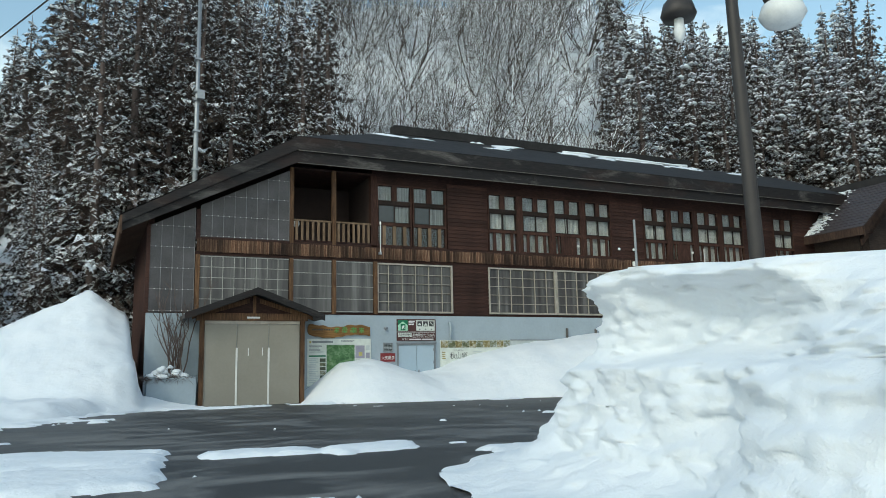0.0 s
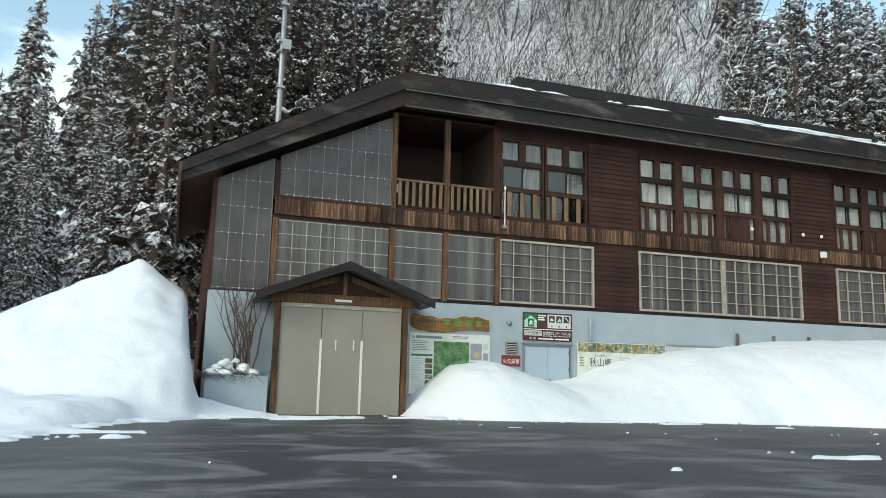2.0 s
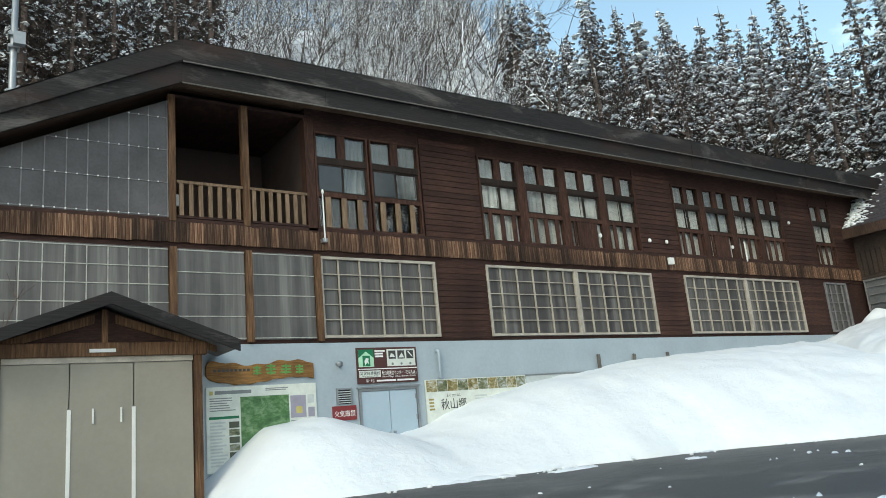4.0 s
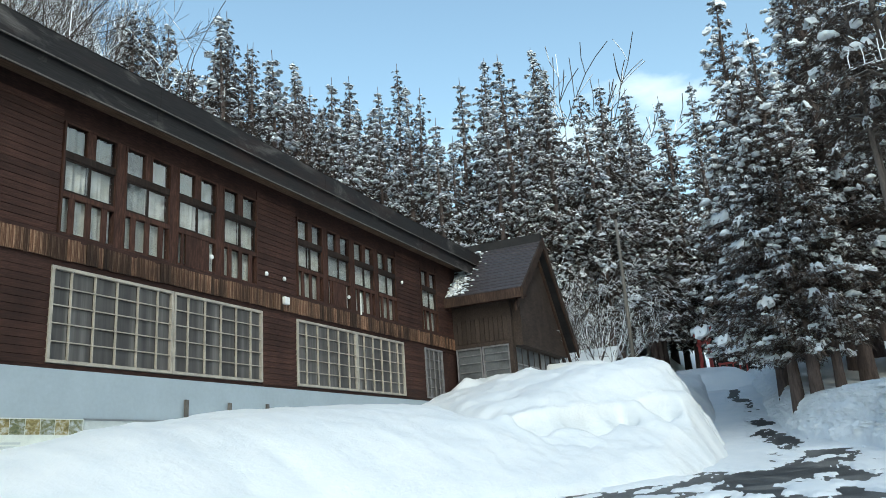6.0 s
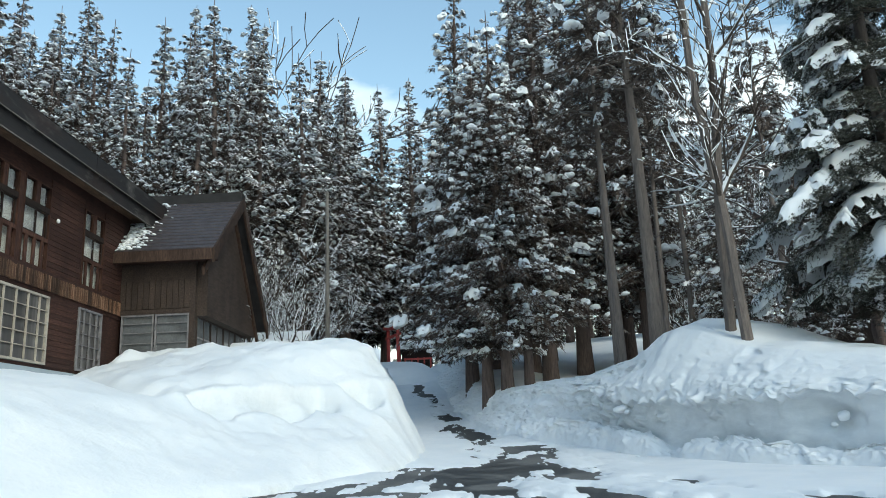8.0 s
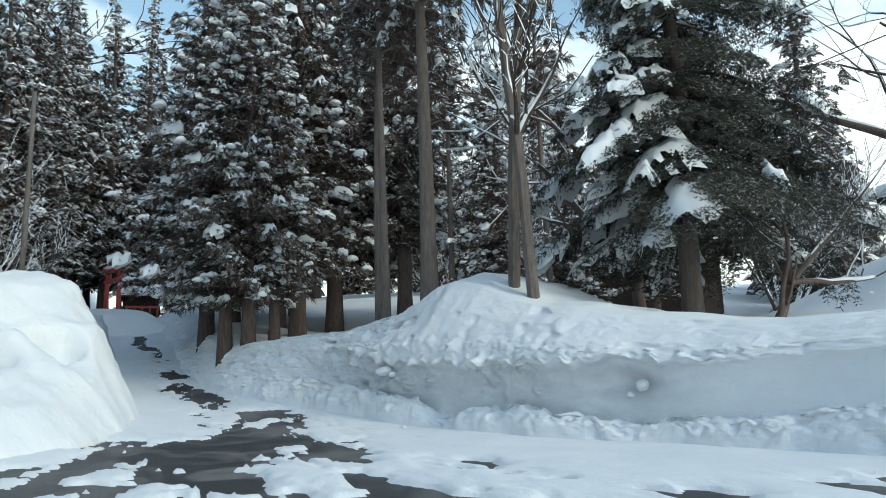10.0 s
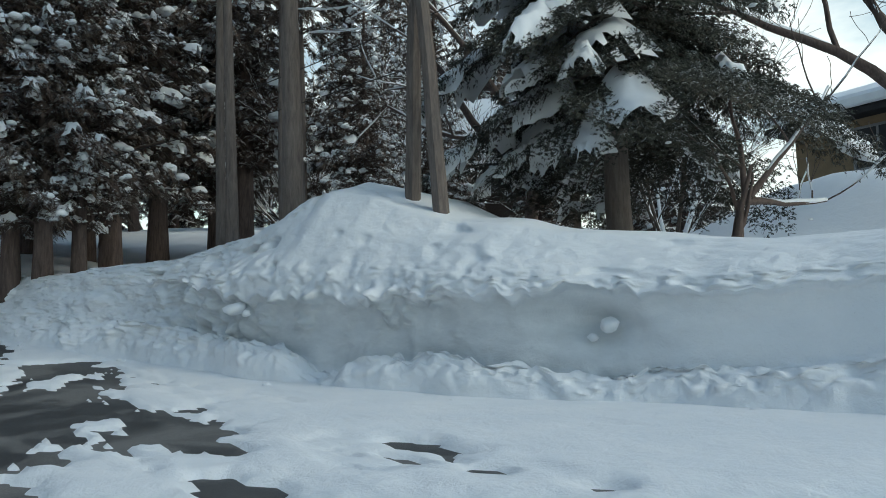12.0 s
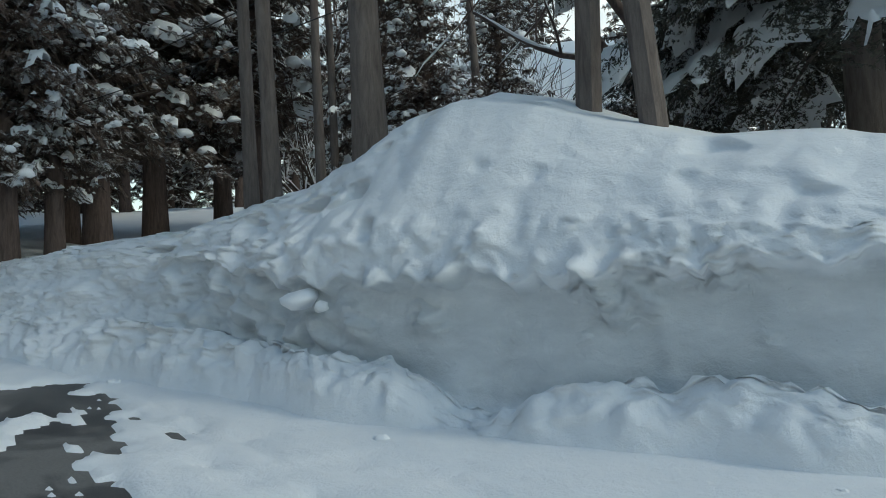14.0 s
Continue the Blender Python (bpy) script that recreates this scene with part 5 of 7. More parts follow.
# ---- entrance porch with tall folding doors ----
def build_porch():
    p = thing("entrance_porch", "small gabled entrance porch with tall grey-beige folding doors", "porch")
    x0, x1, yf = -12.60, -8.97, -0.95
    part("side_wall", boxes((x0, x0 + 0.12, yf + 0.1, -0.005, 0, 3.4), (x1 - 0.12, x1, yf + 0.1, -0.005, 0, 3.4)), M["concrete"], p)
    for x in (x0 - 0.16, x1 + 0.02):
        part("post", boxes((x, x + 0.17, yf - 0.06, yf + 0.12, -0.05, 3.2)), M["post"], p, "weathered orange-brown post", bevel=0.01)
    part("beam", boxes((x0 - 0.3, x1 + 0.3, yf - 0.10, yf + 0.08, 3.18, 3.46)), M["post"], p, "weathered wooden lintel beam", bevel=0.012)
    part("rail", boxes((x0, x1, yf - 0.03, yf + 0.05, 3.06, 3.18)), M["lattice"], p)
    part("number_plate", boxes((-11.05, -10.55, yf - 0.125, yf - 0.10, 3.26, 3.33)), M["white"], p)
    w = (x1 - x0) / 3
    for i in range(3):
        d = part("door_leaf", boxes((x0 + i * w + 0.01, x0 + (i + 1) * w - 0.01, yf, yf + 0.05, 0.0, 3.05)), M["beige"], p, "tall flat grey-beige door leaf")
        if i:
            part("edge_strip", boxes((x0 + i * w - 0.035, x0 + i * w + 0.035, yf - 0.02, yf, 0.02, 2.15)), M["white"], d, "worn white edge strip")
    for x in (x0 + 1.36 * w, x0 + 1.80 * w):
        part("handle", boxes((x - 0.015, x + 0.015, yf - 0.035, yf, 1.85, 2.15)), M["white"], p)
    bm = bmesh.new()
    ax, az, lz = -10.75, 4.36, 3.36
    prism(bm, [(x0 - 0.2, 3.46), (x1 + 0.2, 3.46), (ax, az - 0.2)], yf, yf + 0.08)
    part("gable", bm, M["wall"], p)
    part("king_post", boxes((ax - 0.06, ax + 0.06, yf - 0.05, yf, 3.46, 4.15)), M["post"], p)
    for s in (-1, 1):
        xe = ax + s * 2.62
        bm = bmesh.new()
        prism(bm, [(ax, az - 0.12), (xe, lz - 0.12), (xe, lz + 0.03), (ax, az + 0.03)], yf - 0.62, 0.0)
        part("roof_slope", bm, M["roof_grey"], p, "grey weathered porch roof slope")
        bm = bmesh.new()
        prism(bm, [(ax, az - 0.2), (xe, lz - 0.2), (xe, lz + 0.05), (ax, az + 0.05)], yf - 0.68, yf - 0.62)
        part("bargeboard", bm, M["fascia"], p)
        bm = bmesh.new()
        prism(bm, [(ax + s * 0.2, az - 0.32), (ax + s * 2.3, lz + 0.02), (ax + s * 2.3, lz - 0.14), (ax + s * 0.2, az - 0.5)], yf - 0.04, yf)
        part("rafter", bm, M["post"], p)


M["roof_grey"] = plain("weathered_grey_roof", (0.10, 0.095, 0.092), 0.75, vary=0.2)
build_porch()


# ---- trees ----
def spray(verts, faces, base, out, up, length, rng, fans=5, width=0.35, droop=0.35):
    """A tuft of foliage: a fan of narrow pointed blades that leave a twig and sag."""
    side = out.cross(up)
    side = side.normalized() if side.length > 1e-4 else Vector((1, 0, 0))
    for k in range(fans):
        a = (k / max(1, fans - 1) - 0.5) * 2.4 + rng.uniform(-0.3, 0.3)
        d = out * math.cos(a) + side * math.sin(a)
        L = length * rng.uniform(0.55, 1.1) * (0.75 + 0.25 * math.cos(a))
        w = length * width * rng.uniform(0.6, 1.2)
        n = d.cross(up).normalized() * (w / 2)
        lift = up * rng.uniform(-0.15, 0.30) * L
        roll = up * (w * rng.uniform(-0.5, 0.5))
        i = len(verts)
        p1 = base + d * L * 0.5 + lift
        verts += [base, p1 + n + roll, base + d * L + lift - up * droop * L * rng.uniform(0.4, 1.4), p1 - n - roll]
        faces.append((i, i + 1, i + 2, i + 3))


def fleck(verts, faces, c, s, rng):
    """A small peaked handful of snow on a far spray."""
    i = len(verts)
    a0 = rng.random() * 2
    for k in range(4):
        a = a0 + k * 1.571
        q = s * rng.uniform(0.6, 1.2)
        verts.append(c + Vector((q * math.cos(a), q * math.sin(a), -0.35 * s * rng.uniform(0.2, 1.6))))
    verts.append(c + Vector((0, 0, s * rng.uniform(0.3, 0.6))))
    for k in range(4):
        faces.append((i + k, i + (k + 1) % 4, i + 4))


def pad(verts, faces, pts, width, thick, rng):
    """A blanket of snow lying along a bough."""
    i0 = len(verts)
    seg = 7
    m = len(pts)
    for i, p in enumerate(pts):
        d = (pts[min(i + 1, m - 1)] - pts[max(i - 1, 0)]).normalized()
        sd = d.cross(Vector((0, 0, 1)))
        sd = sd.normalized() if sd.length > 1e-3 else Vector((1, 0, 0))
        e = math.sin(math.pi * (i + 0.5) / m) ** 0.5
        w, h = width * e * rng.uniform(0.5, 1.3), thick * e * rng.uniform(0.7, 1.3)
        for k in range(seg):
            a = math.pi * (k / (seg - 1) * 1.5 - 0.25)
            verts.append(p + sd * (w * math.cos(a) * rng.uniform(0.85, 1.15)) + Vector((0, 0, h * math.sin(a) + (-0.25 * w if k in (0, seg - 1) else 0))))
    for i in range(m - 1):
        for k in range(seg):
            a, b = i0 + i * seg + k, i0 + i * seg + (k + 1) % seg
            faces.append((a, b, b + seg, a + seg))
    faces.append(tuple(range(i0 + seg - 1, i0 - 1, -1)))
    faces.append(tuple(range(i0 + (m - 1) * seg, i0 + m * seg)))


def blanket(verts, faces, curve, side, width, rng, nt=11, nw=9, thick=0.13):
    """A ragged sheet of snow draped over a bough: thick in the middle, frayed into fingers at its edges."""
    i0 = len(verts)
    seed = rng.randrange(10000)
    keep = []
    for a in range(nt):
        t = a / (nt - 1)
        p = curve(t)
        wide = width * (0.35 + 0.65 * math.sin(math.pi * min(1, t * 0.85 + 0.12))) * rng.uniform(0.75, 1.25)
        for b in range(nw):
            u = b / (nw - 1) * 2 - 1
            n = noise.noise(Vector((t * 4.2, u * 2.2, seed * 1.7)))
            edge = abs(u) ** 2.2 * (0.62 + 0.5 * n) + max(0, t - 0.82) * 1.2
            lift = thick * (1 - abs(u) ** 3) * (0.7 + 0.9 * n) - 0.55 * wide * abs(u) ** 1.7 - (0.10 if b in (0, nw - 1) or a in (0, nt - 1) else 0)
            verts.append(p + side * (u * wide) + Vector((rng.uniform(-0.04, 0.04), rng.uniform(-0.04, 0.04), lift + rng.uniform(-0.03, 0.03))))
            keep.append(0.55 + 0.95 * n - 0.5 * edge > 0.10)
    for a in range(nt - 1):
        for b in range(nw - 1):
            q = [a * nw + b, a * nw + b + 1, (a + 1) * nw + b + 1, (a + 1) * nw + b]
            if sum(keep[k] for k in q) >= 3:
                faces.append(tuple(i0 + k for k in q))


def conifer_meshes(seed, height, spread, bare, detail=1.0, snow=1.0, blob_size=0.3, droop=0.30, fans=8, bulk=1.15, bark="bark", blade=0.26, core=0.0, big=0.10, flecks=0, twin=1, leaf="cedar", girth=0.0):
    """Trunk, crown and snow of one conifer."""
    rng = random.Random(seed)
    bm = bmesh.new()
    r0 = girth or 0.0135 * height + 0.03
    lean = [(0.25 * math.sin(seed + z * 0.2) * z / height, 0.25 * math.cos(seed * 2 + z * 0.17) * z / height) for z in range(0, int(height) + 2)]
    pts = [(lean[z][0], lean[z][1], z - 0.8 if z == 0 else z) for z in range(0, int(height) + 1, 2)]
    pts.append((lean[int(height)][0], lean[int(height)][1], height))
    tube(bm, pts, [max(0.02, r0 * (1 - p[2] / height) ** 0.8 * (1.25 if i == 0 else 1)) for i, p in enumerate(pts)], 9)
    V, F, SV, SF = [], [], [], []
    z = bare
    up = Vector((0, 0, 1))
    if core:
        # the dense inner foliage: a ragged spindle of overlapping shreds round the stem
        zz = bare + 0.3
        while zz < height - 1.5:
            f = (zz - bare) / (height - bare)
            r = core * spread * (1 - f) ** 0.8 + 0.12
            for k in range(11):
                a = rng.random() * 6.283
                o = Vector((math.cos(a), math.sin(a), 0))
                c = Vector((lean[int(zz)][0], lean[int(zz)][1], zz + rng.uniform(-0.35, 0.35))) + o * r * rng.uniform(0.1, 0.8)
                spray(V, F, c, (o - up * rng.uniform(0.1, 0.9)).normalized(), up, 0.8 * (1 - 0.6 * f) * rng.uniform(0.7, 1.2), rng, 2, 0.5, 0.3)
            zz += 0.5
    while z < height - 0.4:
        f = (z - bare) / (height - bare)
        rad = spread * ((1 - f) ** 0.84) * (0.55 + 0.45 * min(1, f * 4 + 0.35)) * rng.uniform(0.7, 1.15) + 0.25 * (1 - f)
        n = max(3, round(5.2 * (0.6 + 0.4 * (1 - f)) * detail ** 0.5))
        a0 = rng.random() * 7
        for k in range(n):
            a = a0 + 2 * math.pi * k / n + rng.uniform(-0.35, 0.35)
            L = rad * rng.uniform(0.65, 1.15)
            d = Vector((math.cos(a), math.sin(a), 0))
            base = Vector((lean[min(int(z), len(lean) - 1)][0], lean[min(int(z), len(lean) - 1)][1], z + rng.uniform(-0.25, 0.25)))
            rise = 0.25
            tip = base + d * L + up * (L * (rise - droop * (1.0 - 0.35 * f)))
            mid = base + d * L * 0.5 + up * (L * rise * 0.7)
            if L > 0.7 and detail > 0.9:
                tube(bm, [base, mid, tip], [0.035 + 0.012 * L, 0.025 + 0.006 * L, 0.008], 4, False)
            loaded = rng.random() < 0.72
            heavy = rng.choice((0.15, 0.5, 1.0, 1.7))
            m = max(2, round(L * 2.1 * detail))
            for j in range(m):
                t = (j + 1) / m
                if core > 0.4 and t < 0.42:
                    continue
                p = base * (1 - t) ** 2 + mid * 2 * t * (1 - t) + tip * t * t
                p = p + Vector((rng.uniform(-1, 1), rng.uniform(-1, 1), rng.uniform(-0.4, 0.5))) * 0.16 * (1 + 0.4 * L)
                sd = (d + Vector((rng.uniform(-0.7, 0.7), rng.uniform(-0.7, 0.7), rng.uniform(-0.25, 0.25)))).normalized()
                size = (0.42 + 0.10 * L) * rng.uniform(0.75, 1.2) / detail ** 0.35 * (1 - 0.72 * f ** 3)
                spray(V, F, p, sd, up, size * bulk, rng, fans, blade, 0.45)
                for _ in range(twin - 1):
                    q = p + Vector((rng.uniform(-1, 1), rng.uniform(-1, 1), rng.uniform(-0.5, 0.3))) * size * 0.55
                    spray(V, F, q, (sd - up * rng.uniform(0, 0.6)).normalized(), up, size * bulk, rng, fans, blade, 0.5)
                for _ in range(4 if flecks == 1 else flecks):
                    if t > 0.4 and rng.random() < 0.75 * snow * heavy:
                        fleck(SV, SF, p + Vector((rng.uniform(-1, 1), rng.uniform(-1, 1), rng.uniform(-0.05, 0.25))) * size * 0.6 + up * 0.05, (0.13 * rng.uniform(0.4, 1.3) if flecks == 1 else blob_size * rng.uniform(0.3, 1.15)), rng)
                if t > 0.45 and rng.random() < (0.10 * heavy if flecks > 1 else 0.42 * heavy) * snow:
                    s = blob_size * rng.uniform(0.3, 0.9) * (0.8 + 0.10 * L)
                    if rng.random() < big:
                        s *= 1.5
                    if detail > 0.9 and rng.random() < 0.5:
                        # a rounded clump, a few lumps grown together
                        for _ in range(rng.choice((1, 2, 3))):
                            r = s * rng.uniform(0.6, 1.0)
                            q = p + d * (size * 0.3 + rng.uniform(-0.6, 0.6) * s) + Vector((-d.y, d.x, 0)) * rng.uniform(-0.6, 0.6) * s + up * (0.05 + rng.uniform(-0.2, 0.2) * s)
                            blob(SV, SF, q, r * rng.uniform(0.9, 1.3), r * rng.uniform(0.85, 1.1), r * rng.uniform(0.65, 0.95), rng, 3, 7, a)
                        continue
                    # a load draped along the spray, ragged at its edges
                    way = (d + Vector((rng.uniform(-0.6, 0.6), rng.uniform(-0.6, 0.6), -0.25))).normalized()
                    side = Vector((-way.y, way.x, 0)).normalized()
                    q = p + d * size * 0.3 + up * 0.06
                    fine = (7, 6) if detail > 0.9 else (4, 4)
                    blanket(SV, SF, lambda t, q=q, way=way, s=s: q + way * s * 2.5 * (t - 0.5), side, s * rng.uniform(0.7, 1.15), rng, *fine, 0.85 * s)
        z += rng.uniform(0.42, 0.62) * (1.0 if detail >= 1 else 1.35)
    trunk = mesh_from(bm, "trunk", M[bark], smooth=True)
    return trunk, py_mesh("crown", V, F, M[leaf]), py_mesh("snow_load", SV, SF, M["snow_tree"], True)


def conifer(meshes, label, group="cedar trees", name="cedar_tree"):
    t = thing(name, label, "tree", group)
    for nm, me in zip(("trunk", "crown", "snow_load"), meshes):
        ob = new(nm, me)
        ob.parent = t
        if nm != "trunk":
            tagged(ob, kind="stuff")
    return t


def bare_tree_mesh(seed, height, spread, levels=4, r0=0.16, up_bias=0.5, splits=3, stems=1, twist=0.35, thin=0.016, reach=1.0, flare=0.35, bark="bark_grey"):
    """A leafless tree: limbs that fork again and again, thin at the ends."""
    rng = random.Random(seed)
    stem, bm = bmesh.new(), bmesh.new()

    def grow(p, d, L, r, lev):
        n = 12 if lev == 0 and reach < 1 else 4 if lev < 2 else 3 if lev < 3 else 2
        pts, rad = [p], [r]
        q, e = Vector(p), Vector(d)
        for i in range(n):
            e = (e + Vector((rng.uniform(-1, 1), rng.uniform(-1, 1), rng.uniform(-0.4, 0.9) * up_bias)) * (twist if reach == 1 or lev == 0 else 0.45) * 0.5).normalized()
            q = q + e * (L / n)
            pts.append(Vector(q))
            rad.append(max(thin, r * (1 - 0.5 * (i + 1) / n)))
        tube(stem if lev == 0 else bm, pts, rad, 7 if lev == 0 else 5 if lev == 1 else 3, False)
        if lev < levels:
            for k in range((14 if lev == 0 and reach < 1 else splits) + (1 if lev == 1 else 0) + (1 if lev >= 2 else 0)):
                i = rng.choice(range((4 if reach < 1 else 2) if lev == 0 else 1, n + 1))
                a = rng.random() * 2 * math.pi
                side = e.orthogonal().normalized()
                side = Matrix.Rotation(a, 3, e) @ side
                nd = (e * rng.uniform(0.55, 1.0) + side * rng.uniform(0.5, 1.0) * spread + Vector((0, 0, 0.25 * up_bias))).normalized()
                grow(pts[i], nd, L * rng.uniform(0.52, 0.78) * (reach if lev == 0 else 1), max(thin, rad[i] * rng.uniform(0.5, 0.72)), lev + 1)

    for s in range(stems):
        a = 2 * math.pi * s / stems + rng.random()
        lean = flare * (rng.uniform(0.4, 1.2) if flare > 0.5 else 1)
        d = Vector((math.cos(a) * lean * (stems > 1), math.sin(a) * lean * (stems > 1), 1)).normalized()
        grow(Vector((0, 0, -0.5)), d, height * 0.46 * rng.uniform(0.85, 1.1), r0 * (0.75 if stems > 1 else 1), 0)
    return mesh_from(stem, "trunk", M[bark]), mesh_from(bm, "crown", M["twig"])


def bare_tree(me, label, name="bare_tree", group="bare trees"):
    t = thing(name, label, "tree", group)
    new("trunk", me[0]).parent = t
    ob = tagged(new("crown", me[1]), kind="stuff")
    ob.parent = t
    return t


def land(x, y):
    return float(ground_z(np.array(float(x)), np.array(float(y))))


def plant(proto, x, y, scale, rz, z=None):
    zz = land(x, y) if z is None else z
    return copy_thing(proto, pose(x, y, zz - 0.1, 0, 0, rz) @ Matrix.Scale(scale, 4))


placed = []
forest_rng = random.Random(12)


def free(x, y, gap):
    return all((x - a) ** 2 + (y - b) ** 2 > gap * gap for a, b in placed)


def scatter(n, region, gap, protos, lo, hi, ok=lambda x, y: True):
    rng = forest_rng
    tries = made = 0
    while made < n and tries < n * 40:
        tries += 1
        x, y = rng.uniform(region[0], region[1]), rng.uniform(region[2], region[3])
        if ok(x, y) and free(x, y, gap):
            placed.append((x, y))
            plant(rng.choice(protos), x, y, rng.uniform(lo, hi), rng.uniform(0, 360))
            made += 1


def stand(proto, places):
    for x, y, s, *z in places:
        placed.append((x, y))
        plant(proto if not isinstance(proto, list) else forest_rng.choice(proto), x, y, s, forest_rng.uniform(0, 360), *z)


def off_lane(x, y):
    return abs(y - float(road_mid(max(x, 10)))) > 3.0


def not_thicket(x, y):
    """Outside the fan of leafless trees that widens up the hill."""
    return not -7 < (x + 16) * 52 / (y + 32) - 16 < 23


def south_gap(x, y):
    """Not in the two open wedges past the spruce, where the sky shows."""
    a = math.degrees(math.atan2(y + 13.7, x - 2))
    return not (-45 < a < -37.5 or -72 < a < -50)


def build_forest():
    far_label = "tall dense dark green cedar dusted with snow on the hillside"
    far = [conifer(conifer_meshes(100 + i, 23 + 2 * i, 3.6 + 0.2 * i, 3.2, 0.72, 1.5, 0.27, fans=6, bulk=1.4, blade=0.42, core=0.5, flecks=5), far_label) for i in range(3)]
    for i, f in enumerate(far):
        f.location = (50 + 4 * i, -4.5 - 2.5 * i, land(50 + 4 * i, -4.5 - 2.5 * i))
    dark = [conifer(conifer_meshes(150 + i, 23 + 2 * i, 3.1 + 0.2 * i, 1.2, 0.68, 1.0, 0.145, fans=6, bulk=1.4, blade=0.42, core=0.55, flecks=4), "tall dense dark cedar with only a little snow on it") for i in range(3)]
    for i, f in enumerate(dark):
        f.location = (-5 - 3.4 * i, 16.5 + i, land(-5 - 3.4 * i, 16.5 + i))
        placed.append((-5 - 3.4 * i, 16.5 + i))
    hill = [conifer(conifer_meshes(180 + i, 22 + 2 * i, 3.3, 1.0, 0.45, 1.4, 0.32, fans=4, bulk=1.7, blade=0.52, core=0.55, flecks=2), "distant dark cedar speckled with snow on the hill", group="distant cedar trees") for i in range(2)]
    for i, f in enumerate(hill):
        f.location = (-20 + 9 * i, 38 + i, land(-20 + 9 * i, 38 + i))
    near = [conifer(conifer_meshes(200 + i, 24 + 2 * i, 3.6, 2.6 + 0.8 * i, 1.0, 1.5, 0.27, fans=7, bulk=0.9, blade=0.32, big=0.24, twin=2, flecks=1, core=0.32, leaf="cedar_near"), "tall cedar with bare lower trunk and heavy snow on its branches") for i in range(3)]
    for ob, (x, y) in zip(near, ((31.0, -13.5), (28.6, -17.1), (33.5, -19.5))):
        ob.location = (x, y, max(2.4, land(x, y)))
        placed.append((x, y))

    # behind the west end of the building, and beside the lot
    placed.append((-11.6, 12.1))
    scatter(22, (-17, -3, 13.6, 24), 2.0, dark, 0.80, 1.0)
    scatter(34, (-60, -18, 12.3, 18.5), 1.9, dark, 0.42, 0.58)
    scatter(9, (-34, -21, 6, 12.2), 2.2, dark, 0.36, 0.46)
    scatter(12, (-50, -27, -6, 12), 2.8, dark, 0.42, 0.6)
    scatter(16, (-40, -19, 18.5, 26), 2.4, dark, 0.36, 0.48)
    # behind the east end and the side porch
    scatter(40, (16, 54, 12.5, 26), 2.3, far + far + dark, 0.76, 1.05, not_thicket)
    # around the top of the lane
    scatter(30, (38, 60, -5, 14), 2.4, far, 0.72, 1.12, lambda x, y: off_lane(x, y) and not (x < 52 and y < -3.5))
    stand(far, ((55, -7.0, 0.84), (47.5, -4.6, 0.72), (55.5, -11.6, 0.8), (60, -9, 0.85), (52, -14.0, 0.85), (58, -13, 0.9), (44, -3, 0.75), (62, -5, 0.9), (54, -4.2, 0.9), (36.5, 2.5, 0.8), (40.5, 0.5, 0.85), (33.5, 5.5, 0.85), (42.5, 5.0, 0.9)))
    # higher up the hill
    scatter(38, (-44, 62, 27, 46), 3.2, hill, 0.75, 1.0, not_thicket)
    scatter(32, (-50, 90, 47, 70), 3.8, hill, 0.6, 0.85, not_thicket)
    scatter(24, (26, 82, 27, 52), 3.0, hill, 0.75, 1.0, not_thicket)
    # wood on the south side of the lane
    stand(near, ((25.6, -14.05, 0.72, 2.55), (25.0, -14.85, 0.74, 2.5), (25.4, -15.8, 0.55, 2.5), (35.5, -17.0, 1.0), (37.5, -15.0, 0.95), (40, -18.5, 1.0), (31.5, -22.5, 0.95), (36, -22.5, 1.0), (21.6, -23.4, 0.42), (24.6, -27.6, 0.5), (20.2, -28.8, 0.36), (27.4, -25.2, 0.6)))
    scatter(11, (44, 66, -44, -18), 3.4, far, 0.7, 1.0, lambda x, y: y < float(road_mid(x)) - 4)
    # woods that close the view beyond, and across the valley to the south
    scatter(28, (62, 90, -65, 5), 4.0, hill, 0.8, 1.15)
    scatter(14, (0, 50, -88, -66), 4.0, hill, 0.5, 0.7, south_gap)
    scatter(16, (19, 48, -62, -38), 3.0, hill, 0.55, 0.85, lambda x, y: south_gap(x, y) and (x - 33) ** 2 + (y + 36.5) ** 2 > 80)
    # tall light-barked stems with a high crown
    tall = conifer(conifer_meshes(310, 17, 1.9, 8.6, 1.0, 0.9, 0.3, fans=7, bulk=0.85, blade=0.30, bark="bark_grey", twin=2, leaf="cedar_near", girth=0.235), "tall straight grey trunk with a high sparse cedar crown", name="cedar_tree")
    tall.location = (15.48, -18.78, 2.8)
    placed.append((15.48, -18.78))
    thin = conifer(conifer_meshes(320, 18, 1.7, 8.5, 1.0, 0.9, 0.28, fans=7, bulk=0.85, blade=0.30, bark="bark_grey", twin=2, leaf="cedar_near", girth=0.135), "slender straight grey cedar trunk with a narrow crown", name="cedar_tree")
    thin.location = (17.36, -18.08, 2.5)
    placed.append((17.36, -18.08))
    stand(thin, ((18.9, -18.25, 0.95, 2.6), (22.5, -21.0, 1.0), (27.5, -23.5, 1.1), (24.0, -26.5, 1.1)))


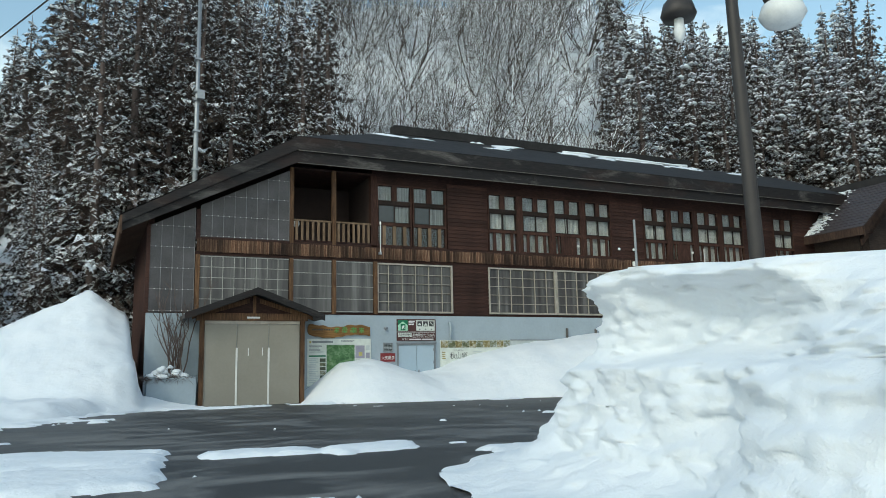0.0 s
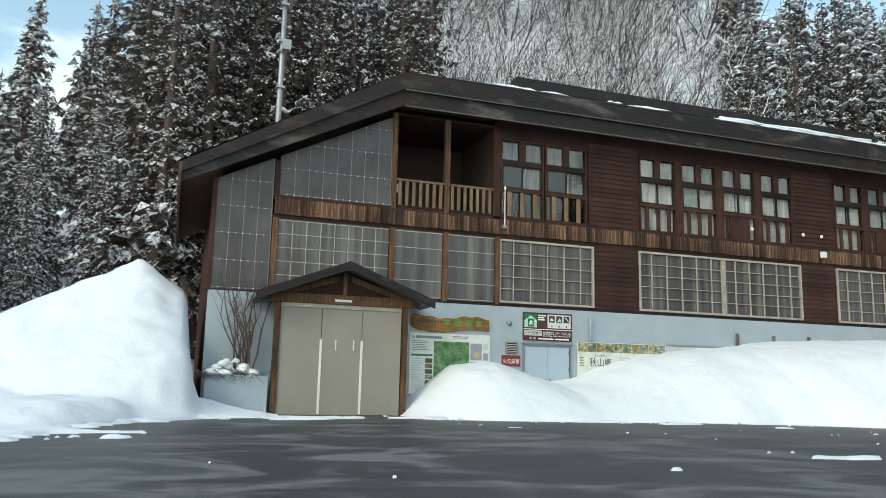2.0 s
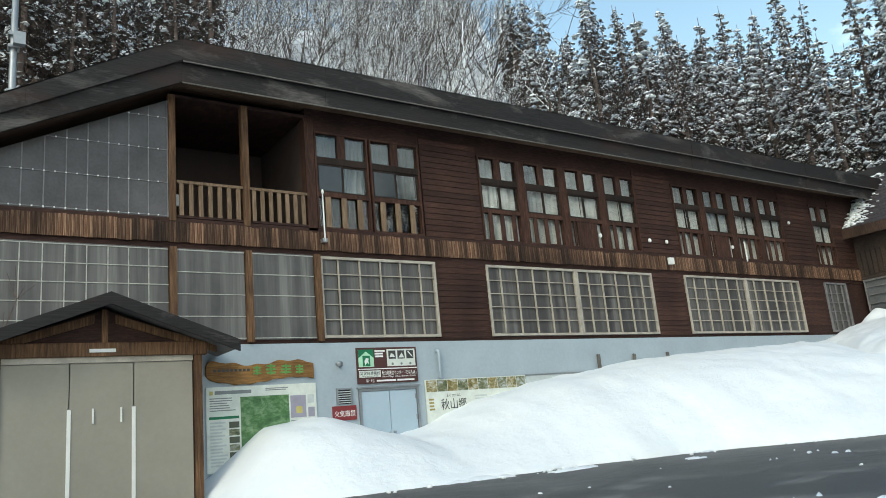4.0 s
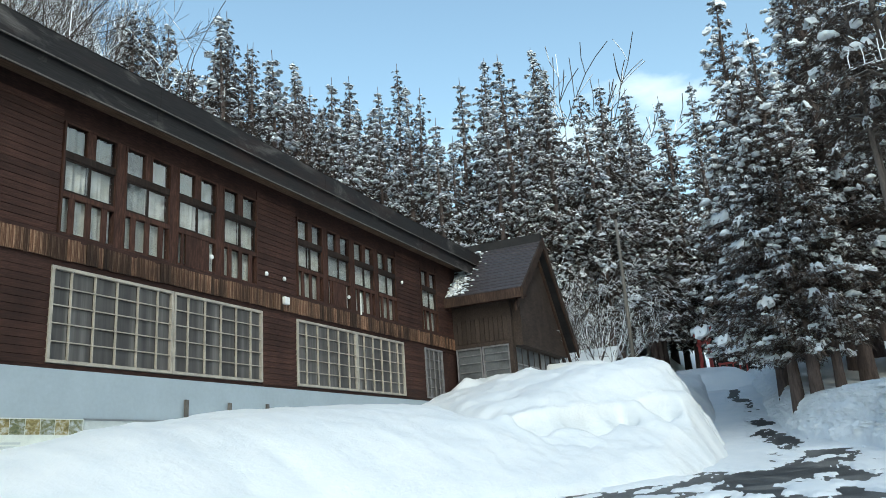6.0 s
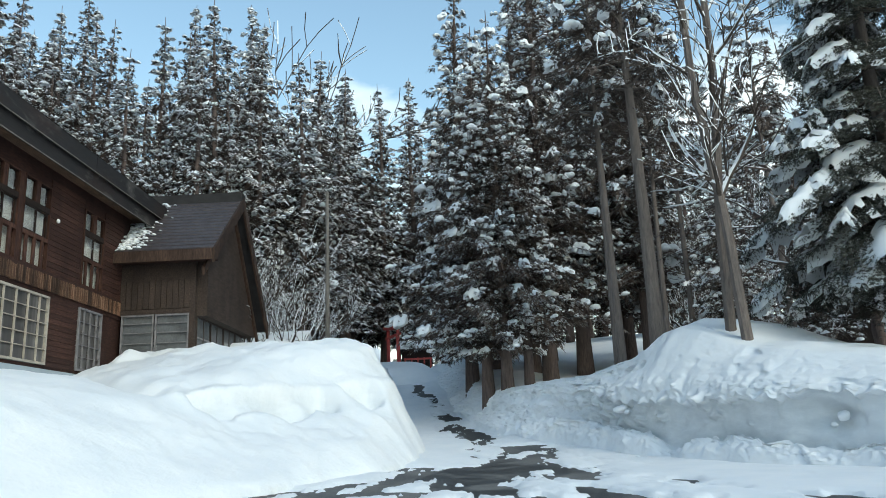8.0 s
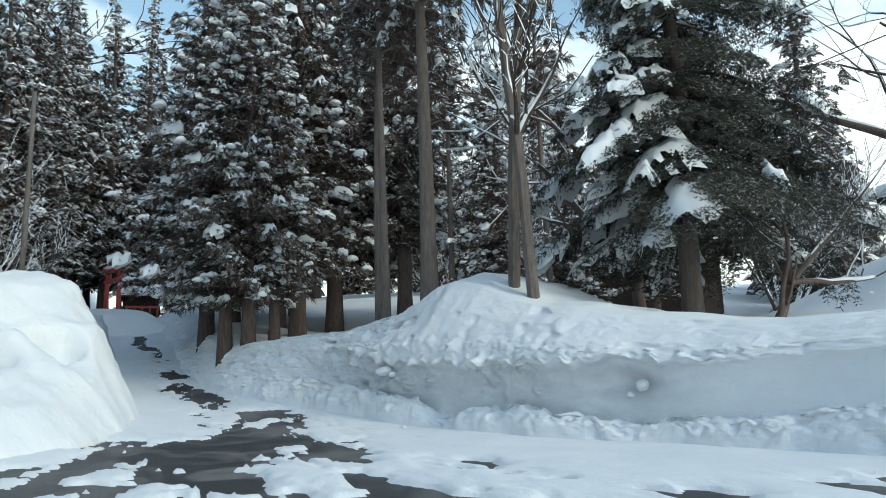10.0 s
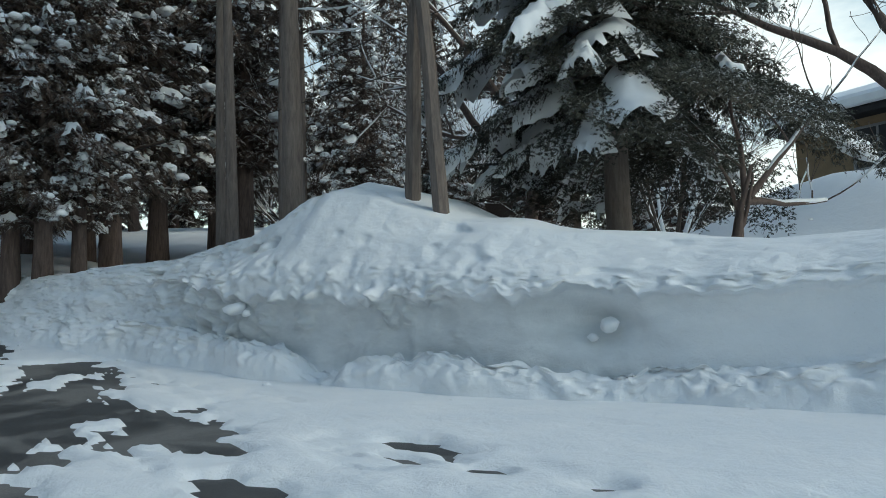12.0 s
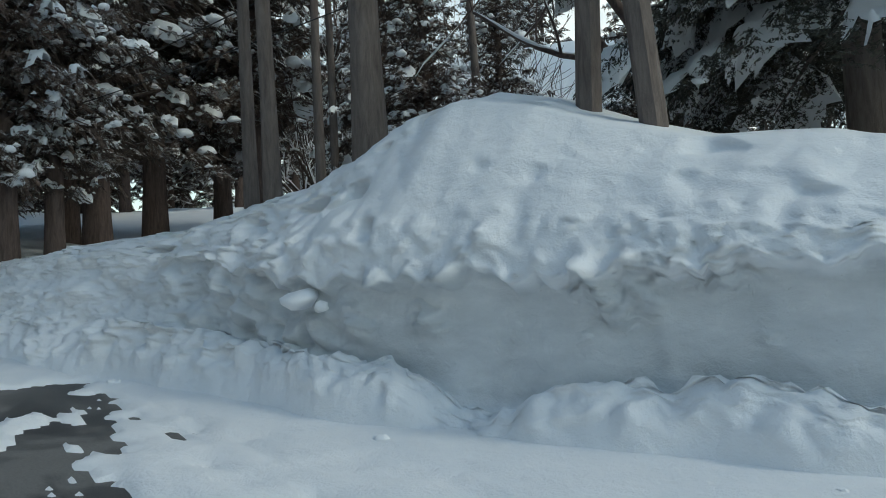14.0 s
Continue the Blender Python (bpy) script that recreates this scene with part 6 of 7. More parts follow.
def build_bare_trees():
    wide = [bare_tree(bare_tree_mesh(400 + i, 15 + i, 0.85, 3, 0.20, 0.8, 4, 7, 0.30, 0.020, flare=0.85, bark="twig"), "leafless broad-crowned tree with every branch edged in snow") for i in range(4)]
    for i, w in enumerate(wide):
        x, y = 2 + 4.1 * i, 15 + (i % 2) * 3
        w.location = (x, y, land(x, y))
        placed.append((x, y))
    # the pale thicket on the slope behind the middle of the roof
    scatter(8, (-3, 22, 13.5, 19), 3.4, wide, 0.8, 0.95, lambda x, y: not not_thicket(x, y))
    scatter(15, (-4, 33, 20, 40), 3.8, wide, 0.7, 0.95, lambda x, y: not not_thicket(x, y))
    scatter(24, (-4, 52, 40, 66), 4.2, wide, 0.8, 1.05, lambda x, y: not not_thicket(x, y))
    # by the side porch and the lane
    scatter(6, (33, 46, -4, 9), 2.4, wide, 0.5, 0.8, off_lane)
    scatter(4, (18, 34, -34, -21), 3.4, wide, 0.5, 0.7, south_gap)
    # old tree with a broken twisting crown
    old = bare_tree(bare_tree_mesh(431, 29, 0.65, 4, 0.42, 0.7, 3, 2, 0.6, 0.05), "old twisted bare tree standing above the cedars", "old_tree")
    old.matrix_basis = pose(60, 4.5, land(60, 4.5))
    # two slim stems on the bank
    slim = bare_tree(bare_tree_mesh(440, 36, 1.3, 3, 0.15, 0.9, 3, 1, 0.10, reach=0.22), "slim grey leafless tree growing out of the snow bank", "slim_tree")
    slim.location = (12.43, -19.83, 2.7)
    copy_thing(slim, pose(11.61, -19.98, 2.35, 0, 0, 200))


def spruce_meshes(seed, height, spread, bare):
    """A spruce: tiers of sweeping boughs, each a flat plate of twigs fringed with hanging shoots."""
    rng = random.Random(seed)
    up = Vector((0, 0, 1))
    bm = bmesh.new()
    tube(bm, [(0.06 * math.sin(z), 0.05 * math.cos(z * 0.7), z) for z in range(-1, int(height) + 1)], [max(0.03, 0.27 * (1 - max(0, z) / height) ** 0.8) for z in range(-1, int(height) + 1)], 11)
    V, F, SV, SF = [], [], [], []
    z = bare
    while z < height - 0.4:
        f = (z - bare) / (height - bare)
        n = 7 if f < 0.6 else 5
        a0 = rng.random() * 7
        for k in range(n):
            a = a0 + 2 * math.pi * k / n + rng.uniform(-0.3, 0.3)
            d = Vector((math.cos(a), math.sin(a), 0))
            side = Vector((-d.y, d.x, 0))
            L = (spread * (1 - f) ** 0.85 * (0.85 if f < 0.04 else 1) + 0.2) * rng.uniform(0.60, 1.22)
            base = Vector((0, 0, z + rng.uniform(-0.25, 0.25)))
            mid = base + d * L * 0.5 - up * L * rng.uniform(0.02, 0.14)
            tip = base + d * L - up * L * rng.uniform(0.42, 0.62) * (1 - 0.35 * f)

            def at(t, base=base, mid=mid, tip=tip):
                return base * (1 - t) ** 2 + mid * 2 * t * (1 - t) + tip * t * t

            tube(bm, [base, at(0.35), at(0.7), tip], [0.02 + 0.012 * L, 0.018 + 0.007 * L, 0.012, 0.006], 4, False)
            m = max(3, round(L * 4.6))
            for j in range(m):
                t = 0.16 + 0.86 * (j + rng.random()) / m
                reach = L * 0.36 * math.sin(math.pi * min(0.93, t * 0.9 + 0.06)) + 0.10
                for sgn in (-1, 1):
                    w = rng.uniform(0.75, 1.15) * reach
                    way = (side * sgn + d * 0.55).normalized()
                    steps = max(2, round(w / 0.17))
                    for q in range(steps):
                        v = (q + 0.6) / steps
                        p = at(t) + way * w * v - up * (0.30 * w * v * v) + up * rng.uniform(-0.03, 0.03)
                        spray(V, F, p, (way - up * 0.25).normalized(), up, 0.22, rng, 6, 0.20, 0.5)
                        # shoots that hang from the twig
                        hang = rng.uniform(0.08, 0.42) * (1.15 - 0.6 * f)
                        for h in range(3):
                            c = p - up * hang * (h + 0.3) / 3 + d * rng.uniform(-0.05, 0.05)
                            spray(V, F, c, (way * 0.25 - up + Vector((rng.uniform(-0.3, 0.3), rng.uniform(-0.3, 0.3), 0))).normalized(), d, 0.20, rng, 2, 0.26, 0.0)
            # the snow lies on the open east and north sides, broken into sheets; little stays on the west
            open_side = d.x * 0.75 + d.y * 0.65
            if rng.random() < (0.97 if open_side > -0.2 else 0.45):
                t0 = rng.uniform(0.25, 0.45)
                while t0 < 0.95:
                    t1 = min(1.02, t0 + rng.uniform(0.22, 0.6))
                    if rng.random() < (0.93 if open_side > -0.2 else 0.45):
                        w = L * 0.20 * math.sin(math.pi * min(0.85, (t0 + t1) / 2)) + 0.14
                        off = side * rng.uniform(-0.3, 0.3) * w
                        blanket(SV, SF, lambda t, t0=t0, t1=t1, at=at, off=off: at(t0 + (t1 - t0) * t) + up * 0.15 + off, side, w * rng.uniform(0.8, 1.3) * (1 if open_side > -0.2 else 0.5), rng, 11, 9, 0.20)
                    t0 = t1 + rng.uniform(0.0, 0.12)
            for _ in range(4):
                # crumbs caught on the side twigs
                t = rng.uniform(0.35, 1.0)
                r = rng.uniform(0.03, 0.09) * (1 if open_side > -0.3 else 0.7)
                if rng.random() < 0.6:
                    blob(SV, SF, at(t) + side * rng.uniform(-0.3, 0.3) * L + up * (0.03 - 0.1 * L * 0.3), r * 1.6, r, r * 0.7, rng, 2, 6, a)
        z += rng.uniform(0.62, 0.92)
    return mesh_from(bm, "trunk", M["bark_grey"], smooth=True), py_mesh("crown", V, F, M["spruce"]), py_mesh("snow_load", SV, SF, M["snow_tree"], True)


def build_spruce():
    t = conifer(spruce_meshes(500, 17, 3.8, 2.7), "broad drooping spruce laden with snow on its outer boughs", "spruce trees", "spruce_tree")
    t.location = (11.92, -24.32, land(11.92, -24.32) - 0.1)


build_forest()
build_bare_trees()
build_spruce()


# ---- signs and fittings on the base wall ----
def flat(name, x0, x1, z0, z1, y, material, parent, label="", depth=0.004):
    return part(name, boxes((x0, x1, y - depth, y, z0, z1)), M[material], parent, label)


def lettering(text, x, z, size, y, material, parent, width=None):
    cu = bpy.data.curves.new("lettering", "FONT")
    cu.body, cu.size, cu.extrude = text, size, 0.002
    cu.align_x = "LEFT"
    tmp = bpy.data.objects.new("lettering", cu)
    scene.collection.objects.link(tmp)
    dg = bpy.context.evaluated_depsgraph_get()
    me = bpy.data.meshes.new_from_object(tmp.evaluated_get(dg))
    bpy.data.objects.remove(tmp)
    me.materials.clear()
    me.materials.append(M[material])
    ob = new("lettering", me)
    ob.parent = parent
    span = max((v.co.x for v in me.vertices), default=1)
    k = width / span if width else 1
    ob.matrix_basis = Matrix.Translation((x, y, z)) @ Matrix.Rotation(radians(90), 4, "X") @ Matrix.Diagonal((k, 1, 1, 1))
    return ob


def bars(parent, x0, x1, z0, z1, y, rows, material, rng, gap=0.45):
    """Lines of small print as plain bars."""
    h = (z1 - z0) / rows
    for i in range(rows):
        w = (x1 - x0) * rng.uniform(0.65, 1.0)
        flat("text_bar", x0, x0 + w, z1 - (i + 1) * h + h * gap, z1 - i * h, y, material, parent)


for nm, c in (("sign_brown", (0.075, 0.028, 0.024)), ("sign_green", (0.01, 0.16, 0.07)), ("sign_red", (0.22, 0.030, 0.032)), ("pale_green", (0.42, 0.68, 0.48)), ("ink", (0.05, 0.05, 0.05)), ("ink_grey", (0.22, 0.23, 0.23)), ("paper", (0.66, 0.68, 0.62)), ("paper_grey", (0.50, 0.53, 0.52)), ("violet", (0.32, 0.30, 0.36)), ("ochre_map", (0.50, 0.42, 0.14)), ("photo_dark", (0.08, 0.09, 0.06)), ("photo_gold", (0.33, 0.26, 0.09)), ("photo_green", (0.13, 0.16, 0.07))):
    M[nm] = plain(nm, c, 0.5, vary=0.12, scale=4, bump=0.03)


def photo_mat(name, a, b, c, scale):
    m = Nodes(name, 0.4)
    f = m.noise(scale, m.world((1, 1, 1.4)), 7, 0.65, 0.5)
    m.base(m.ramp(f, (0.32, a), (0.5, b), (0.68, c)))
    return m.mat


M["map_green"] = photo_mat("printed_green_relief_map", (0.03, 0.09, 0.03), (0.08, 0.19, 0.06), (0.25, 0.36, 0.20), 5)
M["photo_a"] = photo_mat("printed_autumn_photo", (0.05, 0.045, 0.02), (0.28, 0.22, 0.08), (0.55, 0.55, 0.5), 7)
M["photo_b"] = photo_mat("printed_valley_photo", (0.04, 0.06, 0.03), (0.18, 0.18, 0.09), (0.5, 0.53, 0.55), 6)
M["carved"] = wood("carved_yellow_brown_plank", (0.12, 0.055, 0.018), (0.27, 0.135, 0.045), (0.40, 0.23, 0.09), (0.8, 1, 7), stain=0.5)
M["green_paint"] = plain("worn_green_lettering_paint", (0.10, 0.26, 0.07), 0.7, vary=0.4, scale=9)


def build_signs():
    rng = random.Random(5)
    # carved plank
    plank = thing("plank_sign", "wavy-edged carved wooden plank sign with worn green lettering", "sign")
    n = 40
    top, bot = [], []
    for i in range(n + 1):
        f = i / n
        x = -8.42 + 2.68 * f
        top.append((x, 3.06 + 0.05 * math.sin(f * 9 + 1) + 0.025 * math.sin(f * 31) - 0.10 * (f < 0.02)))
        bot.append((x, 2.67 + 0.06 * math.sin(f * 7 + 2.6) - 0.05 * math.sin(f * 3.1) + 0.015 * math.sin(f * 43) + 0.10 * (f < 0.02)))
    bm = bmesh.new()
    prism(bm, bot + top[::-1], -0.07, -0.005)
    part("plank", bm, M["carved"], plank, bevel=0.008)
    for x, w, h in ((-7.30, 0.20, 0.20), (-6.98, 0.24, 0.24), (-6.60, 0.26, 0.22), (-6.22, 0.20, 0.20)):
        for k in range(3):
            flat("text_bar", x + rng.uniform(-0.02, 0.02), x + w, 2.79 + k * h / 3, 2.79 + k * h / 3 + h / 5, -0.07, "green_paint", plank)
        flat("text_bar", x + w * 0.4, x + w * 0.58, 2.77, 2.79 + h, -0.0745, "green_paint", plank)
    for k in range(9):
        flat("text_bar", -8.25 + k * 0.1, -8.25 + k * 0.1 + 0.07, 2.87, 2.93, -0.07, "ink", plank)

    # map board
    board = thing("map_board", "large pale information board with a green relief map", "notice board")
    flat("panel", -8.42, -5.70, 0.62, 2.53, -0.005, "paper", board, depth=0.035)
    y = -0.040
    flat("map", -7.62, -6.42, 0.85, 2.28, y, "map_green", board, "printed green map")
    flat("inset_map", -6.38, -5.98, 1.72, 2.25, y, "violet", board)
    flat("map_spot", -6.24, -6.08, 1.82, 1.98, y - 0.004, "ochre_map", board)
    flat("title_bar", -8.22, -7.35, 2.36, 2.44, y, "ink_grey", board)
    flat("emblem", -8.34, -8.26, 2.35, 2.44, y, "ochre_map", board)
    bars(board, -7.0, -6.3, 2.38, 2.46, y, 2, "ink_grey", rng)
    bars(board, -8.34, -7.72, 1.95, 2.28, y, 6, "ink_grey", rng, 0.6)
    flat("heading_band", -8.36, -7.66, 1.80, 1.86, y, "sign_green", board)
    bars(board, -8.34, -7.95, 0.72, 1.74, y, 14, "paper_grey", rng, 0.5)
    for k in range(6):
        flat("photo", -7.90, -7.66, 0.74 + k * 0.17, 0.88 + k * 0.17, y, "photo_dark" if k % 2 else "photo_b", board)
    bars(board, -6.38, -6.0, 1.35, 1.66, y, 6, "ink_grey", rng, 0.6)
    flat("diagram", -5.93, -5.76, 2.05, 2.25, y, "paper_grey", board)
    flat("diagram", -5.93, -5.76, 1.72, 1.95, y, "violet", board)
    for k in range(4):
        flat("photo", -5.93, -5.76, 0.8 + k * 0.22, 0.95 + k * 0.22, y, "photo_dark", board)

    # evacuation and office sign
    sign = thing("office_sign", "brown framed notice sign with a green emergency exit symbol", "sign")
    x0, x1, z0, z1 = -4.52, -2.70, 2.44, 3.37
    flat("panel", x0, x1, z0, z1, -0.005, "sign_brown", sign, depth=0.04)
    y = -0.045
    flat("border", x0 + 0.02, x1 - 0.02, z0 + 0.36, z0 + 0.385, y, "white", sign)
    flat("green_field", x0 + 0.05, x0 + 0.50, z0 + 0.43, z1 - 0.05, y, "pale_green", sign)
    bm = bmesh.new()
    prism(bm, [(x0 + 0.05, z0 + 0.66), (x0 + 0.275, z1 - 0.10), (x0 + 0.50, z0 + 0.66), (x0 + 0.50, z1 - 0.05), (x0 + 0.05, z1 - 0.05)], y - 0.006, y - 0.004)
    part("roof_mark", bm, M["sign_green"], sign)
    flat("doorway_mark", x0 + 0.17, x0 + 0.39, z0 + 0.45, z0 + 0.72, y - 0.004, "sign_green", sign)
    bm = bmesh.new()
    prism(bm, [(x0 + 0.24, z0 + 0.47), (x0 + 0.30, z0 + 0.55), (x0 + 0.35, z0 + 0.49), (x0 + 0.33, z0 + 0.60), (x0 + 0.36, z0 + 0.64), (x0 + 0.27, z0 + 0.66), (x0 + 0.22, z0 + 0.58)], y - 0.012, y - 0.008)
    part("exit_mark", bm, M["white"], sign)
    bars(sign, x0 + 0.54, x0 + 0.86, z1 - 0.28, z1 - 0.07, y, 3, "white", rng, 0.35)
    flat("white_field", x0 + 0.90, x1 - 0.05, z0 + 0.43, z1 - 0.05, y, "paper", sign)
    for k in range(3):
        xa = x0 + 0.95 + k * 0.275
        flat("hazard_mark", xa, xa + 0.22, z1 - 0.31, z1 - 0.09, y - 0.004, "ink", sign)
        bm = bmesh.new()
        pts = ([(0.03, 0.05), (0.19, 0.05), (0.15, 0.12), (0.08, 0.15)], [(0.02, 0.03), (0.20, 0.03), (0.13, 0.16), (0.08, 0.10)], [(0.03, 0.19), (0.19, 0.03), (0.19, 0.06), (0.08, 0.19)])[k]
        prism(bm, [(xa + a, z1 - 0.31 + b) for a, b in pts], y - 0.010, y - 0.008)
        part("hazard_figure", bm, M["paper"], sign)
        bm = bmesh.new()
        tube(bm, [(xa + 0.11, y - 0.001, z0 + 0.49), (xa + 0.11, y - 0.006, z0 + 0.49)], [0.035, 0.035], 14)
        part("ring", bm, M["ink_grey"], sign)
    flat("white_field", x0 + 0.05, x0 + 0.68, z0 + 0.16, z0 + 0.33, y, "paper", sign)
    lettering("災害時避難所", x0 + 0.07, z0 + 0.225, 0.10, y - 0.006, "ink", sign, 0.59)
    lettering("Evacuation Area", x0 + 0.12, z0 + 0.175, 0.05, y - 0.006, "ink", sign, 0.48)
    lettering("秋山郷総合センター「とねんぼ」", x0 + 0.72, z0 + 0.215, 0.12, y - 0.003, "white", sign, 1.05)
    lettering("Sakae Village Office, Akiyama Branch", x0 + 0.72, z0 + 0.145, 0.06, y - 0.003, "white", sign, 1.03)
    lettering("栄 村", x0 + 0.22, z0 + 0.035, 0.09, y - 0.003, "white", sign, 0.26)
    for k in range(2):
        flat("text_bar", x0 + 0.55 + k * 0.62, x0 + 1.12 + k * 0.58, z0 + 0.04, z0 + 0.085, y, "white", sign)

    # fire notice and louvre
    fire = thing("fire_notice", "small red notice plate with white characters", "sign")
    flat("plate", -5.27, -4.60, 1.56, 1.92, -0.005, "sign_red", fire, depth=0.02)
    lettering("火気厳禁", -5.23, 1.665, 0.17, -0.028, "white", fire, 0.59)
    lou = thing("wall_vent", "grey metal louvre vent in the base wall", "vent")
    part("frame", boxes((-5.14, -5.10, -0.05, -0.005, 1.96, 2.36), (-4.74, -4.70, -0.05, -0.005, 1.96, 2.36), (-5.10, -4.74, -0.05, -0.005, 2.32, 2.36)), M["steel"], lou)
    part("backing", boxes((-5.10, -4.74, -0.012, -0.005, 1.96, 2.32)), M["black"], lou)
    for k in range(6):
        bm = bmesh.new()
        box(bm, -5.10, -4.74, -0.045, -0.015, 1.985 + k * 0.055, 2.005 + k * 0.055)
        part("slat", bm, M["paper_grey"], lou)
    # round wall lamp, pipe
    lamp = thing("wall_lamp", "small round metal spotlight on the base wall", "lamp")
    bm = bmesh.new()
    tube(bm, [(-5.06, -0.005, 2.98), (-5.06, -0.06, 2.98), (-5.04, -0.15, 2.95)], [0.05, 0.06, 0.085], 12)
    part("body", bm, M["steel"], lamp, smooth=True)
    pipe = thing("drain_pipe", "grey painted pipe bent into the base wall", "pipe")
    bm = bmesh.new()
    tube(bm, [(-2.02, -0.02, 3.24), (-2.02, -0.10, 3.25), (-2.02, -0.12, 3.18), (-2.02, -0.12, 2.5)], [0.05, 0.05, 0.045, 0.045], 10)
    part("tube", bm, M["concrete"], pipe, smooth=True)

    # double steel door
    door = thing("steel_door", "pale blue-grey double steel door in the base wall", "door")
    part("frame", boxes((-4.52, -4.45, -0.06, -0.005, 0.1, 2.32), (-2.79, -2.72, -0.06, -0.005, 0.1, 2.32), (-4.45, -2.79, -0.06, -0.005, 2.25, 2.32)), M["steel"], door, "grey steel frame")
    part("drip_cap", boxes((-4.56, -2.68, -0.11, -0.005, 2.32, 2.36)), M["steel"], door)
    for a, b in ((-4.44, -3.63), (-3.61, -2.80)):
        part("door_leaf", boxes((a, b, -0.035, -0.006, 0.12, 2.24)), M["door_grey"], door, bevel=0.006)
    part("handle", boxes((-3.57, -3.50, -0.075, -0.04, 1.08, 1.20)), M["steel"], door)
    part("lock", boxes((-3.72, -3.67, -0.05, -0.036, 1.15, 1.19)), M["steel"], door)
    for z in (0.6, 1.45, 2.0):
        part("hinge", boxes((-2.84, -2.80, -0.055, -0.036, z, z + 0.12)), M["steel"], door)

    # panorama banner, half buried
    ban = thing("panorama_board", "long white panorama board with a strip of valley photographs", "notice board")
    flat("panel", -2.50, 1.02, 0.4, 2.46, -0.02, "paper", ban, depth=0.04)
    y = -0.06
    xs = np.linspace(-2.48, 1.0, 11)
    for i in range(10):
        flat("photo", xs[i] + 0.008, xs[i + 1] - 0.008, 2.13, 2.44, y, ("photo_a", "photo_b")[i % 2], ban)
    lettering("秋山郷", -2.05, 1.66, 0.32, y - 0.004, "ink", ban, 0.86)
    lettering("よくきたのし", -1.85, 1.98, 0.09, y - 0.004, "ink", ban, 0.5)
    bars(ban, -2.42, -2.20, 1.6, 1.95, y, 4, "photo_gold", rng)
    bars(ban, -0.9, -0.4, 1.75, 1.98, y, 3, "paper_grey", rng)
    for k in range(7):
        a = k * 0.32
        bm = bmesh.new()
        prism(bm, [(-2.35 + a, 1.25 + 0.05 * (k % 3)), (-2.05 + a, 1.30 + 0.05 * ((k + 1) % 3)), (-2.05 + a, 1.33 + 0.05 * ((k + 1) % 3)), (-2.35 + a, 1.28 + 0.05 * (k % 3))], y - 0.005, y - 0.001)
        part("drawn_road", bm, M["paper_grey"], ban)
    grey = thing("blank_board", "long weathered grey board on the base wall", "board")
    flat("panel", 1.06, 3.85, 1.6, 2.44, -0.012, "paper_grey", grey, depth=0.03)
    part("rail", boxes((1.04, 3.87, -0.06, -0.012, 2.44, 2.48)), M["steel"], grey)
    # posts leaning on the wall
    for k, (x, z, a) in enumerate(((4.1, 3.0, 4), (5.75, 2.98, 6), (7.4, 3.0, 3))):
        p = thing("stake", "grey weathered wooden stake leaning against the wall", "stake", "stakes by the wall")
        st = part("plank", boxes((-0.06, 0.06, -0.03, 0.03, -1.6, 0.0)), M["slat_grey"], p, bevel=0.006)
        p.matrix_basis = pose(x, -0.10, z, -3, a, 0)


build_signs()


# ---- fittings on the timber wall ----
def build_fittings():
    aer = thing("flag_bracket", "thin pale metal pole standing on the band of boards", "pole")
    bm = bmesh.new()
    tube(bm, [(-5.30, -0.22, 6.15), (-5.30, -0.22, 7.45)], [0.022, 0.016], 8)
    part("rod", bm, M["white"], aer)
    bm = bmesh.new()
    tube(bm, [(-5.30, -0.22, 7.45), (-5.30, -0.22, 7.56)], [0.05, 0.015], 8)
    part("tip", bm, M["white"], aer)
    part("bracket", boxes((-5.36, -5.24, -0.24, -0.06, 6.12, 6.22)), M["steel"], aer)
    for x, z in ((7.45, 6.98), (8.35, 6.98), (5.0, 7.0), (12.2, 7.0), (16.4, 8.3)):
        k = thing("vent_cap", "small round white vent cap on the timber wall", "vent", "vent caps")
        bm = bmesh.new()
        bmesh.ops.create_uvsphere(bm, u_segments=10, v_segments=6, radius=0.075, matrix=Matrix.Translation((x, -0.06, z)) @ Matrix.Diagonal((1, 0.7, 1, 1)))
        part("cap", bm, M["globe"], k, smooth=True)
    lamp = thing("wall_floodlight", "small white box floodlight on the timber wall", "lamp")
    part("housing", boxes((8.17, 8.42, -0.22, -0.10, 6.12, 6.36)), M["white"], lamp, bevel=0.015)
    part("arm", boxes((8.27, 8.32, -0.10, 0.02, 6.30, 6.36)), M["steel"], lamp)
    for x, z0, z1 in ((12.95, 6.45, 7.25),):
        p = thing("conduit", "thin pale conduit pipe on the timber wall", "pipe")
        bm = bmesh.new()
        tube(bm, [(x, -0.10, z0), (x, -0.10, z1)], [0.03, 0.03], 8)
        part("tube", bm, M["white"], p)


build_fittings()


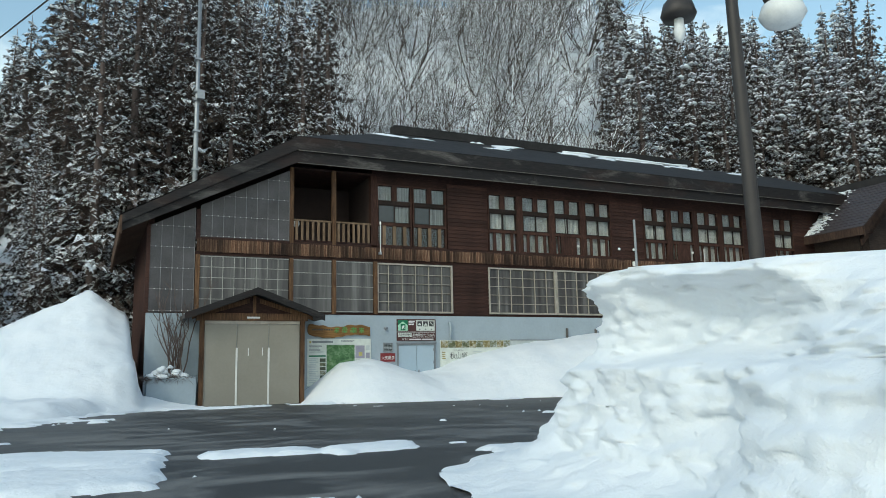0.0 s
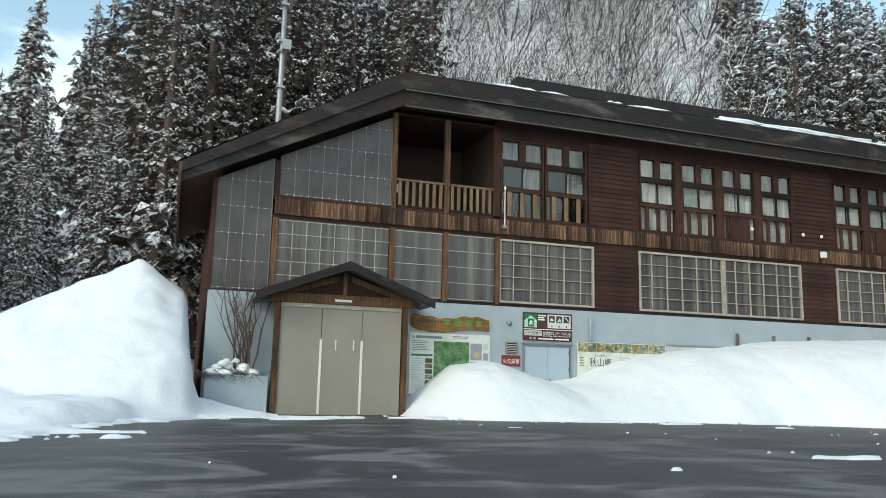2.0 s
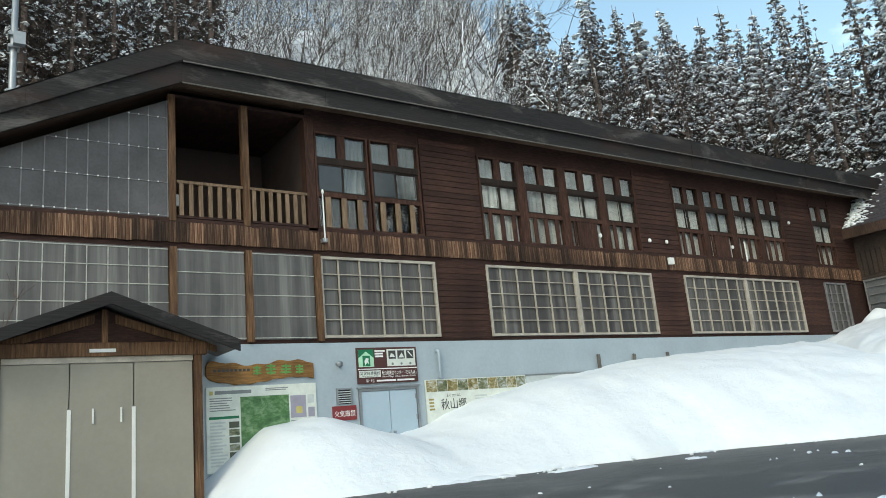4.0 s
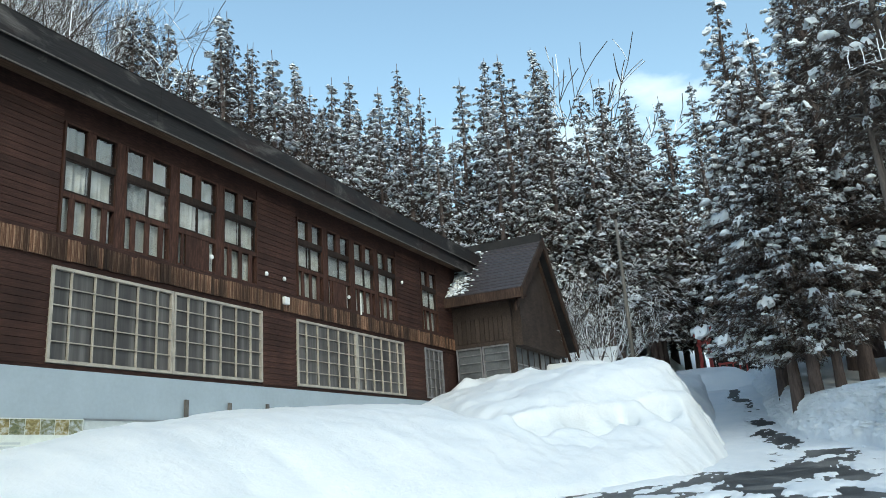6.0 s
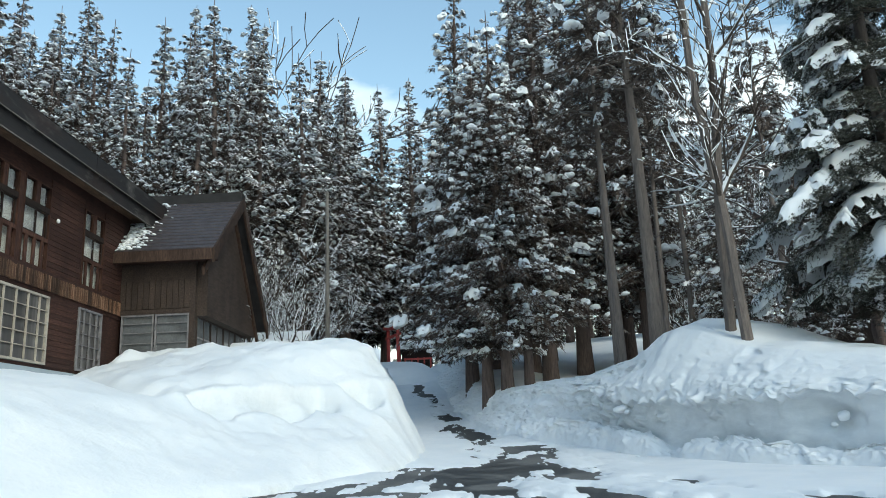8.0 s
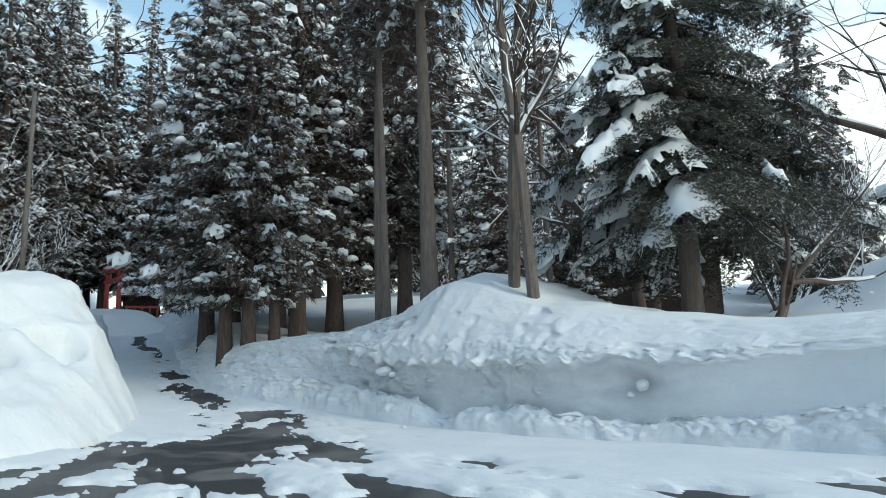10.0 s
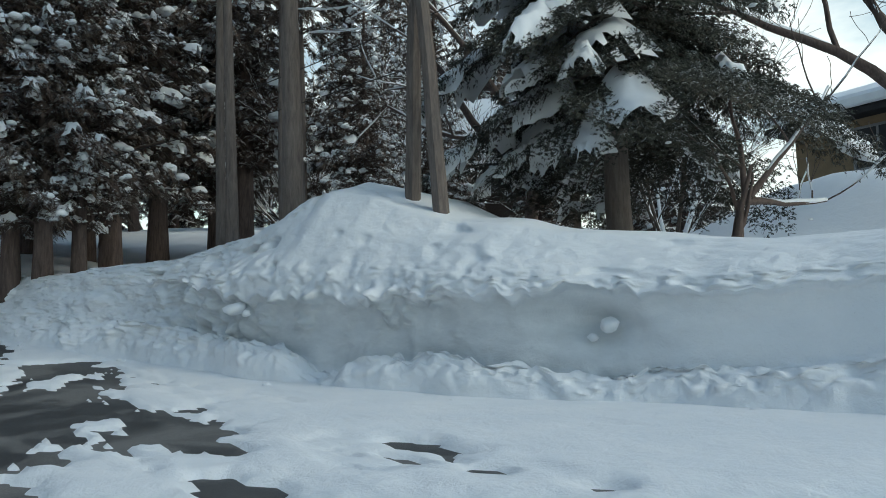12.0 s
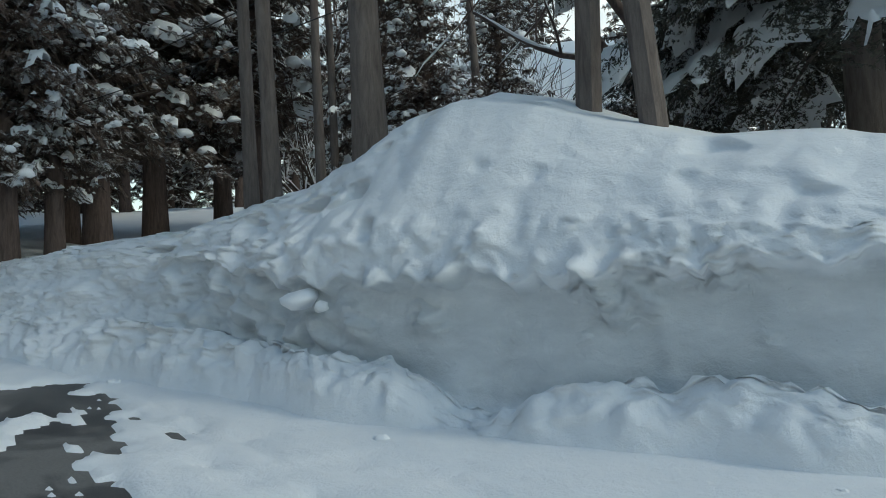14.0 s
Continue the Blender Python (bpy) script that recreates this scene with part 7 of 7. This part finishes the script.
# ---- planter and bare shrub by the entrance ----
def build_planter():
    p = thing("planter", "pale blue concrete planter box by the entrance", "planter")
    part("box_wall", boxes((-14.55, -12.85, -1.05, -0.93, -0.05, 1.08), (-14.55, -14.43, -0.93, -0.01, -0.05, 1.08), (-12.97, -12.85, -0.93, -0.01, -0.05, 1.08)), M["concrete"], p)
    part("soil", boxes((-14.43, -12.97, -0.93, -0.01, 0.8, 0.95)), M["interior"], p)
    rng = random.Random(8)
    s = thing("snow_pile", "rounded lump of snow on the planter shrubs", "snow")
    V, F = [], []
    for k in range(46):
        r = rng.uniform(0.05, 0.17)
        u = rng.uniform(0, 1)
        blob(V, F, Vector((-14.45 + 1.2 * u, -0.72 + rng.uniform(-0.3, 0.3), 1.10 + rng.uniform(0, 0.42) * math.sin(math.pi * u))), r * rng.uniform(0.9, 1.5), r, r * 0.8, rng, 3, 8)
    ob = new("snow_lump", py_mesh("snow_lump", V, F, M["snow_tree"], True))
    ob.parent = s
    g = thing("low_shrub", "dry brown twiggy shrub hanging over the planter edge", "shrub")
    bm = bmesh.new()
    for k in range(260):
        x = rng.uniform(-14.75, -13.0)
        a = rng.uniform(0, 6.28)
        b = Vector((x, -0.85 + rng.uniform(-0.3, 0.3), 1.05))
        d = Vector((math.cos(a) * 0.7, -abs(math.sin(a)) * 0.6, rng.uniform(-0.5, 0.7)))
        tube(bm, [b, b + d * 0.2, b + d * 0.38 + Vector((0, 0, -0.05))], [0.008, 0.006, 0.003], 3, False)
    tagged(part("twig", bm, M["bark"], g), kind="stuff")
    t = thing("bare_shrub", "tall thin leafless shrub in the planter", "shrub")
    bm = bmesh.new()
    for k in range(14):
        b = Vector((-13.6 + rng.uniform(-0.25, 0.3), -0.5 + rng.uniform(-0.15, 0.15), 0.95))
        d = Vector((rng.uniform(-0.30, 0.26), rng.uniform(-0.15, 0.12), 1)).normalized()
        L = rng.uniform(2.2, 4.6)
        pts = [b + d * (L * i / 6) + Vector((rng.uniform(-1, 1), rng.uniform(-1, 1), 0)) * 0.04 * i for i in range(7)]
        tube(bm, pts, [0.03 * (1 - i / 8) for i in range(7)], 5, False)
        for j in range(9):
            q = pts[rng.randrange(2, 6)]
            e = (d + Vector((rng.uniform(-0.9, 0.9), rng.uniform(-0.5, 0.5), rng.uniform(-0.1, 0.5)))).normalized()
            tube(bm, [q, q + e * rng.uniform(0.3, 0.8)], [0.010, 0.004], 3, False)
    tagged(part("twig", bm, M["bark"], t), kind="stuff")


build_planter()


# ---- lamp post, mast, poles and wires ----
def build_posts():
    L = thing("street_lamp", "dark painted street lamp post with two hanging white globes", "street lamp")
    x, y = -9.22, -24.2
    bm = bmesh.new()
    tube(bm, [(x, y, 0), (x - 0.02, y, 2.6), (x - 0.08, y, 5.4), (x - 0.10, y, 6.9)], [0.10, 0.09, 0.075, 0.07], 12)
    part("post", bm, M["dark_metal"], L, smooth=True)
    part("bracket", boxes((x - 0.24, x + 0.06, y - 0.10, y + 0.10, 5.72, 6.02)), M["dark_metal"], L, bevel=0.02)
    for s, dx, dy in ((0, -0.50, 0.42), (1, 0.86, -0.02)):
        cx, cy, cz = x - 0.08 + dx, y + dy, 5.50 + 0.32 * s
        bm = bmesh.new()
        tube(bm, [(x - 0.08, y, 6.5), (x - 0.08 + dx * 0.6, y + dy * 0.6, 6.72), (cx, cy, cz + 0.42)], [0.025, 0.022, 0.02], 8)
        part("arm", bm, M["dark_metal"], L)
        bm = bmesh.new()
        tube(bm, [(cx, cy, cz + 0.45), (cx, cy, cz + 0.36), (cx, cy, cz + 0.22), (cx, cy, cz + 0.08), (cx, cy, cz + 0.02)], [0.03, 0.07, 0.19, 0.23, 0.20], 16)
        sh = part("shade", bm, M["dark_metal"], L, "dark bell-shaped shade", smooth=True)
        bm = bmesh.new()
        k, q = (0.95, 0.62) if s == 0 else (1.2, 2.5)
        tube(bm, [(cx, cy, cz + 0.06), (cx, cy, cz - 0.04 * k), (cx, cy, cz - 0.16 * k), (cx, cy, cz - 0.26 * k), (cx, cy, cz - 0.31 * k)], [0.06, 0.10 * q, 0.12 * q, 0.09 * q, 0.03 * q], 16)
        part("globe", bm, M["globe"], L, "white glass globe", smooth=True)
    st = thing("marker_pole", "thin grey marker pole standing in the snow block", "pole")
    bm = bmesh.new()
    tube(bm, [(-10.71, -23.78, 0.2), (-10.73, -23.80, 2.83)], [0.016, 0.014], 8)
    part("rod", bm, M["steel"], st)
    m = thing("mast", "tall grey steel mast rising behind the roof", "mast")
    mx, my = -11.62, 12.1
    bm = bmesh.new()
    tube(bm, [(mx, my, -0.3), (mx, my, 14.0), (mx, my, 24)], [0.17, 0.14, 0.09], 10)
    part("pole", bm, M["steel"], m, smooth=True)
    for z in (12.3, 14.5, 16.3, 16.8, 18.7):
        part("clamp", boxes((mx - 0.2, mx + 0.2, my - 0.2, my + 0.2, z, z + 0.11)), M["steel"], m)
    part("antenna_box", boxes((mx - 0.05, mx + 0.35, my - 0.45, my - 0.2, 16.35, 16.85)), M["steel"], m)

    u = thing("utility_pole", "plain grey utility pole standing in deep snow beside the cedars", "pole")
    bm = bmesh.new()
    tube(bm, [(27.8, -6.87, 4.2), (27.75, -6.9, 8.5), (27.7, -6.92, 12.6)], [0.11, 0.10, 0.08], 10)
    part("shaft", bm, M["slat_grey"], u, smooth=True)
    part("step_bolt", boxes((27.55, 27.95, -6.92, -6.88, 10.4, 10.44)), M["steel"], u)

    def wire(a, b, sag, r=0.012, label="thin black sagging overhead cable"):
        c = thing("cable", label, "cable")
        bm = bmesh.new()
        A, B = Vector(a), Vector(b)
        pts = [A.lerp(B, i / 20) - Vector((0, 0, sag * 4 * (i / 20) * (1 - i / 20))) for i in range(21)]
        tube(bm, pts, [r] * 21, 5)
        part("strand", bm, M["black"], c)

    wire((-28.0, 10.2, 9.6), (-8.9, -32.4, 9.6), 0.15, 0.02)
    wire((24.6, -16.3, 6.6), (5.5, -24.8, 8.4), 0.25)
    wire((24.6, -16.3, 6.2), (4.8, -25.5, 7.4), 0.35)


build_posts()


# ---- red shrine gate, shrine hut, far shed, houses ----
def build_shrine():
    g = thing("shrine_gate", "red wooden shrine gate with snow on its lintel", "torii gate")
    for dy in (-1.3, 1.3):
        bm = bmesh.new()
        tube(bm, [(0, dy, -0.5), (0, dy * 0.94, 3.0)], [0.17, 0.14], 12)
        part("pillar", bm, M["red"], g, smooth=True)
    for z0, z1, w, t in ((2.25, 2.45, 1.75, 0.10), (2.95, 3.2, 2.1, 0.16)):
        bm = bmesh.new()
        ys = np.linspace(-w, w, 9)
        lift = 0.22 * (ys / w) ** 2 * (z0 > 2.5)
        rings = [[bm.verts.new((dx, yy, z0 + l + dz)) for dx, dz in ((-t, 0), (t, 0), (t, z1 - z0), (-t, z1 - z0))] for yy, l in zip(ys, lift)]
        for p, q in zip(rings, rings[1:]):
            for i in range(4):
                bm.faces.new((p[i], p[(i + 1) % 4], q[(i + 1) % 4], q[i]))
        bm.faces.new(rings[0])
        bm.faces.new(rings[-1][::-1])
        part("lintel", bm, M["red"], g)
    bm = bmesh.new()
    tube(bm, [(0, a, 3.25 + 0.22 * (a / 2.1) ** 2) for a in np.linspace(-2.15, 2.15, 9)], [0.06, 0.17, 0.2, 0.2, 0.2, 0.2, 0.2, 0.17, 0.06], 8)
    part("snow_cap", bm, M["snow_tree"], g, "long cap of snow on the lintel", smooth=True)
    g.matrix_basis = pose(46.0, -8.35, 5.95, 0, 0, -66) @ Matrix.Scale(0.82, 4)
    h = thing("shrine_hut", "small dark wooden shrine hut under thick snow", "hut")
    x, y, z = 50.0, -9.7, 5.75
    part("body", boxes((x - 1.1, x + 1.1, y - 1.0, y + 1.0, z + 0.45, z + 1.5)), M["annex"], h)
    for dx in (-1.25, 1.25):
        for dy in (-1.1, 1.1):
            part("post", boxes((x + dx - 0.06, x + dx + 0.06, y + dy - 0.06, y + dy + 0.06, z - 0.4, z + 1.5)), M["annex"], h)
    bm = bmesh.new()
    prism(bm, [(x - 1.7, z + 1.42), (x + 1.7, z + 1.42), (x + 0.1, z + 1.95), (x - 0.1, z + 1.95)], y - 1.35, y + 1.35)
    part("roof", bm, M["roof"], h)
    bm = bmesh.new()
    prism(bm, [(x - 1.78, z + 1.44), (x - 1.75, z + 1.68), (x - 0.25, z + 2.25), (x + 0.25, z + 2.25), (x + 1.75, z + 1.68), (x + 1.78, z + 1.44), (x, z + 1.97)], y - 1.45, y + 1.45)
    part("snow_cap", bm, M["snow_tree"], h, "thick smooth snow on the little roof", bevel=0.07, smooth=True)
    r = thing("red_fence", "low red wooden rail beside the shrine gate", "fence")
    for k in range(5):
        part("post", boxes((47.6, 47.7, -10.9 + k * 0.45, -10.8 + k * 0.45, z - 0.3, z + 0.75)), M["red"], r)
    part("rail", boxes((47.58, 47.72, -10.95, -8.95, z + 0.6, z + 0.72)), M["red"], r)


def build_shed():
    s = thing("far_shed", "small dark shed with thick snow on its roof", "shed")
    x, y = 34.0, -3.2
    z = 3.5
    part("wall", boxes((x - 1.2, x + 2.0, y - 1.0, y + 2.2, z - 2, z + 1.9)), M["annex"], s)
    bm = bmesh.new()
    prism(bm, [(x - 1.7, z + 1.75), (x + 2.5, z + 1.75), (x + 0.4, z + 3.0)], y - 1.5, y + 2.6)
    part("roof", bm, M["roof"], s)
    bm = bmesh.new()
    prism(bm, [(x - 1.8, z + 1.82), (x - 1.75, z + 2.1), (x + 0.4, z + 3.45), (x + 2.55, z + 2.1), (x + 2.6, z + 1.82), (x + 0.4, z + 3.08)], y - 1.6, y + 2.6)
    part("snow_cap", bm, M["snow_tree"], s, bevel=0.08, smooth=True)


def house(name, label, m, w, d, h, ridge, wall, windows, long_side=False):
    H = thing(name, label, "house")
    part("wall", boxes((-w / 2, w / 2, -d / 2, d / 2, -3, h)), M[wall], H)
    if long_side:
        w, d = d, w
    bm = bmesh.new()
    prism(bm, [(-w / 2 - 0.7, h - 0.1), (w / 2 + 0.7, h - 0.1), (w / 2 + 0.7, h + 0.1), (0, h + ridge), (-w / 2 - 0.7, h + 0.1)], -d / 2 - 0.7, d / 2 + 0.7)
    turn = Matrix.Rotation(math.pi / 2, 4, "Z") if long_side else Matrix()
    bmesh.ops.transform(bm, matrix=turn, verts=bm.verts[:])
    part("roof", bm, M["roof"], H)
    bm = bmesh.new()
    prism(bm, [(-w / 2 - 0.75, h + 0.12), (0, h + ridge + 0.02), (w / 2 + 0.75, h + 0.12), (w / 2 + 0.75, h + 0.55), (0, h + ridge + 0.5), (-w / 2 - 0.75, h + 0.55)], -d / 2 - 0.75, d / 2 + 0.75)
    bmesh.ops.transform(bm, matrix=turn, verts=bm.verts[:])
    part("roof_snow", bm, M["snow_tree"], H, "thick even snow on the roof", bevel=0.1)
    if long_side:
        w, d = d, w
    for side, x, z, ww, hh in windows:
        y = d / 2 * side
        o = 0.06 * side
        win = sub("window", H)
        part("frame", boxes((x - ww / 2 - 0.08, x + ww / 2 + 0.08, min(y, y + o), max(y, y + o), z - 0.08, z), (x - ww / 2 - 0.08, x + ww / 2 + 0.08, min(y, y + o), max(y, y + o), z + hh, z + hh + 0.08), (x - ww / 2 - 0.08, x - ww / 2, min(y, y + o), max(y, y + o), z, z + hh), (x + ww / 2, x + ww / 2 + 0.08, min(y, y + o), max(y, y + o), z, z + hh), (x - 0.03, x + 0.03, min(y, y + o), max(y, y + o), z, z + hh)), M["steel"], win)
        for a, b in ((x - ww / 2, x - 0.03), (x + 0.03, x + ww / 2)):
            part("pane", boxes((a, b, y + o * 0.3 - 0.004, y + o * 0.3 + 0.004, z, z + hh)), M["window_dark"], win)
    H.matrix_basis = m
    return H


build_shrine()
build_shed()
house("house", "ochre rendered house under thick roof snow", pose(12.6, -40.5, 4.3, 0, 0, 2), 8.6, 6.0, 3.0, 1.3, "ochre", ((1, 1.5, 1.3, 1.5, 1.25), (1, -2.0, 1.3, 1.5, 1.25)), True)
house("house", "brown timber house behind the trees with a steep roof", pose(33.0, -36.5, 5.0, 0, 0, -48), 8.0, 7.0, 3.2, 4.2, "annex", ((1, -1.8, 0.8, 1.5, 1.2), (1, 1.6, 0.8, 1.5, 1.2)))


# ---- bare trees with snow along every limb, at the edge of the bank ----
def snowy_tree(name, label, seed, limbs):
    """Each limb: start, way, length, radius, level at which it starts."""
    t = thing(name, label, "tree")
    rng = random.Random(seed)
    bm = bmesh.new()
    SV, SF = [], []

    def limb(p, d, L, r, lev):
        pts, rad = [Vector(p)], [r]
        e = Vector(d).normalized()
        for i in range(6):
            e = (e + Vector((rng.uniform(-1, 1), rng.uniform(-1, 1), rng.uniform(-0.6, 0.9))) * 0.20).normalized()
            pts.append(pts[-1] + e * (L / 6))
            rad.append(max(0.006, r * (1 - 0.10 * (i + 1))))
        tube(bm, pts, rad, 8 if lev < 2 else 5, False)
        if lev < 4 and abs(e.z) < 0.93 and not (lev == 3 and r > 0.12):
            a = rng.choice((0, 0, 1, 2))
            pad(SV, SF, [q + Vector((0, 0, rr * 0.75)) for q, rr in zip(pts[a:], rad[a:])], max(0.02, min(r * 0.75, 0.06 + r * 0.1)), max(0.03, min(r * 0.7, 0.09)), rng)
        if lev < 4:
            for k in range(3):
                i = rng.choice((2, 3, 4, 5, 6))
                s = Matrix.Rotation(rng.uniform(0, 6.28), 3, e) @ e.orthogonal().normalized()
                limb(pts[i], e * 0.6 + s * rng.uniform(0.5, 1.0) + Vector((0, 0, 0.15)), L * rng.uniform(0.5, 0.75), rad[i] * rng.uniform(0.45, 0.65), lev + 1)

    for p, d, L, r, lev in limbs:
        limb(p, d, L, r, lev)
    part("trunk", bm, M["bark"], t, smooth=True)
    ob = tagged(new("snow_load", py_mesh("snow_load", SV, SF, M["snow_tree"], True)), kind="stuff")
    ob.parent = t


snowy_tree("leaning_tree", "leaning dark bare tree with snow along its limbs", 77, (((9.30, -24.20, 1.9), (0.15, -0.5, 0.62), 1.9, 0.15, 3), ((9.60, -25.10, 3.1), (-0.1, -1.0, 0.12), 2.2, 0.08, 2), ((9.60, -25.10, 3.1), (0.2, -0.2, 1.0), 2.0, 0.07, 2), ((9.60, -25.20, 3.2), (-0.1, -0.8, 0.7), 2.8, 0.07, 2)))
snowy_tree("bare_tree", "large spreading bare tree with thick snow on its boughs", 91, (((9.50, -31.50, 2.3), (0.1, 0.05, 1.0), 5.5, 0.30, 3), ((10.00, -31.30, 6.0), (0.3, 0.9, 0.75), 5.0, 0.15, 1), ((9.80, -31.40, 7.0), (0.8, 0.3, 0.8), 5.0, 0.15, 1), ((9.60, -31.50, 5.0), (-0.5, 0.7, 0.8), 4.5, 0.13, 1)))
snowy_tree("bare_tree", "bare tree behind the spruce with a thick snowy bough", 93, (((17.30, -26.30, 3.0), (-0.1, 0.1, 1.0), 4.0, 0.22, 3), ((17.10, -26.10, 5.0), (-0.2, 0.9, 0.35), 5.0, 0.14, 1), ((17.20, -26.10, 6.0), (0.3, 0.6, 0.9), 5.0, 0.13, 1)))


build_siding()
